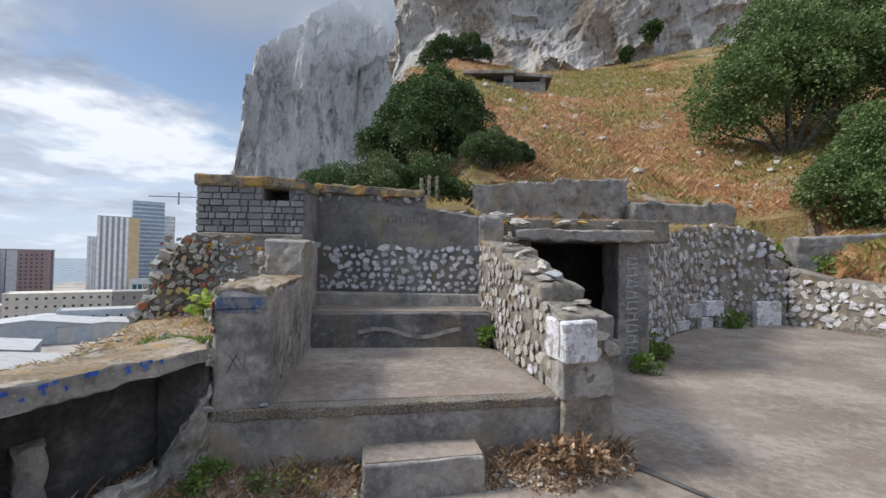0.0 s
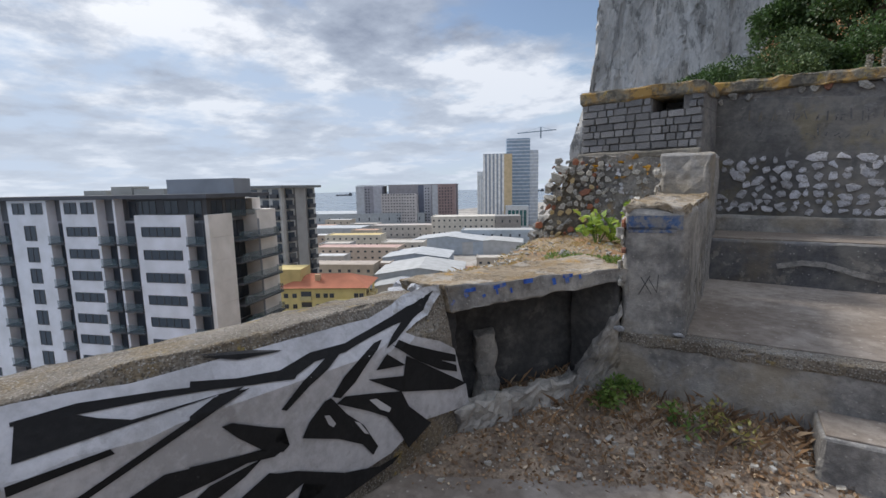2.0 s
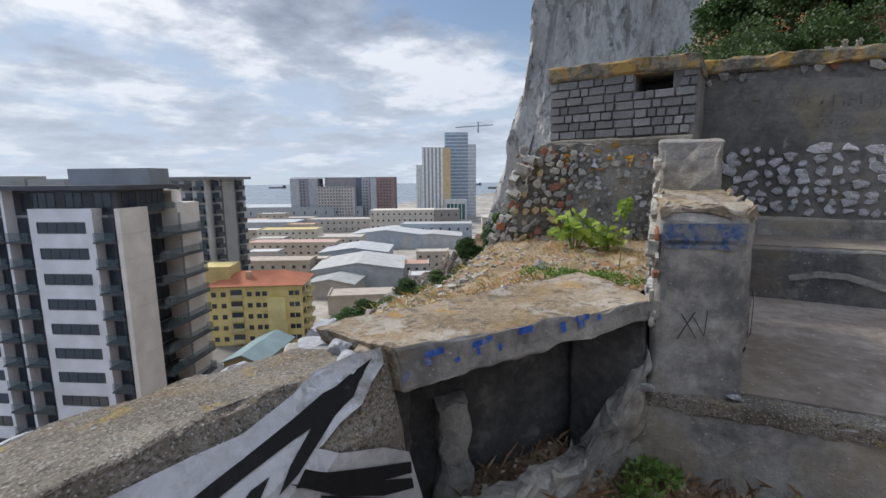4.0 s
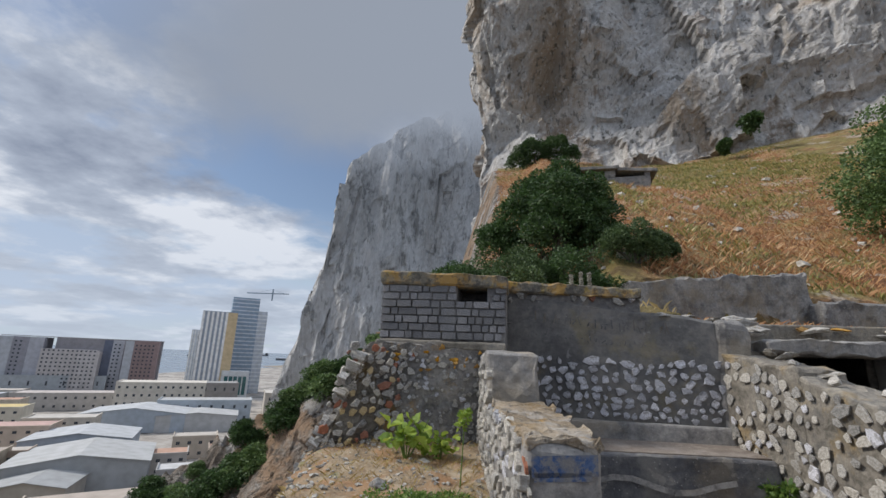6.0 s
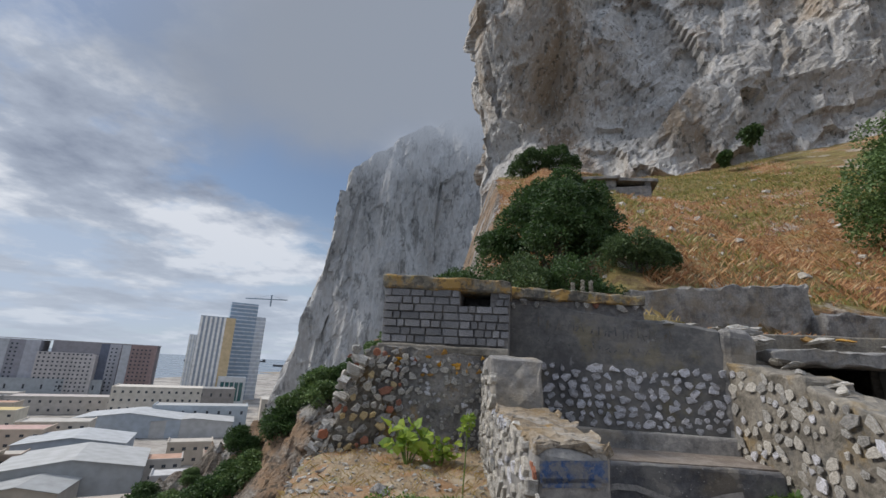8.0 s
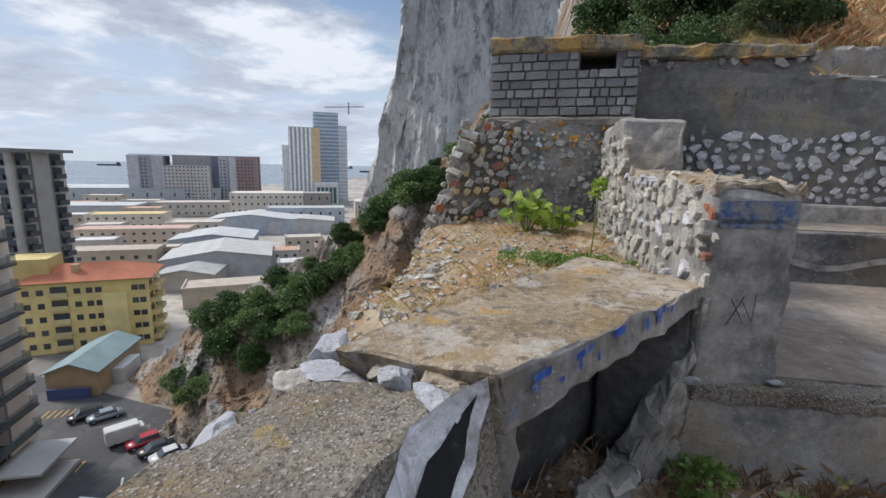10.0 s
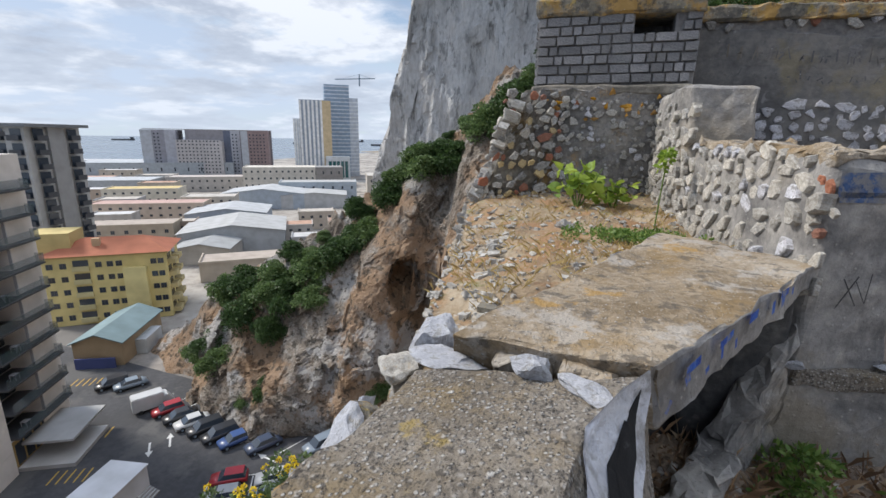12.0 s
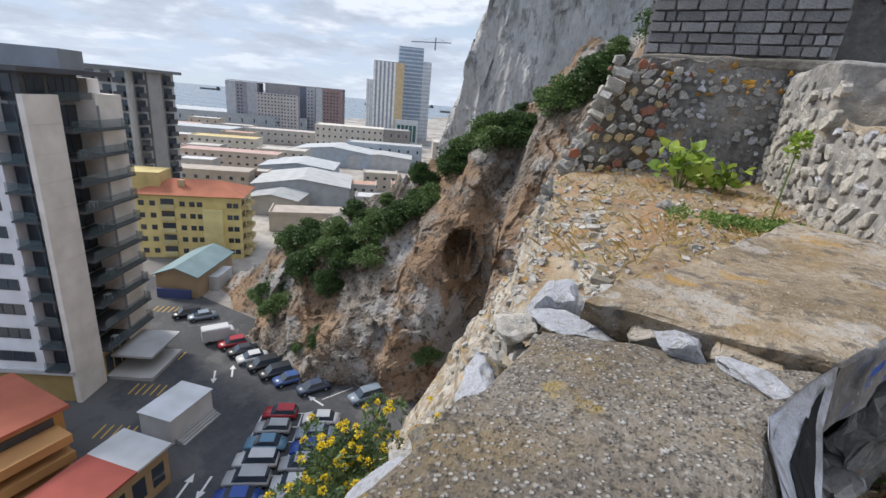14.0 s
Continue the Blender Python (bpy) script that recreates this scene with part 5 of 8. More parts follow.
for k in range(12):
    for y in (-11.2, -2.6):
        b = part("balcony", gbal, None, GRY, "", pose(-0.3, y, 2.2 + 3.05 * k))
        part("pane", slide, None, b, "", pose(0.02, 0, 0))
    for x in (2.2, 6.0, 10.2):
        b = part("balcony", gbal, None, GRY, "", pose(x, 0.0, 2.2 + 3.05 * k, 0, 0, -90))
        part("pane", slide, None, b, "", pose(0.02, 0, 0))

# yellow house with the red hipped roof
YEL = thing("house_yellow", "yellow five-storey house with red hipped tile roof", "building", frame_of((-101.4, 52.2), (-85.2, 65.7)) @ Matrix.Diagonal((1.075, 1, 0.905, 1)))
yc = (0.74, 0.62, 0.28)
wallbox("wall", 0, 19.5, 0, 11, 0, 15.8, YEL, yc)
wallbox("bay", 12.5, 16.2, -1.1, 0.1, 0, 12.6, YEL, (0.78, 0.68, 0.33))
wallbox("stair_tower", -2.5, 4.2, 2, 9, 0, 20.4, YEL, (0.62, 0.50, 0.22))
wallbox("cornice", -0.2, 19.9, -0.35, 11.3, 15.4, 15.85, YEL, (0.52, 0.40, 0.18))
bm = bmesh.new()
rp = [bm.verts.new(p) for p in ((-0.6, -0.9, 15.85), (20.4, -0.9, 15.85), (20.4, 11.8, 15.85), (-0.6, 11.8, 15.85), (5.5, 5.4, 18.6), (15.0, 5.4, 18.6))]
for f in ((0, 1, 5, 4), (1, 2, 5), (2, 3, 4, 5), (3, 0, 4), (3, 2, 1, 0)):
    bm.faces.new([rp[i] for i in f])
coloured(part("roof", bm, M_PAINT, YEL, "red tiled hip roof"), (0.44, 0.155, 0.085))
wallbox("chimney", 7.4, 8.6, 2.2, 3.2, 16.2, 18.9, YEL, (0.55, 0.40, 0.25))
yw = window_set(1.0, 1.2)
for k in range(5):
    for x in (1.2, 3.2, 8.6, 10.4, 11.8, 17.4, 18.6):
        add_window(yw, YEL, x, 0, 1.2 + 2.95 * k)
    wallbox("loggia", 4.6, 7.2, -0.5, 0.0, 0.6 + 2.95 * k, 1.6 + 2.95 * k, YEL, (0.62, 0.55, 0.30))
    wallbox("loggia_opening", 4.7, 7.1, -0.04, 0.02, 1.6 + 2.95 * k, 2.95 + 2.95 * k, YEL, (0.05, 0.045, 0.04), M_GLASS)
    for y in (2.6, 6.6):
        wallbox("balcony", 19.4, 20.8, y - 1.5, y + 1.5, 0.6 + 2.95 * k, 1.6 + 2.95 * k, YEL, (0.60, 0.50, 0.26))
        wallbox("balcony_opening", 19.45, 19.53, y - 1.4, y + 1.4, 1.6 + 2.95 * k, 3.0 + 2.95 * k, YEL, (0, 0, 0), M_GLASS)


def shed(p, q, depth, h, rise, wc, rc, label, name="warehouse", z=LOT):
    """A gabled shed: front from p to q, ridge running back."""
    w = math.dist(p, q)
    t = thing(name, label, "warehouse", frame_of(p, q, z), "sheds of the town")
    wallbox("wall", 0, w, 0, depth, 0, h, t, wc)
    bm = bmesh.new()
    e, th = 0.4, 0.18
    prof = [(-e, h), (w / 2, h + rise), (w + e, h), (w + e, h - th), (w / 2, h + rise - th), (-e, h - th)]
    a = [bm.verts.new((x, -e, zz)) for x, zz in prof]
    b = [bm.verts.new((x, depth + e, zz)) for x, zz in prof]
    for i in range(6):
        bm.faces.new((a[i], a[(i + 1) % 6], b[(i + 1) % 6], b[i]))
    for s in (a, b):
        bm.faces.new((s[0], s[1], s[4], s[5]))
        bm.faces.new((s[1], s[2], s[3], s[4]))
    coloured(part("roof", bm, M_PAINT, t), rc)
    for yy in (0.0, depth - 0.2):
        bm = bmesh.new()
        tri = ((0, h), (w, h), (w / 2, h + rise - th))
        f = [bm.verts.new((x, yy, zz)) for x, zz in tri]
        k = [bm.verts.new((x, yy + 0.2, zz)) for x, zz in tri]
        bm.faces.new(f)
        bm.faces.new(k[::-1])
        for i in range(3):
            bm.faces.new((f[i], k[i], k[(i + 1) % 3], f[(i + 1) % 3]))
        coloured(part("gable", bm, M_PAINT, t), wc)
    return t


def flat_block(p, q, depth, h, wc, rc, label, rows=0, cols=0, name="house", z=LOT, win=None):
    w = math.dist(p, q)
    t = thing(name, label, "building", frame_of(p, q, z), "blocks of the town")
    wallbox("wall", 0, w, 0, depth, 0, h, t, wc)
    wallbox("parapet", -0.15, w + 0.15, -0.15, 0.2, h, h + 0.6, t, wc)
    wallbox("parapet", -0.15, 0.2, 0.2, depth + 0.15, h, h + 0.6, t, wc)
    wallbox("parapet", w - 0.2, w + 0.15, 0.2, depth + 0.15, h, h + 0.6, t, wc)
    wallbox("roof", 0.2, w - 0.2, 0.2, depth, h, h + 0.15, t, rc)
    if rows:
        fh = h / rows
        ws2 = window_set(min(1.15, w / cols * 0.36), fh * 0.30)
        for r in range(rows):
            for k in range(cols):
                add_window(ws2, t, (k + 0.5) * w / cols, 0, fh * (r + 0.35))
    return t


SHD = shed((-80.5, 43.6), (-74.0, 47.2), 14, 4.2, 1.6, (0.36, 0.27, 0.17), (0.20, 0.28, 0.30), "brown workshop with pale teal metal roof")
wallbox("lean_to", 6.5, 9.2, 4, 10, 0, 2.7, SHD, (0.50, 0.52, 0.53))
wallbox("blue_hoarding", 0.5, 6.5, -0.9, -0.6, 0, 1.8, SHD, (0.06, 0.08, 0.22))
grey, pale, cream, buff = (0.36, 0.37, 0.375), (0.44, 0.445, 0.445), (0.62, 0.57, 0.48), (0.46, 0.39, 0.31)
shed((-126, 101), (-101, 121), 26, 7, 2.4, (0.40, 0.42, 0.44), pale, "large grey warehouse with pale metal roof")
shed((-152, 126), (-128, 143), 22, 7.5, 2.0, (0.38, 0.43, 0.50), (0.46, 0.475, 0.49), "blue-grey warehouse with shallow roof")
shed((-118, 92), (-104, 100), 14, 5, 1.6, (0.45, 0.42, 0.38), grey, "small brown workshop with grey roof")
shed((-186, 176), (-150, 196), 26, 8, 2.5, (0.42, 0.47, 0.53), (0.47, 0.485, 0.50), "blue-grey shed with pale roof")
shed((-160, 190), (-132, 208), 20, 7, 1.5, (0.50, 0.50, 0.50), pale, "pale grey low-pitched metal warehouse")
flat_block((-98, 84), (-80, 100), 10, 5, (0.48, 0.42, 0.35), (0.44, 0.38, 0.33), "low brown yard building", 0, 0)
flat_block((-196, 118), (-160, 142), 14, 9, (0.58, 0.47, 0.38), (0.50, 0.34, 0.30), "long pink-buff block with windows", 3, 12)
flat_block((-232, 148), (-205, 168), 16, 10, cream, (0.60, 0.47, 0.22), "cream block with ochre roof", 3, 9)
flat_block((-182, 150), (-164, 163), 14, 9, (0.60, 0.55, 0.48), (0.5, 0.47, 0.43), "cream flat-roofed town house", 3, 6)
flat_block((-272, 214), (-222, 252), 20, 9, (0.50, 0.47, 0.44), (0.50, 0.45, 0.42), "white low block with rows of windows", 2, 14)
flat_block((-215, 222), (-180, 248), 26, 17, (0.64, 0.59, 0.52), (0.62, 0.58, 0.52), "cream office block with small windows", 4, 12)
flat_block((-176, 208), (-140, 232), 18, 11, (0.45, 0.50, 0.55), pale, "grey-blue flat-roofed goods depot", 2, 8)
flat_block((-158, 92), (-136, 108), 12, 8, buff, (0.42, 0.36, 0.31), "buff block under flat roof", 2, 7)
flat_block((-300, 170), (-262, 196), 30, 9, (0.42, 0.44, 0.46), (0.46, 0.48, 0.5), "grey flat-roofed dockside shed", 1, 8)
flat_block((-430, 250), (-330, 330), 40, 11, (0.40, 0.43, 0.46), (0.44, 0.47, 0.5), "long grey dockside shed", 1, 12)
flat_block((-520, 250), (-420, 320), 40, 10, (0.42, 0.44, 0.46), (0.46, 0.48, 0.5), "long grey dockside shed", 1, 12)
flat_block((-235, 260), (-190, 296), 26, 14, (0.30, 0.29, 0.29), (0.3, 0.3, 0.3), "dark low market hall building", 2, 10)
flat_block((-150, 262), (-105, 290), 26, 12, (0.52, 0.48, 0.43), (0.55, 0.52, 0.48), "buff flat-roofed depot below the rock", 2, 9)
flat_block((-120, 330), (-60, 360), 40, 14, (0.55, 0.52, 0.48), (0.52, 0.5, 0.47), "pale distant block of flats", 3, 12)
for i, (x, y, w, d, h) in enumerate(((-140, 74, 12, 9, 7), (-128, 84, 10, 9, 6), (-176, 106, 14, 10, 8), (-206, 128, 16, 12, 9), (-245, 176, 18, 14, 10), (-260, 150, 20, 14, 8), (-300, 215, 22, 16, 9), (-330, 190, 26, 16, 8), (-360, 230, 24, 16, 9), (-146, 112, 10, 8, 7), (-110, 128, 12, 10, 6), (-96, 118, 10, 9, 5), (-118, 150, 14, 10, 7), (-98, 142, 12, 10, 6))):
    c = ((0.50, 0.44, 0.37), (0.42, 0.34, 0.28), (0.48, 0.45, 0.42), (0.38, 0.38, 0.39))[i % 4]
    flat_block((x, y), (x + w * 0.8, y + w * 0.6), d, h, c, ((0.50, 0.46, 0.41), (0.48, 0.30, 0.22), (0.55, 0.55, 0.55))[i % 3], "small pale town building with flat roof", 2, 4)

# slab blocks of dark grey flats
DK = thing("apartment_building", "dark grey slab blocks of flats by the shore", "building", frame_of((-391, 289), (-304, 350)))
W = 106
for x0, x1, y0, h, c in ((0, 28, 0, 40, (0.29, 0.29, 0.33)), (34, W, 6, 40.5, (0.28, 0.27, 0.29)), (28, 64, -3, 31.5, (0.52, 0.49, 0.49)), (52, 66, -5, 30.5, (0.55, 0.52, 0.52)), (86, W, -2, 40.3, (0.31, 0.225, 0.22))):
    wallbox("wall", x0, x1, y0, y0 + 22, 0, h, DK, c)
for x0, x1, y, h, c in ((0, 9, -0.3, 40, (0.43, 0.45, 0.49)), (19, 28, -0.3, 40, (0.42, 0.43, 0.48)), (66, 72, 5.6, 40, (0.14, 0.16, 0.22)), (72, 80, 5.6, 40, (0.48, 0.49, 0.54)), (82, 88, -2.4, 40, (0.46, 0.48, 0.52))):
    wallbox("panel", x0, x1, y, y + 0.5, 0, h, DK, c)
vs, fs = [], []
for (x0, x1, y, rows) in ((10, 18, -0.35, 12), (29, 63, -3.35, 10), (53, 65, -5.35, 10), (89, 105, -2.6, 12), (73, 79, 5.2, 12)):
    for r in range(rows):
        x = x0 + 0.4
        while x + 1.8 < x1:
            k = len(vs)
            z = 2.4 + r * 3.05
            vs += [(x, y, z), (x + 1.15, y, z), (x + 1.15, y, z + 1.2), (x, y, z + 1.2), (x, y + 0.3, z), (x + 1.15, y + 0.3, z), (x + 1.15, y + 0.3, z + 1.2), (x, y + 0.3, z + 1.2)]
            fs += [(k, k + 1, k + 2, k + 3), (k, k + 4, k + 5, k + 1), (k + 3, k + 2, k + 6, k + 7), (k, k + 3, k + 7, k + 4), (k + 1, k + 5, k + 6, k + 2)]
            x += 3.0
tagged(part("glazing", mesh_of("glazing", vs, fs, M_GLASS), None, DK), "", "", "", "stuff")
wallbox("roof", -0.5, W + 0.5, 6, 28, 40.5, 41.0, DK, (0.43, 0.42, 0.42))

# glass and white towers with a crane on top
TW = thing("tower_building", "slim white-striped towers with blue glazing, under construction", "tower", frame_of((-254, 325), (-226, 346)))
wallbox("tower", 4, 30, 0, 22, 0, 66.5, TW, (0.34, 0.39, 0.47))
wallbox("tower", -1.5, 4.2, 2, 20, 0, 51, TW, (0.62, 0.66, 0.72))
wallbox("rear_tower", 26, 48, 26, 48, 0, 82, TW, (0.29, 0.38, 0.49))
wallbox("rear_tower", 44, 56, 28, 48, 0, 71, TW, (0.55, 0.60, 0.68))
wallbox("core", 22, 29.9, -0.4, 1, 0, 66, TW, (0.62, 0.49, 0.31), None, "unfinished tan core")
wallbox("base_block", 24, 44, -9, 4, 0, 20, TW, (0.62, 0.65, 0.68))
for i in range(5):
    wallbox("glazing", 26 + 3.4 * i, 28.6 + 3.4 * i, -9.15, -8.9, 2, 16, TW, (0, 0, 0), M_TEAL)
for i in range(6):
    wallbox("white_fin", 4 + 3.4 * i, 5.7 + 3.4 * i, -0.5, 0.3, 0, 66, TW, (0.85, 0.85, 0.85))
for i in range(3):
    wallbox("white_fin", -1.4 + 2.0 * i, -0.4 + 2.0 * i, 1.6, 2.2, 0, 50.5, TW, (0.83, 0.85, 0.85))
for i in range(24):
    wallbox("floor_band", 26, 48.1, 25.7, 26.1, 4 + 3.3 * i, 4.9 + 3.3 * i, TW, (0.65, 0.70, 0.78))
for i in range(20):
    wallbox("floor_band", 30.0, 30.2, 0.5, 21.5, 4 + 3.1 * i, 4.8 + 3.1 * i, TW, (0.65, 0.69, 0.74))
    wallbox("floor_band", 48.2, 56.2, 27.7, 28.1, 4 + 3.3 * i, 5.1 + 3.3 * i, TW, (0.75, 0.78, 0.82))
CRANE = thing("tower_crane", "pale steel tower crane standing on the tower roof", "crane", pose(-226, 385, LOT + 82))
bm = bmesh.new()
limb(bm, (0, 0, 0), (0, 0, 10.5), 0.7, 0.6, 4)
part("mast", bm, M_STEEL, CRANE)
bm = bmesh.new()
limb(bm, (-26, 0, 6.8), (14, 4, 6.8), 0.55, 0.55, 4)
part("jib", bm, M_STEEL, CRANE)
bm = bmesh.new()
limb(bm, (0, 0, 10.5), (-18, 0, 7.0), 0.12, 0.12, 3)
limb(bm, (0, 0, 10.5), (10, 3, 7.0), 0.12, 0.12, 3)
part("stay", bm, M_STEEL, CRANE)

# ships far out
bm = bmesh.new()
box(bm, -45, 45, -6, 6, 0, 7)
box(bm, 28, 42, -6, 6, 7, 16)
bmesh.ops.bevel(bm, geom=[e for e in bm.edges if e.calc_length() > 60], offset=1.0, segments=1, affect="EDGES")
SHIP = finish(bm, "hull", M_DARKG)
for x, y in ((-2150, 1500), (-1250, 1650), (-900, 1700), (-1800, 1420), (-1500, 2500)):
    s = thing("cargo_ship", "distant dark cargo ship at anchor", "ship", pose(x, y, LOT - 3.2, 0, 0, random.uniform(-20, 60)), "ships at anchor")
    part("hull", SHIP, None, s)

# ---- car park ----
tagged(new("road", sheet("road", 2, 2, lambda u, v: (-92 + 72 * u, 10 + 38 * v, LOT + 0.02), M_ASPH)), "dark asphalt car park", "car park", "", "structure")


def painted(name, a, b, w, mat, z=LOT + 0.045):
    a, b = Vector((*a, z)), Vector((*b, z))
    s = (b - a).cross(Vector((0, 0, 1))).normalized() * w / 2
    return mesh_of(name, [a - s, a + s, b + s, b - s], [(0, 1, 2, 3)], mat)


MARK = thing("road_markings", "white bay lines and arrows on asphalt", "road marking", None, "", "structure")
for a, b in (((-39.5, 32.3), (-31.5, 19.0)), ((-35.7, 35.0), (-27.5, 22.5)), ((-32.1, 37.5), (-24.5, 25))):
    part("line", painted("line", a, b, 0.14, M_ROADW), None, MARK)
for i in range(9):
    t = i * 2.42
    a = Vector((-39.6 + 0.52 * t, 32.6 - 0.855 * t))
    part("line", painted("line", a, a + Vector((7.6, 5.2)), 0.12, M_ROADW), None, MARK)
for i in range(10):
    a = Vector((-60.5 + 2.75 * i, 39.6 - 0.12 * i))
    part("line", painted("line", a, a + Vector((1.6, 4.3)), 0.12, M_ROADW), None, MARK)
for (x, y), d in (((-50.7, 33.8), (0.75, -0.65)), ((-50.0, 36.1), (-0.75, 0.65)), ((-36.3, 37.9), (-1, 0.1)), ((-37.2, 21.2), (-0.45, 0.9)), ((-35.5, 21.9), (0.45, -0.9))):
    d = Vector(d).normalized()
    s = Vector((-d.y, d.x))
    c = Vector((x, y))
    q = [c - d * 1.5 - s * 0.12, c - d * 1.5 + s * 0.12, c + d * 0.4 + s * 0.12, c + d * 0.4 - s * 0.12, c + d * 0.4 - s * 0.42, c + d * 0.4 + s * 0.42, c + d * 1.5]
    part("arrow", mesh_of("arrow", [(*p, LOT + 0.045) for p in q], [(0, 1, 2, 3), (4, 5, 6)], M_ROADW), None, MARK)
for cx, cy in ((-59.6, 32.6), (-54.2, 26.6), (-73.5, 40.4), (-49.5, 20.5)):
    for i in range(5):
        o = Vector((cx + 0.75 * i - 1.5, cy + 0.45 * i - 1))
        part("hatch_line", painted("hatch_line", o, o + Vector((-1.1, 1.9)), 0.16, M_ROADY), None, MARK)


def car_meshes(length, width, roof, tail):
    """Body with bonnet and tail, glasshouse, wheel: profile swept across and narrowed at the roof."""
    h = roof
    prof = [(-length / 2, 0.32), (-length / 2 + 0.05, 0.78), (-length / 2 + 0.95, 0.92), (length / 2 - (0.12 if tail else 0.75), 0.98), (length / 2, 0.70), (length / 2, 0.32)]
    bm = bmesh.new()
    a = [bm.verts.new((x, -width / 2, z)) for x, z in prof]
    b = [bm.verts.new((x, width / 2, z)) for x, z in prof]
    n = len(prof)
    for i in range(n):
        bm.faces.new((a[i], a[(i + 1) % n], b[(i + 1) % n], b[i]))
    bm.faces.new(a[::-1])
    bm.faces.new(b)
    bmesh.ops.bevel(bm, geom=bm.edges[:], offset=0.09, segments=2, affect="EDGES")
    body = finish(bm, "body", M_CARP, True)

    def cabin(inset, z0, z1, grow):
        bm = bmesh.new()
        x0, x1 = -length / 2 + 0.95, length / 2 - (0.12 if tail else 0.65)
        low = [(x0 - grow, -width / 2 + 0.06), (x1 + grow, -width / 2 + 0.06), (x1 + grow, width / 2 - 0.06), (x0 - grow, width / 2 - 0.06)]
        top = [(x0 + 0.75, -width / 2 + inset), (x1 - (0.25 if tail else 0.6), -width / 2 + inset), (x1 - (0.25 if tail else 0.6), width / 2 - inset), (x0 + 0.75, width / 2 - inset)]
        lo = [bm.verts.new((*p, z0)) for p in low]
        hi = [bm.verts.new((*p, z1)) for p in top]
        for i in range(4):
            bm.faces.new((lo[i], lo[(i + 1) % 4], hi[(i + 1) % 4], hi[i]))
        bm.faces.new(hi)
        bm.faces.new(lo[::-1])
        return bm, top

    bm, top = cabin(0.22, 0.90, h - 0.03, 0)
    bmesh.ops.bevel(bm, geom=bm.edges[:], offset=0.04, segments=1, affect="EDGES")
    glass = finish(bm, "windows", M_GLASS)
    bm = bmesh.new()
    box(bm, top[0][0] - 0.05, top[1][0] + 0.05, -width / 2 + 0.2, width / 2 - 0.2, h - 0.06, h)
    bmesh.ops.bevel(bm, geom=bm.edges[:], offset=0.03, segments=1, affect="EDGES")
    roof_me = finish(bm, "roof", M_CARP)
    bm = bmesh.new()
    bmesh.ops.create_cone(bm, cap_ends=True, segments=14, radius1=0.31, radius2=0.31, depth=0.2, matrix=Matrix.Rotation(radians(90), 4, "X"))
    return body, glass, roof_me, finish(bm, "tyre", M_TYRE)


CARS = {k: car_meshes(*v) for k, v in {"saloon": (4.4, 1.76, 1.42, False), "hatchback": (4.0, 1.72, 1.48, True), "estate": (4.5, 1.8, 1.62, True)}.items()}
bm = bmesh.new()
bmesh.ops.create_cone(bm, cap_ends=True, segments=12, radius1=0.19, radius2=0.17, depth=0.215, matrix=Matrix.Rotation(radians(90), 4, "X"))
RIM_ME = finish(bm, "rim", M_STEEL)


def car(kind, x, y, turn, c, label):
    body, glass, roof_me, tyre = CARS[kind]
    length = {"saloon": 4.4, "hatchback": 4.0, "estate": 4.5}[kind]
    t = thing("car", label, "car", pose(x, y, LOT + 0.03, 0, 0, turn), "cars in the car park")
    coloured(part("body", body, None, t), c)
    part("glasshouse", glass, None, t)
    coloured(part("roof", roof_me, None, t), c)
    for sx in (-length / 2 + 0.8, length / 2 - 0.8):
        for sy in (-0.8, 0.8):
            w = part("wheel", tyre, None, t, "", pose(sx, sy, 0.31))
            part("rim", RIM_ME, None, w)
    return t


red, silver, blue, pblue, wht, blk, steel = (0.36, 0.02, 0.03), (0.38, 0.385, 0.39), (0.02, 0.07, 0.30), (0.12, 0.25, 0.36), (0.56, 0.565, 0.57), (0.025, 0.026, 0.03), (0.22, 0.27, 0.33)
for kind, x, y, c, lb in (("hatchback", -38.2, 33.9, red, "red hatchback"), ("hatchback", -36.9, 31.6, silver, "silver hatchback"), ("saloon", -35.6, 29.5, pblue, "pale blue saloon"), ("estate", -34.5, 27.3, wht, "white estate car"), ("estate", -33.3, 25.2, silver, "silver people carrier"), ("saloon", -32.2, 23.2, blue, "blue saloon"), ("saloon", -33.5, 35.9, wht, "white saloon"), ("saloon", -32.4, 33.7, steel, "steel-grey saloon"), ("hatchback", -31.3, 31.6, blue, "bright blue hatchback"), ("estate", -30.3, 29.5, silver, "beige-silver estate car"), ("hatchback", -29.2, 27.1, wht, "white hatchback"), ("saloon", -28.4, 24.9, silver, "silver saloon")):
    car(kind, x + 0.7, y - 0.6, 35, c, lb + " parked in a marked bay")
for kind, x, y, c, lb in (("hatchback", -56.3, 41.3, red, "red hatchback"), ("saloon", -53.4, 40.9, blk, "black saloon"), ("saloon", -50.8, 40.5, wht, "white saloon"), ("estate", -48.2, 40.2, blk, "black estate car"), ("estate", -45.4, 39.9, blk, "dark estate car"), ("saloon", -42.7, 39.9, (0.05, 0.10, 0.26), "blue saloon"), ("saloon", -38.9, 40.4, (0.06, 0.08, 0.13), "dark blue saloon"), ("estate", -32.2, 43.0, steel, "grey estate car"), ("estate", -70.0, 43.0, blk, "dark estate car"), ("saloon", -67.3, 43.9, steel, "grey saloon")):
    car(kind, x + 0.9, y - 1.1, 62, c, lb + " parked under the rock")
VAN = thing("van", "white panel van parked under the rock", "van", pose(-58.3, 40.4, LOT + 0.03, 0, 0, 242))
bm = bmesh.new()
box(bm, -1.2, 2.6, -0.98, 0.98, 0.4, 2.45)
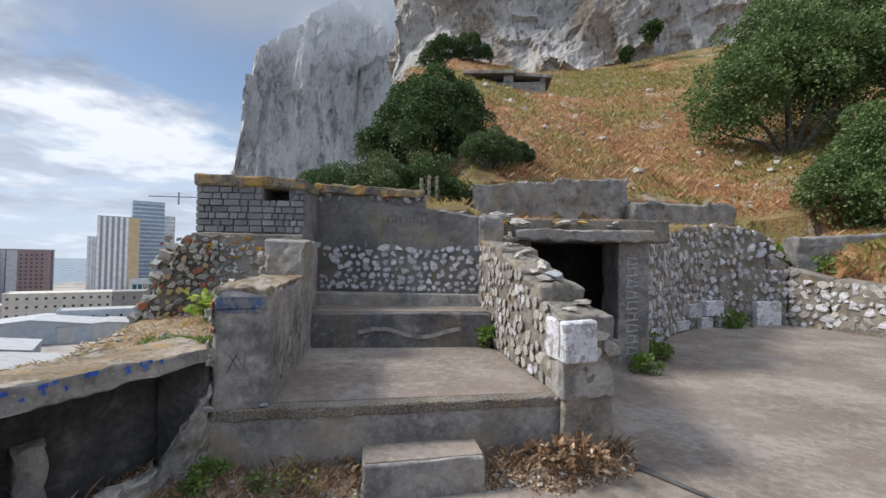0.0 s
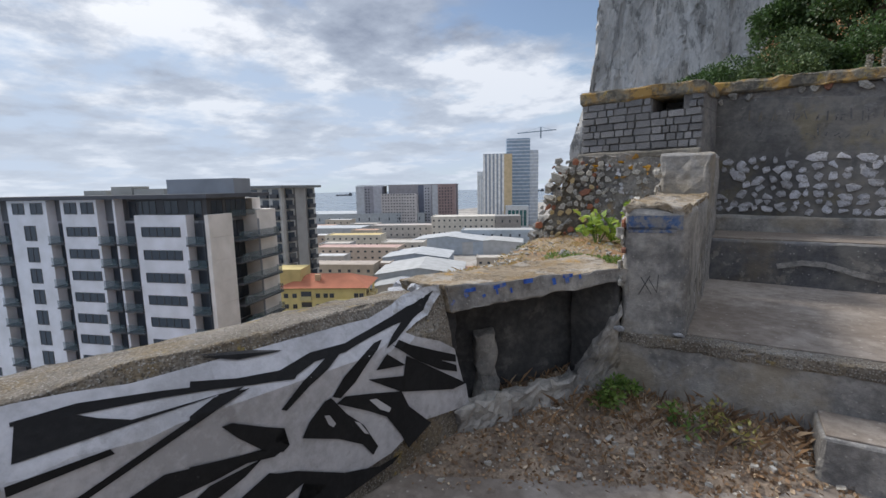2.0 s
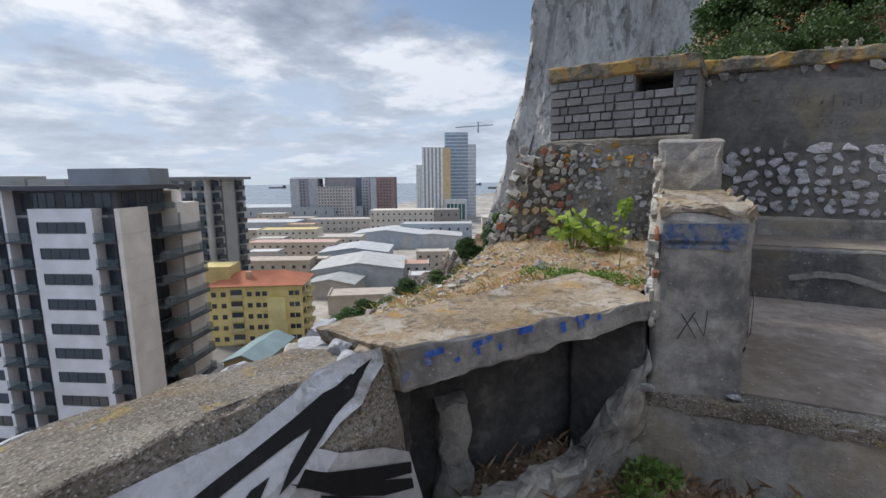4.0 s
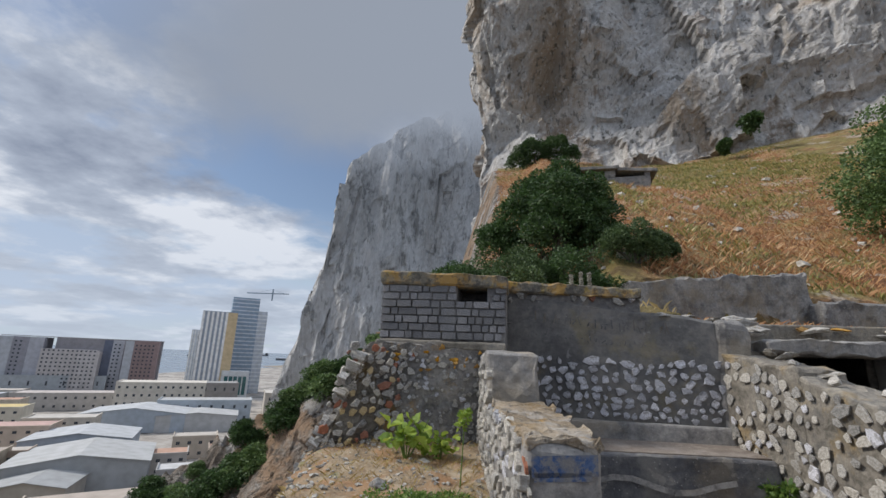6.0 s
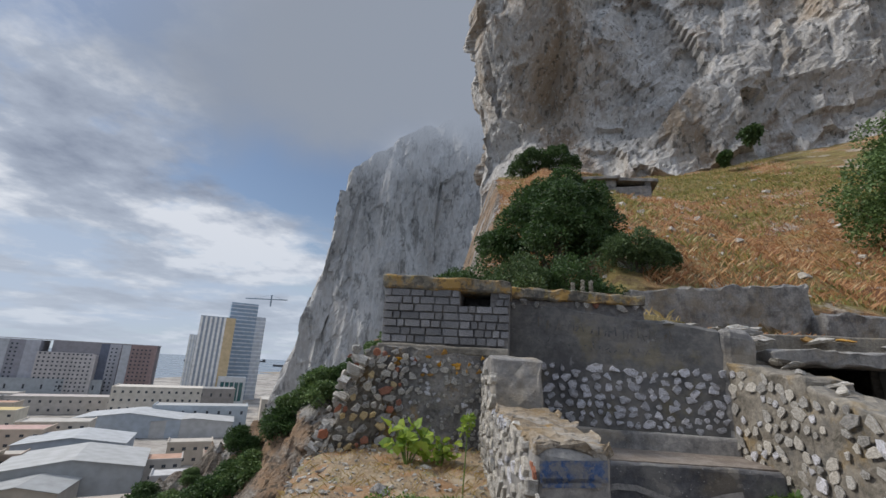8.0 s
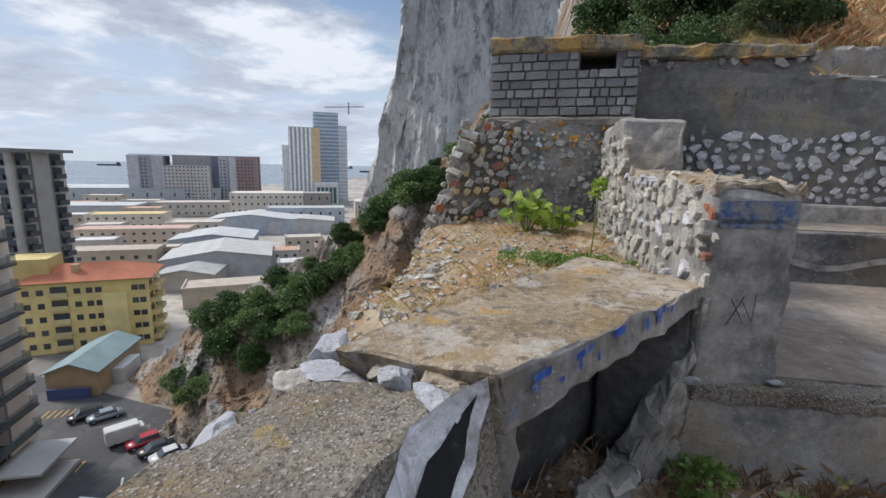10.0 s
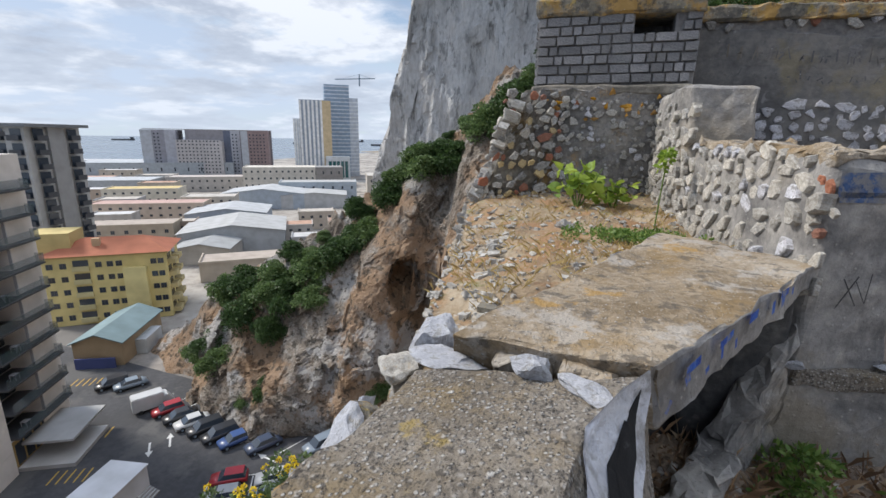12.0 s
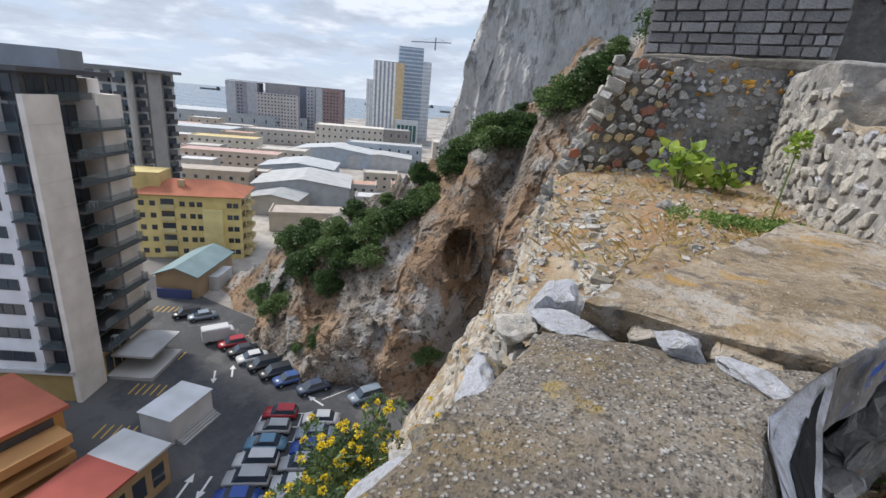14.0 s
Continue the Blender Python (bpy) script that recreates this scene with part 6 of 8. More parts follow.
bmesh.ops.bevel(bm, geom=bm.edges[:], offset=0.12, segments=2, affect="EDGES")
coloured(part("body", bm, M_CARP, VAN), wht)
bm = bmesh.new()
vs2 = box(bm, -2.6, -1.1, -0.95, 0.95, 0.4, 1.9)
for v in vs2:
    if v.co.z > 1 and v.co.x < -2:
        v.co.x += 0.9
bmesh.ops.bevel(bm, geom=bm.edges[:], offset=0.1, segments=2, affect="EDGES")
coloured(part("cab", bm, M_CARP, VAN), wht)
for sx in (-1.8, 1.7):
    for sy in (-0.9, 0.9):
        part("wheel", CARS["estate"][3], None, VAN, "", pose(sx, sy, 0.31))
CONT = thing("cabin", "white flat-roofed site cabin on the car park", "cabin", frame_of((-43.2, 23.6), (-44.6, 29.2)))
wallbox("body", 0, 6.0, 0, 4.2, 0, 3.1, CONT, (0.66, 0.67, 0.69), None, "", 0.05)
wallbox("roof", -0.12, 6.12, -0.12, 4.32, 3.1, 3.25, CONT, (0.70, 0.71, 0.73), None, "", 0.03)
for i in range(4):
    wallbox("step", 0.3, 5.8, -0.35 - 0.3 * i, -0.05 - 0.3 * i, 0, 0.7 - 0.16 * i, CONT, (0.35, 0.35, 0.35))
REDR = thing("house_red_roof", "low ochre building with red and white flat roof", "building", frame_of((-37.3, 14.5), (-38.8, 20.8)))
wallbox("wall", -2, 6.4, 0, 5.2, 0, 4.3, REDR, (0.42, 0.30, 0.17))
wallbox("roof", -2.3, 3.0, -0.3, 5.5, 4.3, 4.55, REDR, (0.42, 0.10, 0.075))
wallbox("roof_end", 3.0, 6.7, -0.3, 5.5, 4.3, 4.56, REDR, (0.60, 0.60, 0.61))
for i in range(4):
    wallbox("opening", -1.5 + 2 * i, -0.2 + 2 * i, -0.04, 0.05, 1.0, 3.2, REDR, (0, 0, 0), M_GLASS)
ORG = thing("house_orange", "orange terraced building with red-brown roof", "building", frame_of((-46.2, 5.0), (-47.0, 16.0)))
wallbox("wall", -0.5, 11.2, -0.2, 9, 0, 8.0, ORG, (0.52, 0.27, 0.09))
wallbox("roof", -1.0, 11.6, -0.7, 9, 8.0, 8.35, ORG, (0.40, 0.12, 0.07))
for i in range(4):
    wallbox("terrace", 0.0, 10.6, -2.6, -0.2, 1.9 * i, 1.9 * i + 0.9, ORG, (0.50, 0.26, 0.10))
    wallbox("opening", 0.4, 10.4, -0.26, -0.15, 1.9 * i + 0.95, 1.9 * i + 1.8, ORG, (0, 0, 0), M_GLASS)


# ---- plants ----
def shrub(name, label, category, base, clumps, leaves, size, mat, seed, trunk=True, group=""):
    """base: where it stands; clumps: (x, y, z, radius) from the base; boughs reach into the larger clumps."""
    t = thing(name, label, category, pose(*base), group)
    rnd = random.Random(seed)
    spots = []
    for x, y, z, r in clumps:
        spots.append((x, y, z, r * 0.8))
        for _ in range(int(9 + 5 * r)):
            a, e = rnd.uniform(0, 6.28), rnd.uniform(-0.4, 1.4)
            k = r * rnd.uniform(0.55, 0.95)
            spots.append((x + k * math.cos(a) * math.cos(e), y + k * math.sin(a) * math.cos(e), z + k * math.sin(e), r * rnd.uniform(0.22, 0.42)))
    part("crown", leaf_cloud("crown", spots, leaves, size, mat, seed), None, t)
    if trunk:
        bm = bmesh.new()
        for x, y, z, r in clumps:
            mid = (x * 0.4, y * 0.4, z * 0.5)
            limb(bm, (0, 0, -0.4), mid, 0.05 + 0.035 * r, 0.04 + 0.022 * r)
            limb(bm, mid, (x, y, z), 0.04 + 0.022 * r, 0.02)
            for _ in range(4):
                e = Vector((rnd.uniform(-1, 1), rnd.uniform(-1, 1), rnd.uniform(0, 1))) * r * 0.75
                limb(bm, (x, y, z), Vector((x, y, z)) + e, 0.02, 0.008, 4)
        part("trunk", bm, M_BARK, t)
    return t


def on_land(x, y):
    return (x, y, land(x, y))


shrub("wild_olive_tree", "dense dark evergreen tree on the hill edge", "tree", on_land(0.75, 14.4), [(0.1, 0, 1.7, 1.3), (0.9, 0.3, 1.6, 1.1), (-0.8, 0.4, 1.1, 1.1), (0.5, 0.4, 2.2, 0.8), (1.2, 0.2, 0.8, 0.9), (-1.5, 0.6, 0.5, 0.9), (0.2, -0.7, 0.9, 1.1)], 70000, 0.048, L_DARK, 11)
for (x, y, w, h), sd in zip(((-1.5, 11.6, 0.85, 0.8), (-0.2, 11.3, 1.0, 1.0), (0.9, 11.4, 0.95, 1.0), (2.5, 12.6, 0.8, 0.75), (-1.7, 13.4, 0.9, 1.2), (3.4, 13.6, 0.5, 0.4)), range(20, 26)):
    shrub("bush", "low dark green bush on the hill edge", "bush", on_land(x, y), [(0, 0, h * 0.5, w * 0.8), (w * 0.5, 0.1, h * 0.35, w * 0.6), (-w * 0.5, 0, h * 0.4, w * 0.6)], 14000, 0.032, L_MID if sd % 2 else L_DARK, sd, True, "bushes on the hill edge")
shrub("laurel_tree", "large spreading green shrub on the slope", "tree", on_land(15.5, 19.0), [(0, 0, 2.5, 2.6), (-2.2, 0.2, 2.0, 1.9), (2.2, 0.5, 3.4, 2.6), (0.5, 1, 4.6, 2.3), (-2.6, 0.4, 0.9, 1.3), (4.2, 0.5, 3.0, 2.6), (3.4, 0.8, 5.6, 2.4), (5.8, 0, 5.2, 2.6)], 100000, 0.08, L_OLIVE, 31)
shrub("laurel_tree", "spreading green shrub at the slope's foot", "tree", on_land(14.2, 14.0), [(0, 0, 1.2, 1.7), (-1.4, -0.2, 0.9, 1.2), (1.5, 0.2, 1.9, 1.7), (0.4, 0.2, 2.4, 1.3), (3.0, 0, 2.2, 1.8), (-0.6, -0.8, 0.4, 1.0)], 75000, 0.058, L_OLIVE, 32)
shrub("wild_olive_tree", "dark wind-bent shrub below the cliff", "tree", on_land(1.5, 46), [(0, 0, 1.0, 1.7), (2.2, 0, 1.5, 1.5), (-1.8, 0, 0.4, 1.3), (3.8, 0.2, 1.0, 1.0)], 16000, 0.11, L_DARK, 33)
for (x, y, z, r), sd in zip(((21.5, 45.8, 24.6, 0.8), (19.3, 46.5, 22.4, 0.5), (27, 47, 68, 2.6), (30, 47, 72, 2.4), (48, 42, 52, 3.0), (50, 42, 44, 2.6), (52, 40, 38, 3.4), (45, 48, 80, 3)), range(40, 50)):
    shrub("cliff_bush", "small dark bush rooted in the cliff", "bush", (x, y - 1.5, z), [(0, 0, 0, r), (r * 0.7, 0, 0.4, r * 0.7), (0.1, 0.2, -r * 0.8, r * 0.7)], 2500, 0.16, L_DARK, sd, False, "bushes in the cliff")

# bushes along the spur
spur_bush = [shrub("rock_bush", "rounded dark green bush on the rocky spur", "bush", (0, 0, -200), [(0, 0, 0.9, 1.5), (1.3, 0.3, 0.7, 1.1), (-1.2, 0.2, 0.8, 1.1), (0.3, -0.9, 0.5, 1.0)], 12000, 0.11, m, 50 + i, False, "bushes on the spur") for i, m in enumerate((L_DARK, L_OLIVE))]
rnd = random.Random(5)
places = []
for i in range(9):
    x = rnd.uniform(-46, -9)
    yc = lerp_table(x, SPUR_X, SPUR_YC)
    places.append((x, yc - rnd.uniform(0.2, 3.0), rnd.uniform(0.7, 1.3)))
places += [(-58, 49, 1.5), (-55, 50, 1.8), (-52, 47, 1.6), (-49.5, 50, 1.9), (-46, 51, 1.7), (-52, 53, 1.9), (-56, 53.5, 1.6), (-44, 48.5, 1.4), (-38, 51, 1.5), (-35, 57.5, 1.7), (-28, 62, 1.8), (-23.5, 62.5, 1.9), (-47, 54, 1.5), (-43, 52, 1.8), (-40, 54, 1.9), (-37, 55, 1.6), (-45, 44.2, 1.0), (-42, 45.2, 1.2), (-33, 58, 1.8), (-30, 60, 2.0), (-26, 61, 2.0), (-21, 61.5, 2.0), (-17, 61, 1.9), (-13, 61, 2.0), (-24, 47.5, 1.3), (-21, 45.5, 1.5), (-26, 47.0, 1.1)]
for i, (x, y, k) in enumerate(places):
    m = pose(x, y, land(x, y) - 0.3, 0, 0, rnd.uniform(0, 360)) @ Matrix.Diagonal((k, k, k * rnd.uniform(0.7, 1.0), 1))
    if i < 2:
        spur_bush[i].matrix_basis = m
    else:
        b = copy_thing(spur_bush[i % 2], m)
        b.matrix_basis = m

# dry stalks and scrub over the hillside
rnd = random.Random(8)
dry, green, straw = [], [], []
while len(dry) + len(green) < 90000:
    y = 8 + 40 * rnd.random() ** 1.8
    x = rnd.uniform(-3, 24)
    if (x < 2.6 and y < 15.5) or y < wall_line(x) + 0.5 or x < edge_line(y) + 0.2 or abs(y - hill_wall_line(x)) < 0.5:
        continue
    g = noise.noise(Vector((x * 0.16, y * 0.16, 4))) + 0.028 * (x - 6) + 0.012 * (y - 20) + 0.25 * noise.noise(Vector((x * 0.7, y * 0.7, 9)))
    p = (x, y, land(x, y) - 0.02)
    (green if g > rnd.uniform(0.0, 0.4) else dry).append(p)
tagged(new("dry_grass", blades("dry_grass", dry, 0.17, 0.022, L_DRY, 1, 1.6)), "orange dry stalks covering the hillside", "dry grass", "", "stuff")
tagged(new("scrub", blades("scrub", green, 0.20, 0.045, L_DRYG, 2, 1.5)), "yellow-green scrub on the hillside", "scrub", "", "stuff")
for i in range(1500):
    x, y = rnd.uniform(-0.5, 10), rnd.uniform(7.0, 10.8)
    if y > wall_line(x) + 0.35 and y < hill_wall_line(x) - 0.2:
        straw.append((x, y, land(x, y) - 0.02))
for i in range(900):
    k = rnd.uniform(0.2, 5.5)
    a, b = Vector(CURVE[int(k)]), Vector(CURVE[int(k) + 1])
    p = a.lerp(b, k % 1)
    straw.append((p.x + rnd.uniform(0, 0.4), p.y + rnd.uniform(0.2, 0.8), lerp_table(k, range(14), CURVE_TOP) - 0.05))
tagged(new("straw_grass", blades("straw_grass", straw, 0.13, 0.010, L_STRAW, 3, 1.2)), "straw-coloured grass on the wall tops", "grass", "", "stuff")
for x, y in ((0.95, 10.4), (1.12, 10.5), (0.78, 10.5)):
    t = thing("mullein", "tall pale dry flower spike", "plant", pose(*on_land(x, y)), "dry flower spikes")
    part("spike", leaf_cloud("spike", [(0, 0, 0.1 + 0.045 * i, 0.02) for i in range(11)], 700, 0.018, L_PALE, int(x * 100)), None, t)

# weeds at the foot of the platform, litter bank
rnd = random.Random(9)


def bank2(u, v):
    x = -0.86 + 3.55 * u
    far = 3.68 + 0.18 * x
    near = far - lerp_table(x, (-0.9, -0.5, 0.2, 0.7, 1.2, 2.0, 2.7), (1.5, 1.25, 0.8, 0.55, 0.12, 0.45, 0.2)) - 0.10 * fbm(Vector((x * 3, 2, 0)), 3)
    y = near + (far - near) * v
    return (x, y, -0.02 + 0.045 * min(1, v * 5) + 0.13 * v * v + 0.018 * fbm(Vector((x * 9, y * 9, 0)), 3))


tagged(new("ground_litter", sheet("ground_litter", 120, 40, bank2, M_DIRT)), "bank of brown leaf litter and soil against the step", "soil", "", "structure")
lit, grass2 = [], []
for i in range(9000):
    u, v = rnd.random(), rnd.random()
    p = bank2(u, v)
    lit.append((p[0], p[1], p[2], 0.012))
for i in range(1100):
    lit.append((rnd.uniform(-0.8, 2.6), rnd.uniform(1.6, 3.6), 0.02, 0.008))
tagged(new("leaf_litter", leaf_cloud("leaf_litter", lit, 12500, 0.016, L_LITTER, 4, 0.9)), "dead leaves and wood chips on the ground", "leaf litter", "", "stuff")
for i in range(1500):
    p = bank2(rnd.random(), 0.45 + 0.55 * rnd.random() ** 0.6)
    grass2.append(p)
tagged(new("dry_grass", blades("dry_weeds", grass2, 0.08, 0.0045, L_LITTER, 6, 1.4)), "brown dry stalks along the platform", "dry grass", "", "stuff")


def weed(x, y, z, r, h, n, mat, label, seed, size=0.03):
    t = thing("weed", label, "weed", pose(x, y, z), "weeds")
    rr = random.Random(seed)
    spots = [(rr.uniform(-r, r), rr.uniform(-r, r), rr.uniform(0.1, 1) * h, r * rr.uniform(0.25, 0.5)) for _ in range(14)]
    part("foliage", leaf_cloud("foliage", spots, n, size, mat, seed, 0.1, 2.2), None, t)
    for s in spots[:8]:
        bm = bmesh.new()
        limb(bm, (0, 0, -0.05), s[:3], 0.004, 0.002, 4)
        part("stem", bm, M_BARK, t)


weed(-0.17, 3.46, 0.08, 0.11, 0.20, 700, L_WEED, "bushy dark green weed at the platform's foot", 61, 0.014)
weed(0.42, 3.50, 0.10, 0.11, 0.11, 130, L_DRYG, "yellow-green weed in the litter", 62, 0.014)
weed(0.20, 3.45, 0.08, 0.08, 0.10, 110, L_WEED, "small green weed in the litter", 63, 0.016)
weed(1.78, 5.76, 0.54, 0.07, 0.22, 420, L_WEED, "green weed in the corner of the landing", 64, 0.025)
weed(4.0, 6.72, 0.02, 0.13, 0.25, 700, L_WEED, "green weed beside the bunker pillar", 65, 0.025)
weed(4.55, 7.5, 0.02, 0.16, 0.38, 800, L_WEED, "tall green weed beside the bunker pillar", 66, 0.025)
weed(7.9, 11.05, 0.05, 0.3, 0.28, 600, L_WEED, "green weed at the foot of the curved wall", 67, 0.05)
weed(10.2, 12.1, 1.25, 0.8, 0.45, 1500, L_WEED, "green plant on the wall top", 68, 0.08)
weed(9.2, 6.1, 0.02, 0.22, 0.6, 700, L_DRYG, "straggling weed on the concrete floor", 69, 0.03)
weed(2.1, 3.95, 0.12, 0.2, 0.10, 350, L_LITTER, "withered brown weed under the pier", 70, 0.03)
# fig seedling, low green mat and stones on the ledge
FIG = thing("fig_plant", "bright green young fig plant on the earth ledge", "plant", pose(-1.12, 5.30, 0.84))
rnd = random.Random(12)
bm = bmesh.new()
for i in range(46):
    a, r, h = rnd.uniform(0, 6.28), rnd.uniform(0.02, 0.2), rnd.uniform(0.06, 0.33)
    c = Vector((r * math.cos(a) * 1.2, r * math.sin(a), h))
    k = rnd.uniform(0.035, 0.062)
    rot = Euler((rnd.uniform(-0.9, 0.9) - 0.5, rnd.uniform(-0.8, 0.8), rnd.uniform(0, 6.28))).to_matrix()
    ring = []
    for j in range(11):
        t = j * 2 * math.pi / 11
        lobe = 0.72 + 0.34 * abs(math.cos(2.5 * t))
        ring.append(bm.verts.new(c + rot @ Vector((k * lobe * math.cos(t), k * lobe * math.sin(t), 0.25 * k * math.cos(2 * t)))))
    mid = bm.verts.new(c + rot @ Vector((0, 0, -0.012)))
    for j in range(11):
        bm.faces.new((ring[j], ring[(j + 1) % 11], mid))
part("foliage", bm, L_FIG, FIG)
for i in range(7):
    bm = bmesh.new()
    limb(bm, (0, 0, -0.05), (rnd.uniform(-0.16, 0.16), rnd.uniform(-0.14, 0.14), rnd.uniform(0.12, 0.3)), 0.007, 0.004, 5)
    part("stem", bm, L_WEED, FIG)
FIG2 = copy_thing(FIG, pose(-0.86, 5.34, 0.84, 0, 0, 120) @ Matrix.Diagonal((0.7, 0.7, 0.6, 1)))
FIG2.matrix_basis = pose(-0.86, 5.34, 0.84, 0, 0, 120) @ Matrix.Diagonal((0.7, 0.7, 0.6, 1))
SPURGE = thing("spurge", "single thin stalk with yellow-green head", "plant", pose(-0.62, 4.75, 0.80))
bm = bmesh.new()
limb(bm, (0, 0, -0.05), (0.02, 0, 0.40), 0.005, 0.004, 5)
part("stem", bm, L_WEED, SPURGE)
part("head", leaf_cloud("head", [(0.02, 0, 0.42, 0.03), (0.03, 0, 0.46, 0.025), (0, 0, 0.38, 0.02)], 130, 0.02, L_FIG, 3), None, SPURGE)
mat_pts = [(-0.72 + rnd.gauss(0, 0.15), 4.32 + rnd.gauss(0, 0.07), 0.82, 0.035) for _ in range(60)]
tagged(new("ground_cover", leaf_cloud("ground_cover", mat_pts, 2600, 0.011, L_WEED, 7)), "low green mat of leaves behind the slab", "weed", "", "stuff")
ledge_dry = []
for i in range(2600):
    u, v = rnd.random(), 0.1 + 0.85 * rnd.random()
    p = ledge_f(u, v)
    if noise.noise(Vector((p[0] * 3, p[1] * 3, 1))) > -0.1:
        ledge_dry.append(p)
tagged(new("dry_grass", blades("ledge_grass", ledge_dry, 0.035, 0.0030, L_STRAW, 8, 2.0)), "fine straw-coloured dry stalks on the earth ledge", "dry grass", "", "stuff")
# yellow-flowered bush hanging over the bank
YF = thing("yellow_flower_bush", "yellow-flowered bush clinging to the bank below the parapet", "bush", pose(-1.74, 2.50, 0.26) @ Matrix.Diagonal((0.8, 0.9, 0.8, 1)))
rnd = random.Random(15)
spots = [(rnd.gauss(0, 0.055), rnd.gauss(0, 0.15), rnd.gauss(0, 0.075), 0.035) for _ in range(60)]
part("foliage", leaf_cloud("foliage", spots, 6500, 0.008, L_MID, 16, 0.1, 2.6), None, YF)
heads = [(x + rnd.gauss(0, 0.03), y + rnd.gauss(0, 0.03), z + 0.045, 0.008) for x, y, z, _ in spots for _ in (0, 1)]
part("blossom", leaf_cloud("blossom", heads, 5200, 0.006, L_YFLOW, 17, 0, 1.2), None, YF)


# ---- paint on the walls ----
GRAF = tagged(new("graffiti"), "silver and black angular graffiti letters on the parapet", "graffiti", "", "structure")


def face_x(y, z):
    """The parapet's inner face."""
    f = max(0.0, (y - 2.05) / 0.6)
    low, mid, top, zm, zt = -0.775 + 0.01 * f, -0.79 + 0.025 * f, lerp_table(y, (-7, 2.05, 2.42, 2.62), (-0.865, -0.95, -0.925, -0.80)), 0.68 + 0.02 * f, lerp_table(y, (2.05, 2.42, 2.62), (0.862, 0.872, 0.892))
    if z < zm:
        return low + (mid - low) * max(0.0, (z + 0.3) / (zm + 0.3))
    return mid + (top - mid) * min(1.0, (z - zm) / (zt - zm))


def paint_patch(name, outline, mat, lift, parent, label=""):
    """A patch of paint over an outline of (y, z), laid on the uneven parapet face."""
    bm = bmesh.new()
    vs = [bm.verts.new((0, y, z)) for y, z in outline]
    f = bm.faces.new(vs)
    bmesh.ops.triangulate(bm, faces=[f])
    for _ in range(7):
        long = [e for e in bm.edges if e.calc_length() > 0.07]
        if long:
            bmesh.ops.subdivide_edges(bm, edges=long, cuts=1)
            bmesh.ops.triangulate(bm, faces=bm.faces[:])
    for v in bm.verts:
        v.co.x = face_x(v.co.y, v.co.z) + lift
    return part(name, bm, mat, parent, label)


LIFT = 0.016
paint_patch("silver_field", [(-4.5, 0.0), (-4.5, 0.78), (-1.2, 0.80), (0.2, 0.85), (0.92, 0.85), (1.05, 0.84), (1.2, 0.82), (1.43, 0.78), (1.57, 0.759), (1.686, 0.75), (1.838, 0.78), (2.004, 0.778), (2.174, 0.814), (2.338, 0.848), (2.511, 0.912), (2.59, 0.92), (2.594, 0.871), (2.5, 0.774), (2.331, 0.724), (2.377, 0.696), (2.538, 0.631), (2.653, 0.556), (2.667, 0.398), (2.744, 0.32), (2.771, 0.182), (2.391, 0.235), (2.189, 0.152), (1.912, 0.133), (1.702, 0.073), (1.2, 0.0)], M_SILVER, LIFT, GRAF)


def stroke(pts, widths):
    out, back = [], []
    for i, (p, w) in enumerate(zip(pts, widths)):
        a, b = pts[max(0, i - 1)], pts[min(len(pts) - 1, i + 1)]
        d = Vector((b[0] - a[0], b[1] - a[1])).normalized()
        out.append((p[0] - d.y * w / 2, p[1] + d.x * w / 2))
        back.append((p[0] + d.y * w / 2, p[1] - d.x * w / 2))
    return out + back[::-1]


STROKES = (
    ([(-1.6, 0.60), (-0.8, 0.62), (0.87, 0.70)], (0.16, 0.14, 0.04)),
    ([(-2.6, 0.20), (-1.4, 0.22), (-0.4, 0.34)], (0.06, 0.10, 0.02)),
    ([(-4.2, 0.40), (-3.2, 0.36), (-2.2, 0.46)], (0.18, 0.2, 0.03)),
    ([(-3.6, 0.08), (-2.6, 0.06), (-1.5, 0.10)], (0.08, 0.12, 0.03)),
)
for pts, widths in STROKES:
    paint_patch("black_stroke", stroke(pts, [1.4 * w for w in widths]), M_BLACK, LIFT + 0.005, GRAF)
# the angular letters, one by one
paint_patch("black_letter", [(0.91, 0.81), (1.06, 0.81), (1.27, 0.78), (1.56, 0.73), (1.75, 0.71), (1.72, 0.69), (1.49, 0.73), (1.27, 0.76), (1.08, 0.78), (0.91, 0.8)], M_BLACK, LIFT + 0.0040, GRAF)
paint_patch("black_letter", [(0.92, 0.81), (1.04, 0.79), (1.1, 0.76), (1.18, 0.73), (1.4, 0.72), (1.47, 0.72), (1.14, 0.72), (0.97, 0.72), (0.9, 0.72), (0.95, 0.75)], M_BLACK, LIFT + 0.0042, GRAF)
paint_patch("black_letter", [(0.99, 0.56), (1.44, 0.72), (1.53, 0.72), (1.03, 0.55)], M_BLACK, LIFT + 0.0044, GRAF)
paint_patch("black_letter", [(0.88, 0.68), (1.11, 0.68), (1.12, 0.66), (0.88, 0.65)], M_BLACK, LIFT + 0.0046, GRAF)
paint_patch("black_letter", [(1.02, 0.47), (1.24, 0.53), (1.37, 0.5), (1.65, 0.45), (1.39, 0.43), (1.08, 0.43)], M_BLACK, LIFT + 0.0048, GRAF)
paint_patch("black_letter", [(1.22, 0.35), (1.37, 0.42), (1.56, 0.43), (1.49, 0.39), (1.27, 0.32)], M_BLACK, LIFT + 0.0050, GRAF)
paint_patch("black_letter", [(1.36, 0.27), (1.58, 0.36), (1.69, 0.3), (1.49, 0.25), (1.43, 0.23)], M_BLACK, LIFT + 0.0052, GRAF)
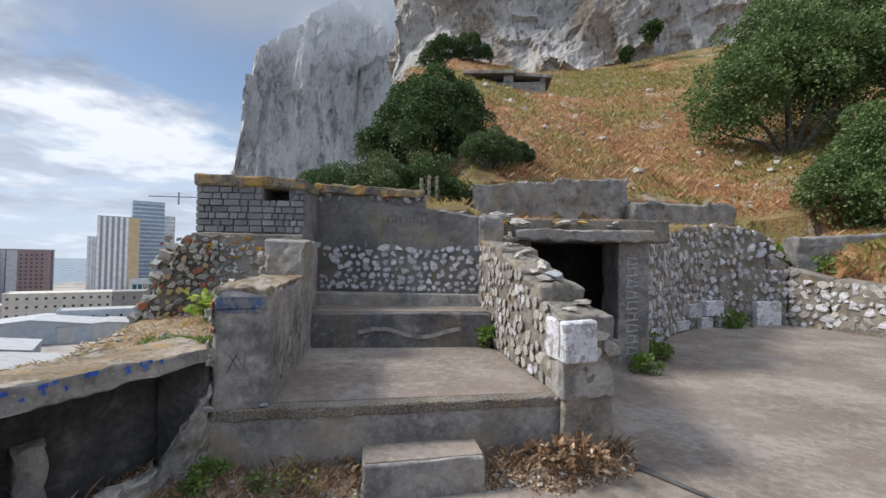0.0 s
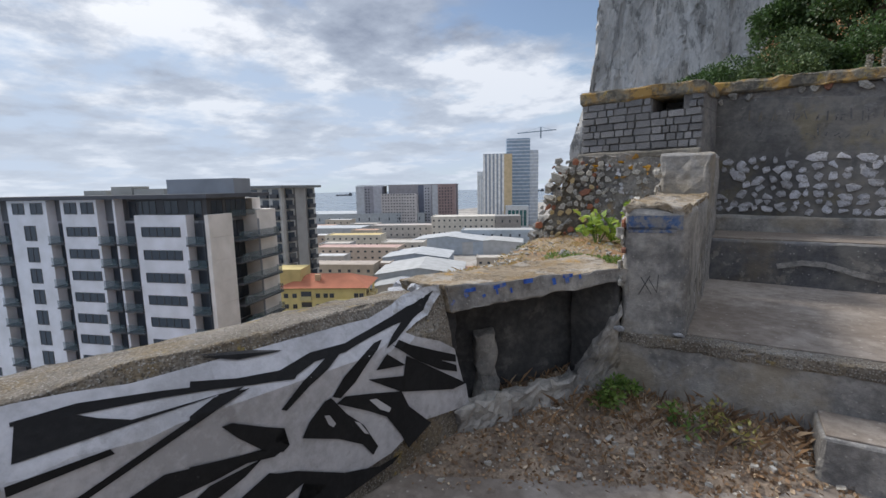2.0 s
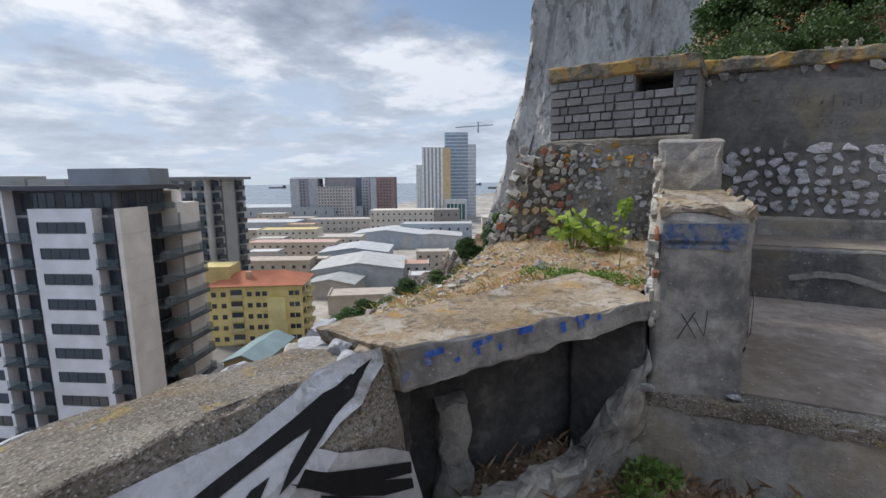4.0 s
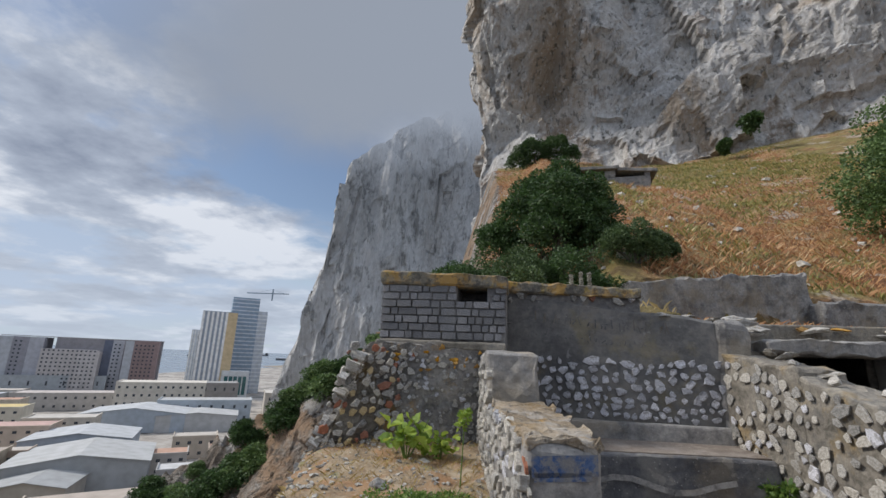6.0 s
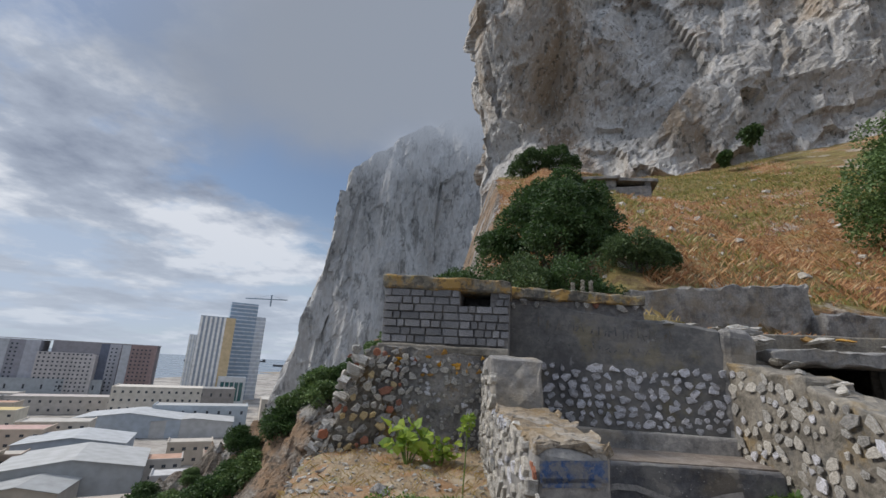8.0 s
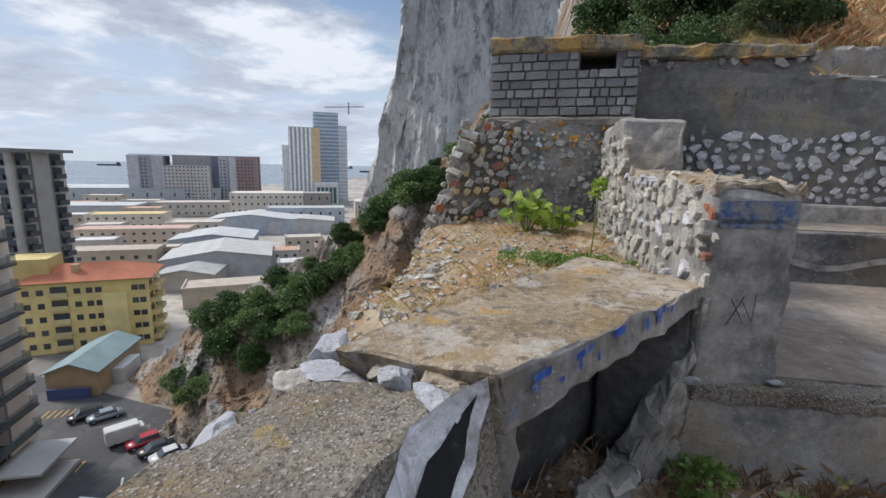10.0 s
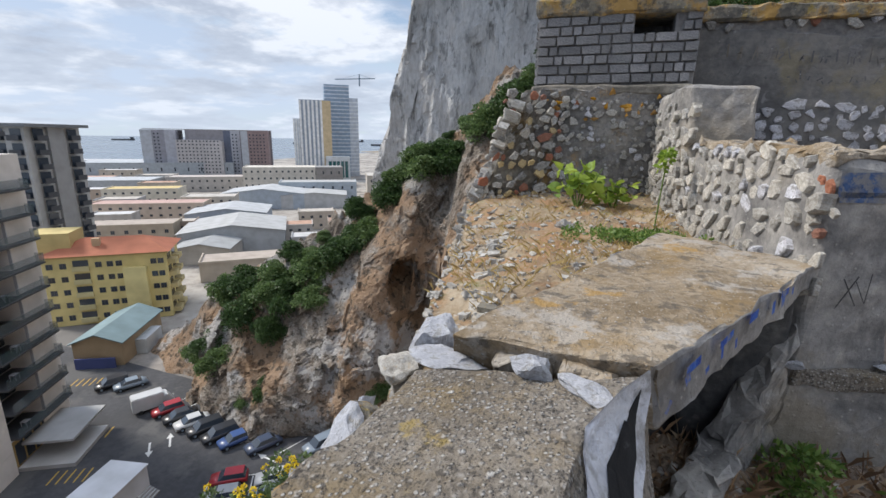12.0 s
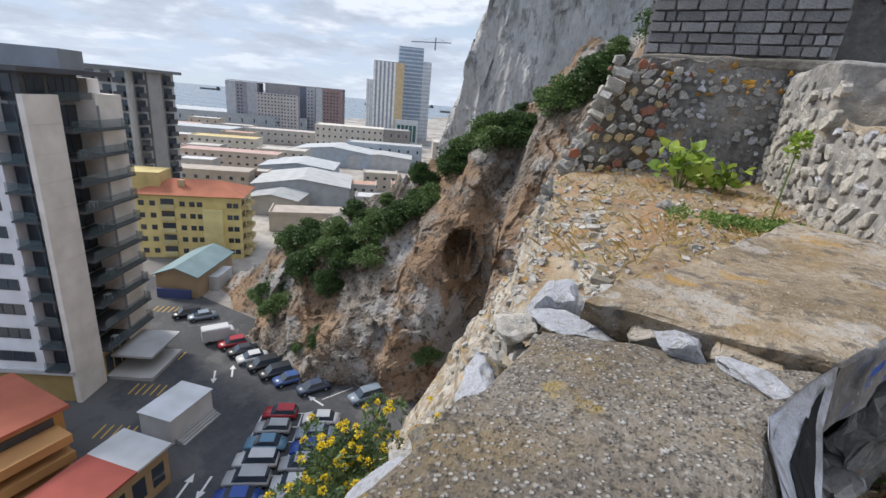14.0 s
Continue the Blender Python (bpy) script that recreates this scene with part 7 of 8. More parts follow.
paint_patch("black_letter", [(1.41, 0.85), (1.6, 0.82), (1.72, 0.79), (1.59, 0.8)], M_SHADE_MARK, LIFT + 0.0054, GRAF)
paint_patch("black_letter", [(0.93, 0.54), (0.95, 0.55), (0.96, 0.53), (0.96, 0.51), (0.94, 0.52)], M_BLACK, LIFT + 0.0056, GRAF)
paint_patch("black_letter", [(1.366, 0.78), (1.519, 0.748), (1.677, 0.731), (1.824, 0.756), (2.001, 0.75), (2.147, 0.774), (2.307, 0.803), (2.451, 0.834), (2.552, 0.884), (2.526, 0.843), (2.399, 0.775), (2.279, 0.764), (2.126, 0.743), (1.98, 0.719), (1.832, 0.722), (1.708, 0.694), (1.549, 0.717), (1.355, 0.752)], M_BLACK, LIFT + 0.0040, GRAF)
paint_patch("black_letter", [(2.564, 0.893), (2.485, 0.8), (2.341, 0.739), (2.253, 0.703), (2.188, 0.687), (2.243, 0.724), (2.369, 0.786), (2.482, 0.842)], M_BLACK, LIFT + 0.0043, GRAF)
paint_patch("black_letter", [(2.272, 0.705), (2.333, 0.667), (2.493, 0.593), (2.657, 0.521), (2.66, 0.478), (2.448, 0.559), (2.312, 0.635), (2.232, 0.681)], M_BLACK, LIFT + 0.0046, GRAF)
paint_patch("black_letter", [(2.221, 0.695), (2.409, 0.593), (2.66, 0.46), (2.668, 0.419), (2.531, 0.475), (2.367, 0.576)], M_BLACK, LIFT + 0.0049, GRAF)
paint_patch("black_letter", [(2.137, 0.72), (2.187, 0.725), (2.089, 0.661), (2.004, 0.584), (1.921, 0.536), (1.878, 0.557), (1.944, 0.626), (2.036, 0.682)], M_BLACK, LIFT + 0.0052, GRAF)
paint_patch("black_letter", [(1.913, 0.735), (1.958, 0.724), (1.782, 0.646), (1.671, 0.578), (1.649, 0.591), (1.752, 0.675)], M_BLACK, LIFT + 0.0055, GRAF)
paint_patch("black_letter", [(2.185, 0.661), (2.297, 0.571), (2.118, 0.6)], M_BLACK, LIFT + 0.0058, GRAF)
paint_patch("black_letter", [(2.069, 0.571), (2.404, 0.491), (2.303, 0.619), (2.739, 0.329), (2.626, 0.33), (2.263, 0.444)], M_BLACK, LIFT + 0.0061, GRAF)
paint_patch("black_letter", [(2.263, 0.447), (2.308, 0.352), (2.391, 0.248), (2.457, 0.202), (2.295, 0.133), (2.25, 0.224), (2.165, 0.352), (2.065, 0.42), (1.896, 0.52), (1.943, 0.537), (2.087, 0.498)], M_BLACK, LIFT + 0.0064, GRAF)
paint_patch("black_letter", [(1.839, 0.552), (1.872, 0.557), (1.943, 0.458), (2.034, 0.364), (2.107, 0.228), (2.077, 0.196), (2.021, 0.275), (1.898, 0.357), (1.727, 0.437), (1.764, 0.493)], M_BLACK, LIFT + 0.0067, GRAF)
paint_patch("black_letter", [(1.426, 0.616), (1.461, 0.616), (1.589, 0.545), (1.655, 0.513), (1.612, 0.476), (1.671, 0.435), (1.642, 0.417), (1.559, 0.467), (1.477, 0.551)], M_BLACK, LIFT + 0.0070, GRAF)
paint_patch("black_letter", [(1.312, 0.52), (1.513, 0.473), (1.658, 0.433), (1.607, 0.415), (1.467, 0.449), (1.383, 0.443), (1.306, 0.452)], M_BLACK, LIFT + 0.0073, GRAF)
paint_patch("black_letter", [(1.573, 0.358), (1.695, 0.311), (1.917, 0.189), (2.079, 0.124), (2.244, 0.127), (2.185, 0.099), (1.908, 0.071), (1.701, 0.068), (1.638, 0.105), (1.824, 0.181), (1.716, 0.245), (1.559, 0.203), (1.499, 0.187), (1.347, 0.276), (1.455, 0.315)], M_BLACK, LIFT + 0.0076, GRAF)
paint_patch("black_letter", [(1.332, 0.691), (1.421, 0.718), (1.547, 0.711), (1.417, 0.683), (1.326, 0.659)], M_BLACK, LIFT + 0.0079, GRAF)
paint_patch("black_letter", [(1.42, 0.841), (1.551, 0.819), (1.708, 0.79), (1.544, 0.802)], M_BLACK, LIFT + 0.0082, GRAF)
paint_patch("silver_glint", [(2.069, 0.474), (2.109, 0.466), (2.192, 0.388), (2.18, 0.371), (2.126, 0.406)], M_SILVER, LIFT + 0.010, GRAF)
paint_patch("silver_glint", [(1.832, 0.493), (1.857, 0.485), (1.886, 0.435), (1.873, 0.424), (1.851, 0.444)], M_SILVER, LIFT + 0.010, GRAF)
paint_patch("silver_glint", [(1.981, 0.406), (2.012, 0.385), (2.058, 0.31), (2.032, 0.327)], M_SILVER, LIFT + 0.010, GRAF)
paint_patch("white_ground", [(2.34, 0.735), (2.50, 0.776), (2.594, 0.871), (2.59, 0.915), (2.511, 0.90), (2.40, 0.858), (2.32, 0.80)], M_WHITEP, LIFT + 0.0012, GRAF, "white painted end face")
paint_patch("white_edge", [(2.338, 0.848), (2.511, 0.912), (2.59, 0.92), (2.594, 0.871), (2.5, 0.774), (2.339, 0.726), (2.312, 0.734), (2.476, 0.807), (2.552, 0.884), (2.453, 0.839), (2.308, 0.805)], M_WHITEP, LIFT + 0.002, GRAF, "bright white painted tip")


def flat_marks(name, label, origin, across, up, marks, mat, category="graffiti"):
    """Strokes (x0, z0, x1, z1, width) painted on a flat wall: origin, across and up span it."""
    o, a, u = Vector(origin), Vector(across).normalized(), Vector(up).normalized()
    t = thing(name, label, category, None, "", "structure")
    for x0, z0, x1, z1, w in marks:
        d = Vector((x1 - x0, z1 - z0)).normalized()
        s = Vector((-d.y, d.x)) * w / 2
        q = [(x0 + s.x, z0 + s.y), (x0 - s.x, z0 - s.y), (x1 - s.x, z1 - s.y), (x1 + s.x, z1 + s.y)]
        part("stroke", mesh_of("stroke", [o + a * x + u * z for x, z in q], [(0, 1, 2, 3)], mat), None, t)
    return t


FRONT_O, FRONT_A = (-0.225, 3.58, 0.52), (0.345, 0.125, 0)
flat_marks("painted_band", "faded blue paint band on the wall end", FRONT_O, FRONT_A, (0, 0.01, 1), ((0.04, 0.685, 0.34, 0.69, 0.085), (0.05, 0.645, 0.31, 0.645, 0.035)), M_BLUE)
flat_marks("scratched_cross", "black cross marks on the wall end", FRONT_O, FRONT_A, (0, 0.01, 1), ((0.13, 0.36, 0.19, 0.26, 0.005), (0.18, 0.37, 0.12, 0.25, 0.006), (0.175, 0.35, 0.22, 0.27, 0.004), (0.225, 0.38, 0.22, 0.27, 0.004)), M_SHADE_MARK)
flat_marks("painted_marks", "bright blue dabs on the slab edge", (-0.780, 2.600, 0.79), (0.605, 1.02, 0.02), (0, 0, 1), ((0.122, 0.081, 0.189, 0.089, 0.022), (0.126, 0.073, 0.141, 0.049, 0.022), (0.296, 0.085, 0.371, 0.097, 0.021), (0.313, 0.077, 0.321, 0.045, 0.012), (0.4, 0.073, 0.408, 0.045, 0.013), (0.479, 0.101, 0.538, 0.105, 0.026), (0.67, 0.105, 0.681, 0.065, 0.022), (0.731, 0.109, 0.798, 0.109, 0.022), (0.757, 0.101, 0.764, 0.065, 0.026), (0.844, 0.109, 0.851, 0.085, 0.015), (0.052, 0.029, 0.063, 0.021, 0.03), (0.235, 0.053, 0.242, 0.037, 0.019)), M_BRBLUE)
rnd = random.Random(3)
marks = []
for i in range(9):
    z = 0.15 + 0.155 * i
    marks += [(0.08, z, 0.26, z + 0.02, 0.016), (0.10, z + 0.1, 0.25, z + 0.1 + rnd.uniform(-0.03, 0.03), 0.014), (0.10 + 0.1 * (i % 2), z, 0.12 + 0.1 * (i % 2), z + 0.1, 0.016)]
flat_marks("chalk_marks", "white chalked letters down the pillar, unreadable", (3.74, 6.955, 0.1), (0.46, 0.04, 0), (0, 0, 1), marks, M_CHALK)
flat_marks("painted_scrawl", "pale scrawl on the dark bench front", (-0.20, 5.605, 0.53), (2.14, 0.2, 0), (0, 0.03, 1), [(0.55 + 0.16 * i, 0.17 + 0.05 * math.sin(i * 1.1), 0.72 + 0.16 * i, 0.17 + 0.05 * math.sin((i + 1) * 1.1), 0.045) for i in range(7)], M_CONC)
marks = []
for i in range(26):
    x, z = 0.55 + 0.055 * i + rnd.uniform(-0.02, 0.02), 2.03 - 0.004 * i + rnd.uniform(-0.02, 0.02)
    marks += [(x, z, x + rnd.uniform(-0.03, 0.03), z + rnd.uniform(0.03, 0.12), rnd.uniform(0.008, 0.016)), (x, z - 0.14, x + rnd.uniform(-0.03, 0.04), z - 0.14 + rnd.uniform(-0.03, 0.07), rnd.uniform(0.006, 0.012))]
    if i % 3 == 1:
        marks += [(x, z + 0.05, x + 0.03, z + 0.05, 0.012)]
flat_marks("painted_scrawl", "faint dark lettering on grey plaster, unreadable", (-0.60, 6.468, 0), (1, 0, 0), (0, 0, 1), marks, M_DARKC)
# scrawls on the inner side of the stair wall
marks, pale = [], []
for i in range(9):
    x, z = 0.12 + 0.12 * i + rnd.uniform(-0.03, 0.03), 0.28 + rnd.uniform(-0.12, 0.16)
    for q in range(5):
        a, b = 1.25 * q, 1.25 * (q + 1)
        (marks if (i + q) % 3 else pale).append((x + 0.05 * math.cos(a), z + 0.11 * math.sin(a), x + 0.05 * math.cos(b), z + 0.11 * math.sin(b), 0.014))
flat_marks("painted_scrawl", "black looping scrawl on the stair wall's inner side", (0.152, 3.735, 0.52), (-0.19, 1.25, 0), (0, 0, 1), marks, M_BLACK)
flat_marks("painted_scrawl", "white looping scrawl on the stair wall's inner side", (0.154, 3.735, 0.52), (-0.19, 1.25, 0), (0, 0, 1), pale, M_CHALK)

# ---- stones, bricks ----
KINDS = {k: [face_stone("stone", 100 * i + j, m) for j in range(9)] for i, (k, m) in enumerate((("white", M_WHITE), ("lime", M_LIME), ("grey", M_GREYST), ("red", M_REDB), ("ochre", M_YELB)))}


def stones_on(parent, o, a, u, w, h, row, mix, keep, seed, proud=0.03, inside=None, stretch=1.6):
    """Stones laid in uneven rows on a wall face from corner o, along a (width w) and u (height h). mix: kinds to choose from."""
    rr = random.Random(seed)
    o, a, u = Vector(o), Vector(a).normalized(), Vector(u).normalized()
    n = a.cross(u).normalized()
    z = 0.0
    while z < h - row * 0.3:
        rh = row * rr.uniform(0.75, 1.3)
        x = rr.uniform(-0.3, 0.3) * row
        while x < w - 0.2 * row:
            sw = rh * rr.uniform(0.7, stretch)
            cx, cz = x + sw / 2, z + rh / 2 + rr.uniform(-0.34, 0.34) * rh
            x += sw * rr.uniform(1.0, 1.2)
            if rr.random() > keep or (inside and not inside(cx, cz)):
                continue
            s = rr.uniform(0.70, 1.12)
            rot = Matrix((a, u, n)).transposed().to_4x4()
            m = Matrix.Translation(o + a * cx + u * cz + n * rr.uniform(-0.006, 0.006)) @ rot @ pose(0, 0, 0, rr.uniform(-8, 8), rr.uniform(-8, 8), rr.uniform(-50, 50)) @ Matrix.Diagonal((sw * s, rh * s, proud / 0.25 * rr.uniform(0.7, 1.4), 1))
            part("stone", rr.choice(KINDS[rr.choice(mix)]), None, parent, "", m)
        z += rh


# back wall: whitewashed stones in a band, a course under the coping
stones_on(BACKWALL, (-0.46, 6.492, 1.10), (1, 0, 0), (0, 0, 1), 2.16, 0.55, 0.088, ("white",), 1.0, 1, 0.009, lambda x, z: not (x < 0.32 and z > 0.22 and x * 0.8 + z < 0.62), 1.9)
stones_on(BACKWALL, (-0.38, 6.492, 2.245), (1, 0, 0), (0, 0, 1), 1.38, 0.09, 0.07, ("white", "grey", "lime", "grey", "red"), 0.75, 2, 0.02)
# outer side of the stair wall, seen from the parapet
d = Vector((-0.44 + 0.215, 4.90 - 3.605, 0)).normalized()
stones_on(STAIRWALL, (-0.447, 4.92, 0.78), -d, (0, 0, 1), 1.26, 0.50, 0.078, ("lime", "lime", "white", "lime", "grey", "lime"), 1.0, 3, 0.022, None, 1.9)
stones_on(STAIRWALL, (-0.228, 3.70, 0.80), -d, (0, 0, 1), 0.13, 0.42, 0.055, ("red", "lime", "lime"), 0.9, 33, 0.010)
stones_on(STAIRWALL, (-0.60, 5.93, 0.82), (0.15, -1.0, 0), (0, 0, 1), 1.0, 0.84, 0.075, ("lime", "lime", "grey"), 1.0, 4, 0.020, lambda x, z: z < 0.75)
# right wall of the steps, inner face and end
stones_on(RIGHTWALL, (1.735, 6.45, 0.56), (0.155, -1.0, 0), (0, 0, 1), 2.44, 1.15, 0.090, ("white", "lime", "lime", "grey", "lime"), 0.82, 5, 0.006, lambda x, z: z < lerp_table(x, (0, 1.0, 1.6, 2.0, 2.5), (1.15, 1.0, 0.82, 0.66, 0.52)) and not (1.9 < x and z < 0.5 and x - 1.9 > 0.45), 1.7)
stones_on(RIGHTWALL, (2.12, 3.92, 0.82), (0.44, 0.16, 0), (0, 0, 1), 0.42, 0.26, 0.11, ("grey", "lime"), 0.7, 6, 0.02)
# flint corner and low wall
stones_on(LOWWALL, (-2.12, 5.46, 0.55), (0.62, 0.27, 0), (0.30, 0.12, 1), 0.62, 1.22, 0.075, ("lime", "grey", "grey", "grey", "lime", "red", "ochre"), 1.0, 7, 0.016, lambda x, z: True)
stones_on(LOWWALL, (-2.2, 6.5, 0.5), (0.03, -1, 0), (0.42, 0, 1), 0.95, 1.2, 0.10, ("lime", "grey"), 0.95, 8, 0.06)
stones_on(LOWWALL, (-1.55, 5.79, 0.80), (1, 0.094, 0), (0, 0, 1), 1.02, 0.86, 0.046, ("grey", "white", "lime", "grey"), 0.55, 9, 0.008)
# grey bricks
bm = bmesh.new()
box(bm, -0.5, 0.5, -0.5, 0.5, -0.5, 0.5)
for v in bm.verts:
    v.co *= 0.98
bmesh.ops.bevel(bm, geom=bm.edges[:], offset=0.06, segments=1, affect="EDGES")
BR = [finish(bm, "brick", M_BLOCK)]
for k in range(4):
    me = BR[0].copy()
    rr = random.Random(k)
    for v in me.vertices:
        v.co += Vector((rr.uniform(-0.035, 0.035), rr.uniform(-0.05, 0.05), rr.uniform(-0.05, 0.05)))
    BR.append(me)
rnd = random.Random(21)
for c in range(7):
    z = 1.795 + 0.076 * c
    for side in (0, 1):
        x = 0.0 if side == 0 else 0.05
        end = 1.25 if side == 0 else 1.0
        while x < end - 0.05:
            w = rnd.choice((0.075, 0.10, 0.15, 0.16, 0.19))
            w = min(w, end - x)
            if c >= 5 and side == 0 and 0.74 < x + w / 2 < 1.08:
                x += w
                continue
            if w > 0.04:
                if side == 0:
                    m = pose(-1.605 + x + w / 2, 5.925 + 0.02 * x + rnd.uniform(-0.006, 0.006), z + 0.036, rnd.uniform(-1, 1), rnd.uniform(-1.2, 1.2), 1.1)
                    sx, sy = w - 0.012, 0.05
                else:
                    m = pose(-1.605 + rnd.uniform(-0.006, 0.006), 5.93 + x + w / 2, z + 0.036, 0, 0, 90)
                    sx, sy = w - 0.012, 0.05
                part("brick", rnd.choice(BR), None, BRICKWALL, "", m @ Matrix.Diagonal((sx, sy, 0.064, 1)))
            x += w
# curved wall: pale stones, squared blocks at the foot
for i, ((a, b), (za, zb)) in enumerate(zip(zip(CURVE[:10], CURVE[1:10]), zip(CURVE_TOP, CURVE_TOP[1:]))):
    w = math.dist(a, b)
    hi = max(za, zb)
    stones_on(CURVEWALL, (*a, 0.12), (b[0] - a[0], b[1] - a[1], 0), (0, 0, 1), w, hi - 0.12, 0.165, ("white", "white", "lime", "grey"), 0.95, 60 + i, 0.035, lambda x, z, w=w, za=za, zb=zb: z < za + (zb - za) * x / w - 0.14)
bm = bmesh.new()
box(bm, -0.5, 0.5, -0.5, 0.5, -0.5, 0.5)
bmesh.ops.bevel(bm, geom=bm.edges[:], offset=0.05, segments=1, affect="EDGES")
SQ = finish(bm, "squared_stone", M_WHITE)
for x, y, z, w, h, a in ((6.75, 10.55, 0.50, 0.6, 0.3, 36), (7.45, 11.0, 0.52, 0.6, 0.34, 25), (7.2, 10.88, 0.20, 0.5, 0.26, 34), (7.85, 11.16, 0.22, 0.6, 0.28, 22), (9.0, 11.40, 0.36, 0.62, 0.6, 5), (6.3, 10.2, 0.22, 0.5, 0.2, 40)):
    part("squared_stone", SQ, None, CURVEWALL, "", pose(x, y, z, 0, 0, a) @ Matrix.Diagonal((w, 0.2, h, 1)))
# painted corner stone and broken top stones of the right wall
ROCKS = {k: [rock_mesh("rock", 7 * i + j, m) for j in range(5)] for i, (k, m) in enumerate((("white", M_WHITEP), ("lime", M_LIME), ("grey", M_GREYST), ("orange", M_LICHEN)))}
part("corner_stone", SQ, None, RIGHTWALL, "square whitewashed corner stone", pose(2.215, 4.05, 0.95, 2, -2, 14) @ Matrix.Diagonal((0.27, 0.28, 0.30, 1)))
rnd = random.Random(31)
for y, z in ((4.12, 1.15), (4.3, 1.2), (4.55, 1.38), (4.62, 1.40), (4.8, 1.42), (5.0, 1.47), (5.15, 1.5), (5.35, 1.57), (5.5, 1.62), (5.7, 1.70), (5.95, 1.76), (6.2, 1.8)):
    x = 2.14 - 0.155 * (y - 3.95) + rnd.uniform(0.1, 0.32)
    part("stone", rnd.choice(ROCKS[rnd.choice(("lime", "grey", "lime"))]), None, RIGHTWALL, "", pose(x, y + 0.05, z, rnd.uniform(-15, 15), rnd.uniform(-15, 15), rnd.uniform(0, 360)) @ Matrix.Diagonal((rnd.uniform(0.14, 0.28), rnd.uniform(0.12, 0.2), rnd.uniform(0.1, 0.18), 1)))
part("stone", ROCKS["white"][1], None, RIGHTWALL, "whitewashed top stone", pose(2.20, 4.62, 1.40, 5, 8, 30) @ Matrix.Diagonal((0.30, 0.24, 0.22, 1)))
# capping stones along the terrace above back wall and bunker
for i in range(60):
    x = rnd.uniform(1.2, 5.4)
    y = 6.75 + rnd.uniform(-0.15, 0.25) if x < 2.2 else lerp_table(x, (2.2, 4.2, 5.4), (7.15, 7.4, 9.5)) + rnd.uniform(-0.1, 0.3)
    z = 2.12 if x < 2.2 else lerp_table(x, (2.2, 4.2, 5.4), (2.02, 2.08, 2.22))
    part("stone", rnd.choice(ROCKS[rnd.choice(("lime", "grey"))]), None, BUNKER, "", pose(x, y, z + rnd.uniform(-0.03, 0.05), rnd.uniform(-12, 12), rnd.uniform(-12, 12), rnd.uniform(0, 360)) @ Matrix.Diagonal((rnd.uniform(0.15, 0.4), rnd.uniform(0.12, 0.3), rnd.uniform(0.08, 0.2), 1)))

ORANGE = [rock_mesh("rock", 90 + j, M_ORANGE) for j in range(3)]
for i in range(22):
    x = rnd.uniform(1.9, 4.6)
    part("stone", rnd.choice(ORANGE), None, BUNKER, "orange lichen-covered stone", pose(x, lerp_table(x, (1.9, 2.2, 4.2, 5.4), (6.9, 7.25, 7.5, 9.6)) + rnd.uniform(-0.08, 0.3), lerp_table(x, (1.9, 2.2, 4.2, 5.4), (2.10, 2.08, 2.14, 2.26)), rnd.uniform(-12, 12), rnd.uniform(-12, 12), rnd.uniform(0, 360)) @ Matrix.Diagonal((rnd.uniform(0.15, 0.35), rnd.uniform(0.12, 0.25), rnd.uniform(0.08, 0.16), 1)))


for i in range(16):
    x = rnd.uniform(-1.5, -0.55)
    part("lichen_crust", rnd.choice(ORANGE), None, LOWWALL, "orange lichen crust", pose(x, 5.785 + 0.094 * (x + 1.55), rnd.uniform(1.50, 1.74), 90, 0, rnd.uniform(0, 360)) @ Matrix.Diagonal((rnd.uniform(0.05, 0.16), rnd.uniform(0.03, 0.07), 0.03, 1)))


def loose(kind, x, y, z, sx, sy, sz, turn, label, j=0):
    t = part("stone", ROCKS[kind][j % 5], None, None, "", pose(x, y, z, 0, 0, turn) @ Matrix.Diagonal((sx, sy, sz, 1)))
    return tagged(t, label, "stone", "loose stones")


loose("white", -1.32, 2.80, 0.81, 0.17, 0.16, 0.32, 20, "white-painted boulder at the parapet's broken end", 0)
loose("white", -1.03, 2.63, 0.865, 0.16, 0.10, 0.14, -12, "white-painted stone wedged under the slab", 1)
loose("white", -0.89, 2.55, 0.868, 0.19, 0.14, 0.09, -20, "white-painted stone at the slab's corner", 2)
loose("white", -1.23, 2.70, 0.80, 0.26, 0.13, 0.07, -5, "flat white-painted stone beside the broken slab", 3)
loose("white", -1.335, 2.36, 0.765, 0.13, 0.30, 0.14, 12, "white-painted edge stone on the parapet", 4)
loose("white", -1.35, 2.10, 0.765, 0.14, 0.28, 0.16, 5, "white-painted edge stone on the parapet", 0)
loose("white", -1.38, 1.82, 0.755, 0.14, 0.24, 0.16, -8, "white-painted edge stone on the parapet", 3)
loose("white", -1.44, 2.62, 0.66, 0.07, 0.14, 0.22, 5, "white-painted stone in the bank", 1)
loose("orange", -1.36, 2.50, 0.74, 0.12, 0.16, 0.12, 40, "lichen-stained stone on the parapet's outer edge", 2)
loose("lime", -1.40, 2.72, 0.74, 0.14, 0.14, 0.18, 70, "pale stone at the parapet's broken end", 1)
loose("orange", -1.38, 2.26, 0.72, 0.10, 0.14, 0.10, 10, "lichen-stained stone on the parapet's outer edge", 4)
loose("grey", -0.93, 2.72, 0.80, 0.10, 0.10, 0.08, 25, "yellow lichen-stained stone under the slab's corner", 4)
loose("white", 0.10, 3.70, 0.545, 0.10, 0.05, 0.06, 20, "lump of white paint at the wall's foot", 1)
loose("white", -0.20, 3.585, 0.55, 0.09, 0.04, 0.07, 20, "lump of white paint at the wall's foot", 2)
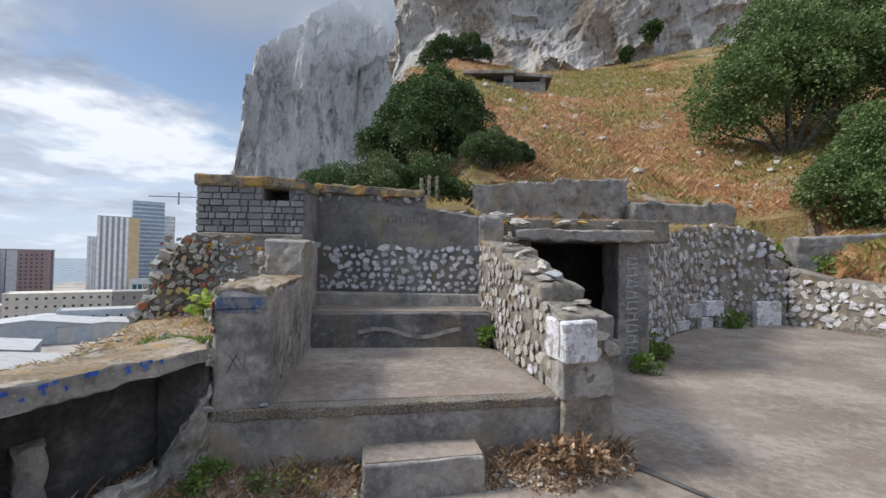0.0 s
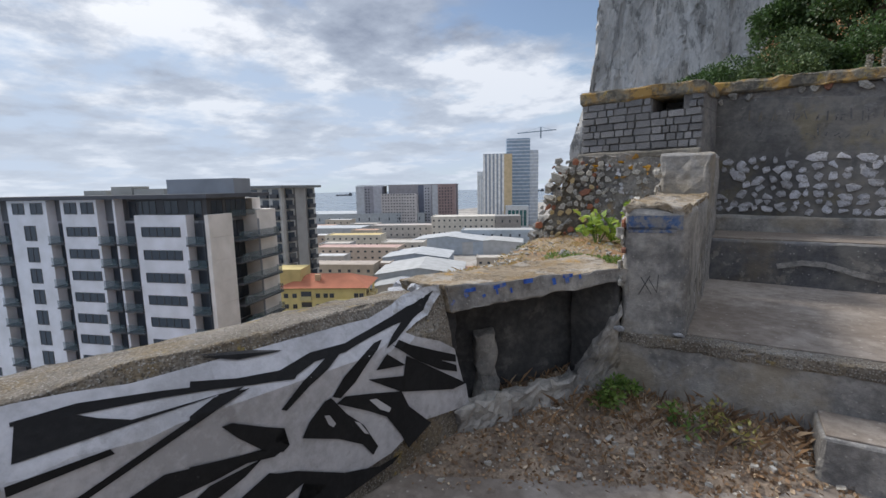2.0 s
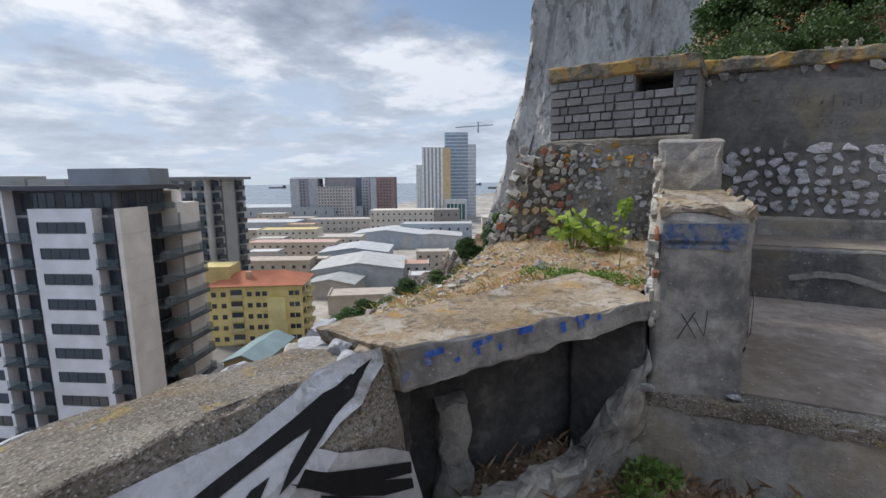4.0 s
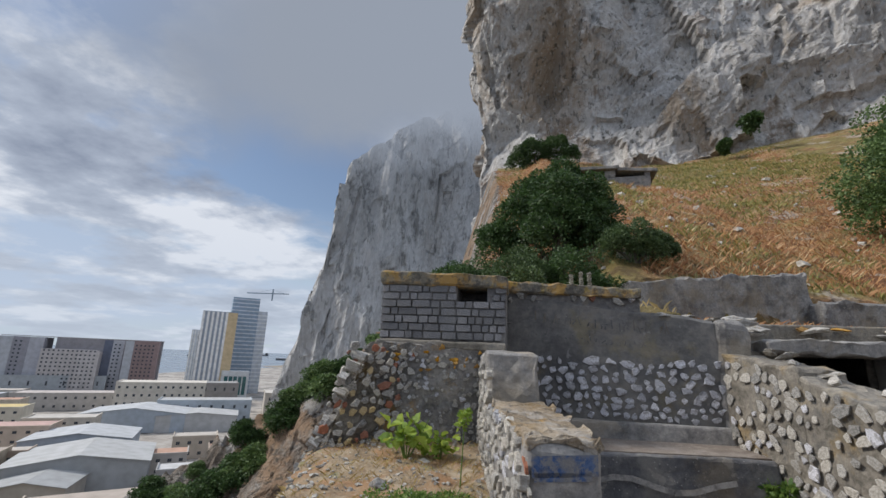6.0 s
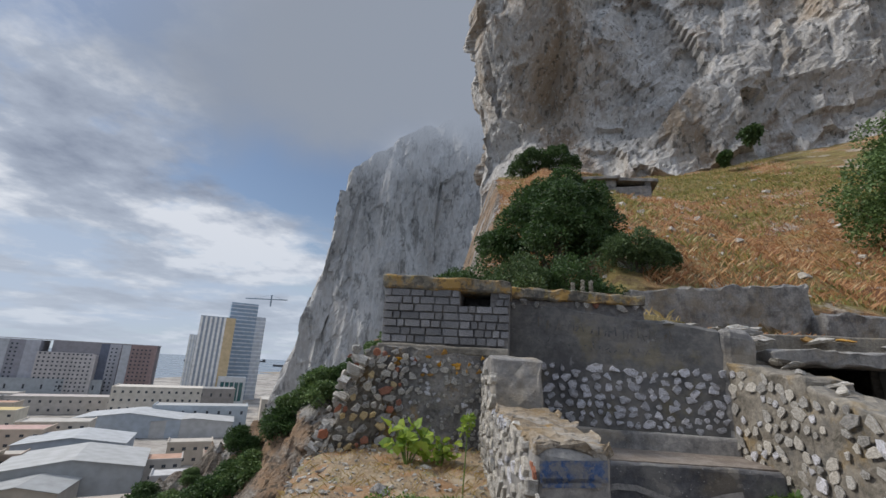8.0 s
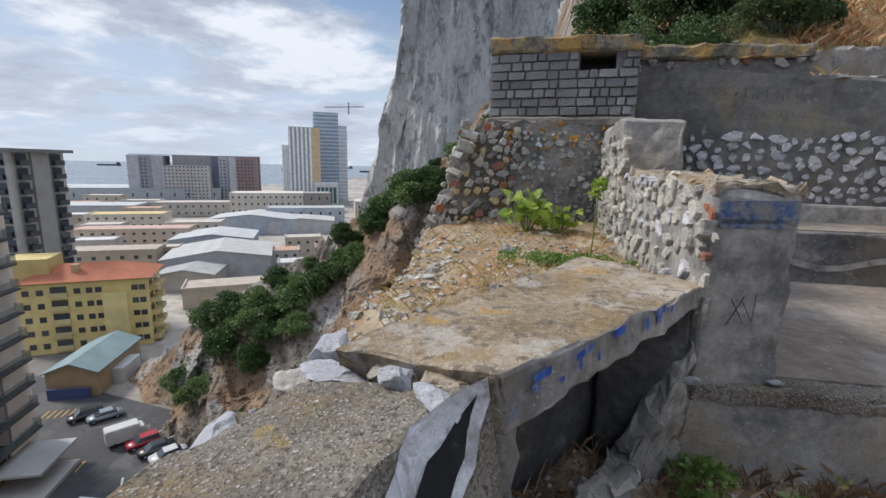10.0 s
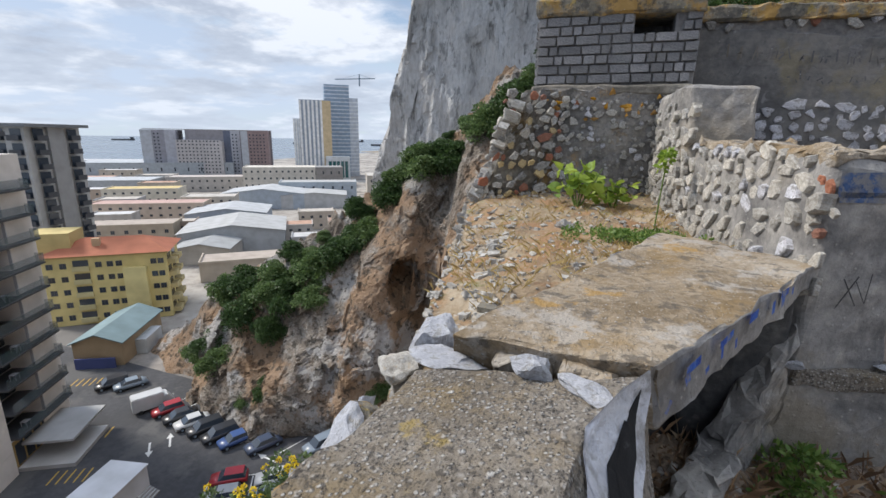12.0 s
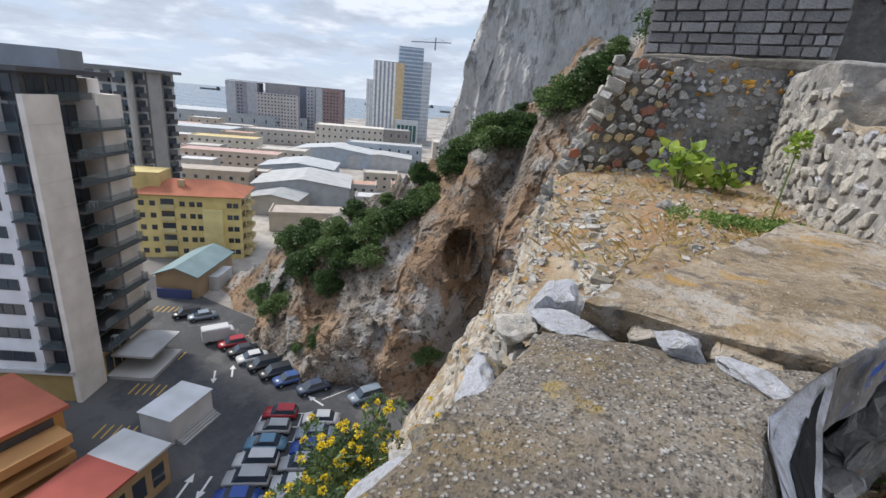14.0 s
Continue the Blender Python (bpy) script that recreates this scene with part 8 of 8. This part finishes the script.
loose("grey", -1.15, 4.66, 0.80, 0.18, 0.13, 0.16, 30, "grey stone lying on the earth ledge", 2)
loose("lime", -0.96, 5.22, 0.84, 0.16, 0.12, 0.12, 10, "pale stone beside the fig plant", 3)
for i in range(70):
    u, v = rnd.random(), 0.05 + 0.9 * rnd.random()
    p = ledge_f(u * u, v)
    k = rnd.uniform(0.02, 0.07)
    loose("lime", p[0], p[1], p[2] + 0.2 * k, k * 1.5, k, k, rnd.uniform(0, 360), "small pale stone on the earth ledge", i)
for i in range(140):
    u, v = rnd.uniform(0.52, 0.98), rnd.random() ** 1.5 * 0.42
    p = rubble_f(u, v)
    k = 0.03 + 0.09 * rnd.random() ** 1.8
    loose(("lime", "grey", "orange", "lime", "grey")[i % 5], p[0] + 0.02, p[1], p[2], k * 1.4, k, k, rnd.uniform(0, 360), "broken pale stone on the rubble bank", i)


def strewn(name, label, category, places, mat):
    """Many small broken stones as one mesh: places are (x, y, z, size)."""
    verts, faces = [], []
    shape = [v.co.copy() for v in SQ.vertices]
    polys = [tuple(p.vertices) for p in SQ.polygons]
    for i, (x, y, z, k) in enumerate(places):
        m = pose(x, y, z, rnd.uniform(-25, 25), rnd.uniform(-25, 25), rnd.uniform(0, 360)) @ Matrix.Diagonal((k * 1.5, k, k * 0.9, 1))
        n = len(verts)
        verts += [m @ (v + 0.28 * noise.noise_vector(v * 3 + Vector((i, 0, 0)))) for v in shape]
        faces += [tuple(n + q for q in p) for p in polys]
    return tagged(new(name, mesh_of(name, verts, faces, mat)), label, category, "", "stuff")


rim = []
for i in range(3600):
    p = rubble_f(rnd.uniform(0.46, 0.98), rnd.random() ** 1.3 * 0.50)
    rim.append((p[0] + 0.008, p[1], p[2] + 0.004, 0.008 + 0.045 * rnd.random() ** 3))
strewn("rubble", "small broken stones strewn along the ledge's rim", "rubble", rim[:2600], M_LIME)
strewn("rubble", "grey broken stones strewn down the bank", "rubble", rim[2600:3300], M_GREYST)
strewn("rubble", "lichen-stained stones strewn down the bank", "rubble", rim[3300:], M_LICHEN)
strewn("gravel", "small pale stones and crumbs on the earth ledge", "gravel", [(*p[:2], p[2] + 0.003, 0.006 + 0.018 * rnd.random() ** 3) for p in (ledge_f(rnd.random() ** 1.4, rnd.random()) for _ in range(900))], M_LIME)
strewn("gravel", "small stones and crumbs in the litter bank", "gravel", [(*p[:2], p[2] + 0.004, 0.006 + 0.022 * rnd.random() ** 4) for p in (bank2(rnd.random(), rnd.random()) for _ in range(700))], M_LIME)
rnd = random.Random(44)
strewn("hillside_stones", "pale stones scattered in the dry grass", "stones", [(x, y, land(x, y) + 0.02, 0.05 + 0.22 * rnd.random() ** 3) for x, y in ((rnd.uniform(1.5, 20), 12 + 26 * rnd.random() ** 1.4) for _ in range(300)) if y > hill_wall_line(x) + 0.8], M_LIME)
# pillbox on the slope
PX, PY = 2.7, 27.6
PB = thing("pillbox", "small ruined concrete pillbox with a dark firing slit", "bunker", pose(PX, PY, land(PX, PY) - 1.75, 0, 0, -4))
for x0, x1, z0, z1 in ((0, 4.6, 0, 1.5), (0, 0.3, 1.5, 1.95), (2.1, 2.7, 1.5, 1.95), (4.3, 4.6, 1.5, 1.95)):
    block("wall", prism4((x0, 0), (x1, 0), (x1, 0.4), (x0, 0.4), z0, z1), M_CONC, PB, r=0.03, seg=0.3, amp=0.02)
# dark block behind the slit, interior shade put into its colour
block("interior", prism4((0.2, 0.9), (4.4, 0.9), (4.4, 1.2), (0.2, 1.2), 0, 2.0), M_VOID, PB, r=0.02, seg=0.6, amp=0.01)
block("roof", prism4((-0.3, -0.25), (2.9, -0.25), (2.9, 2), (-0.3, 2), 1.95, 2.15), M_CONC, PB, r=0.03, seg=0.3, amp=0.03)
block("roof", prism4((2.8, -0.15), (5.0, -0.1), (5.0, 2), (2.8, 2), (1.85, 1.7, 1.7, 1.85), (2.05, 1.9, 1.9, 2.05)), M_CONC, PB, "sunken broken roof slab", r=0.03, seg=0.3, amp=0.03)
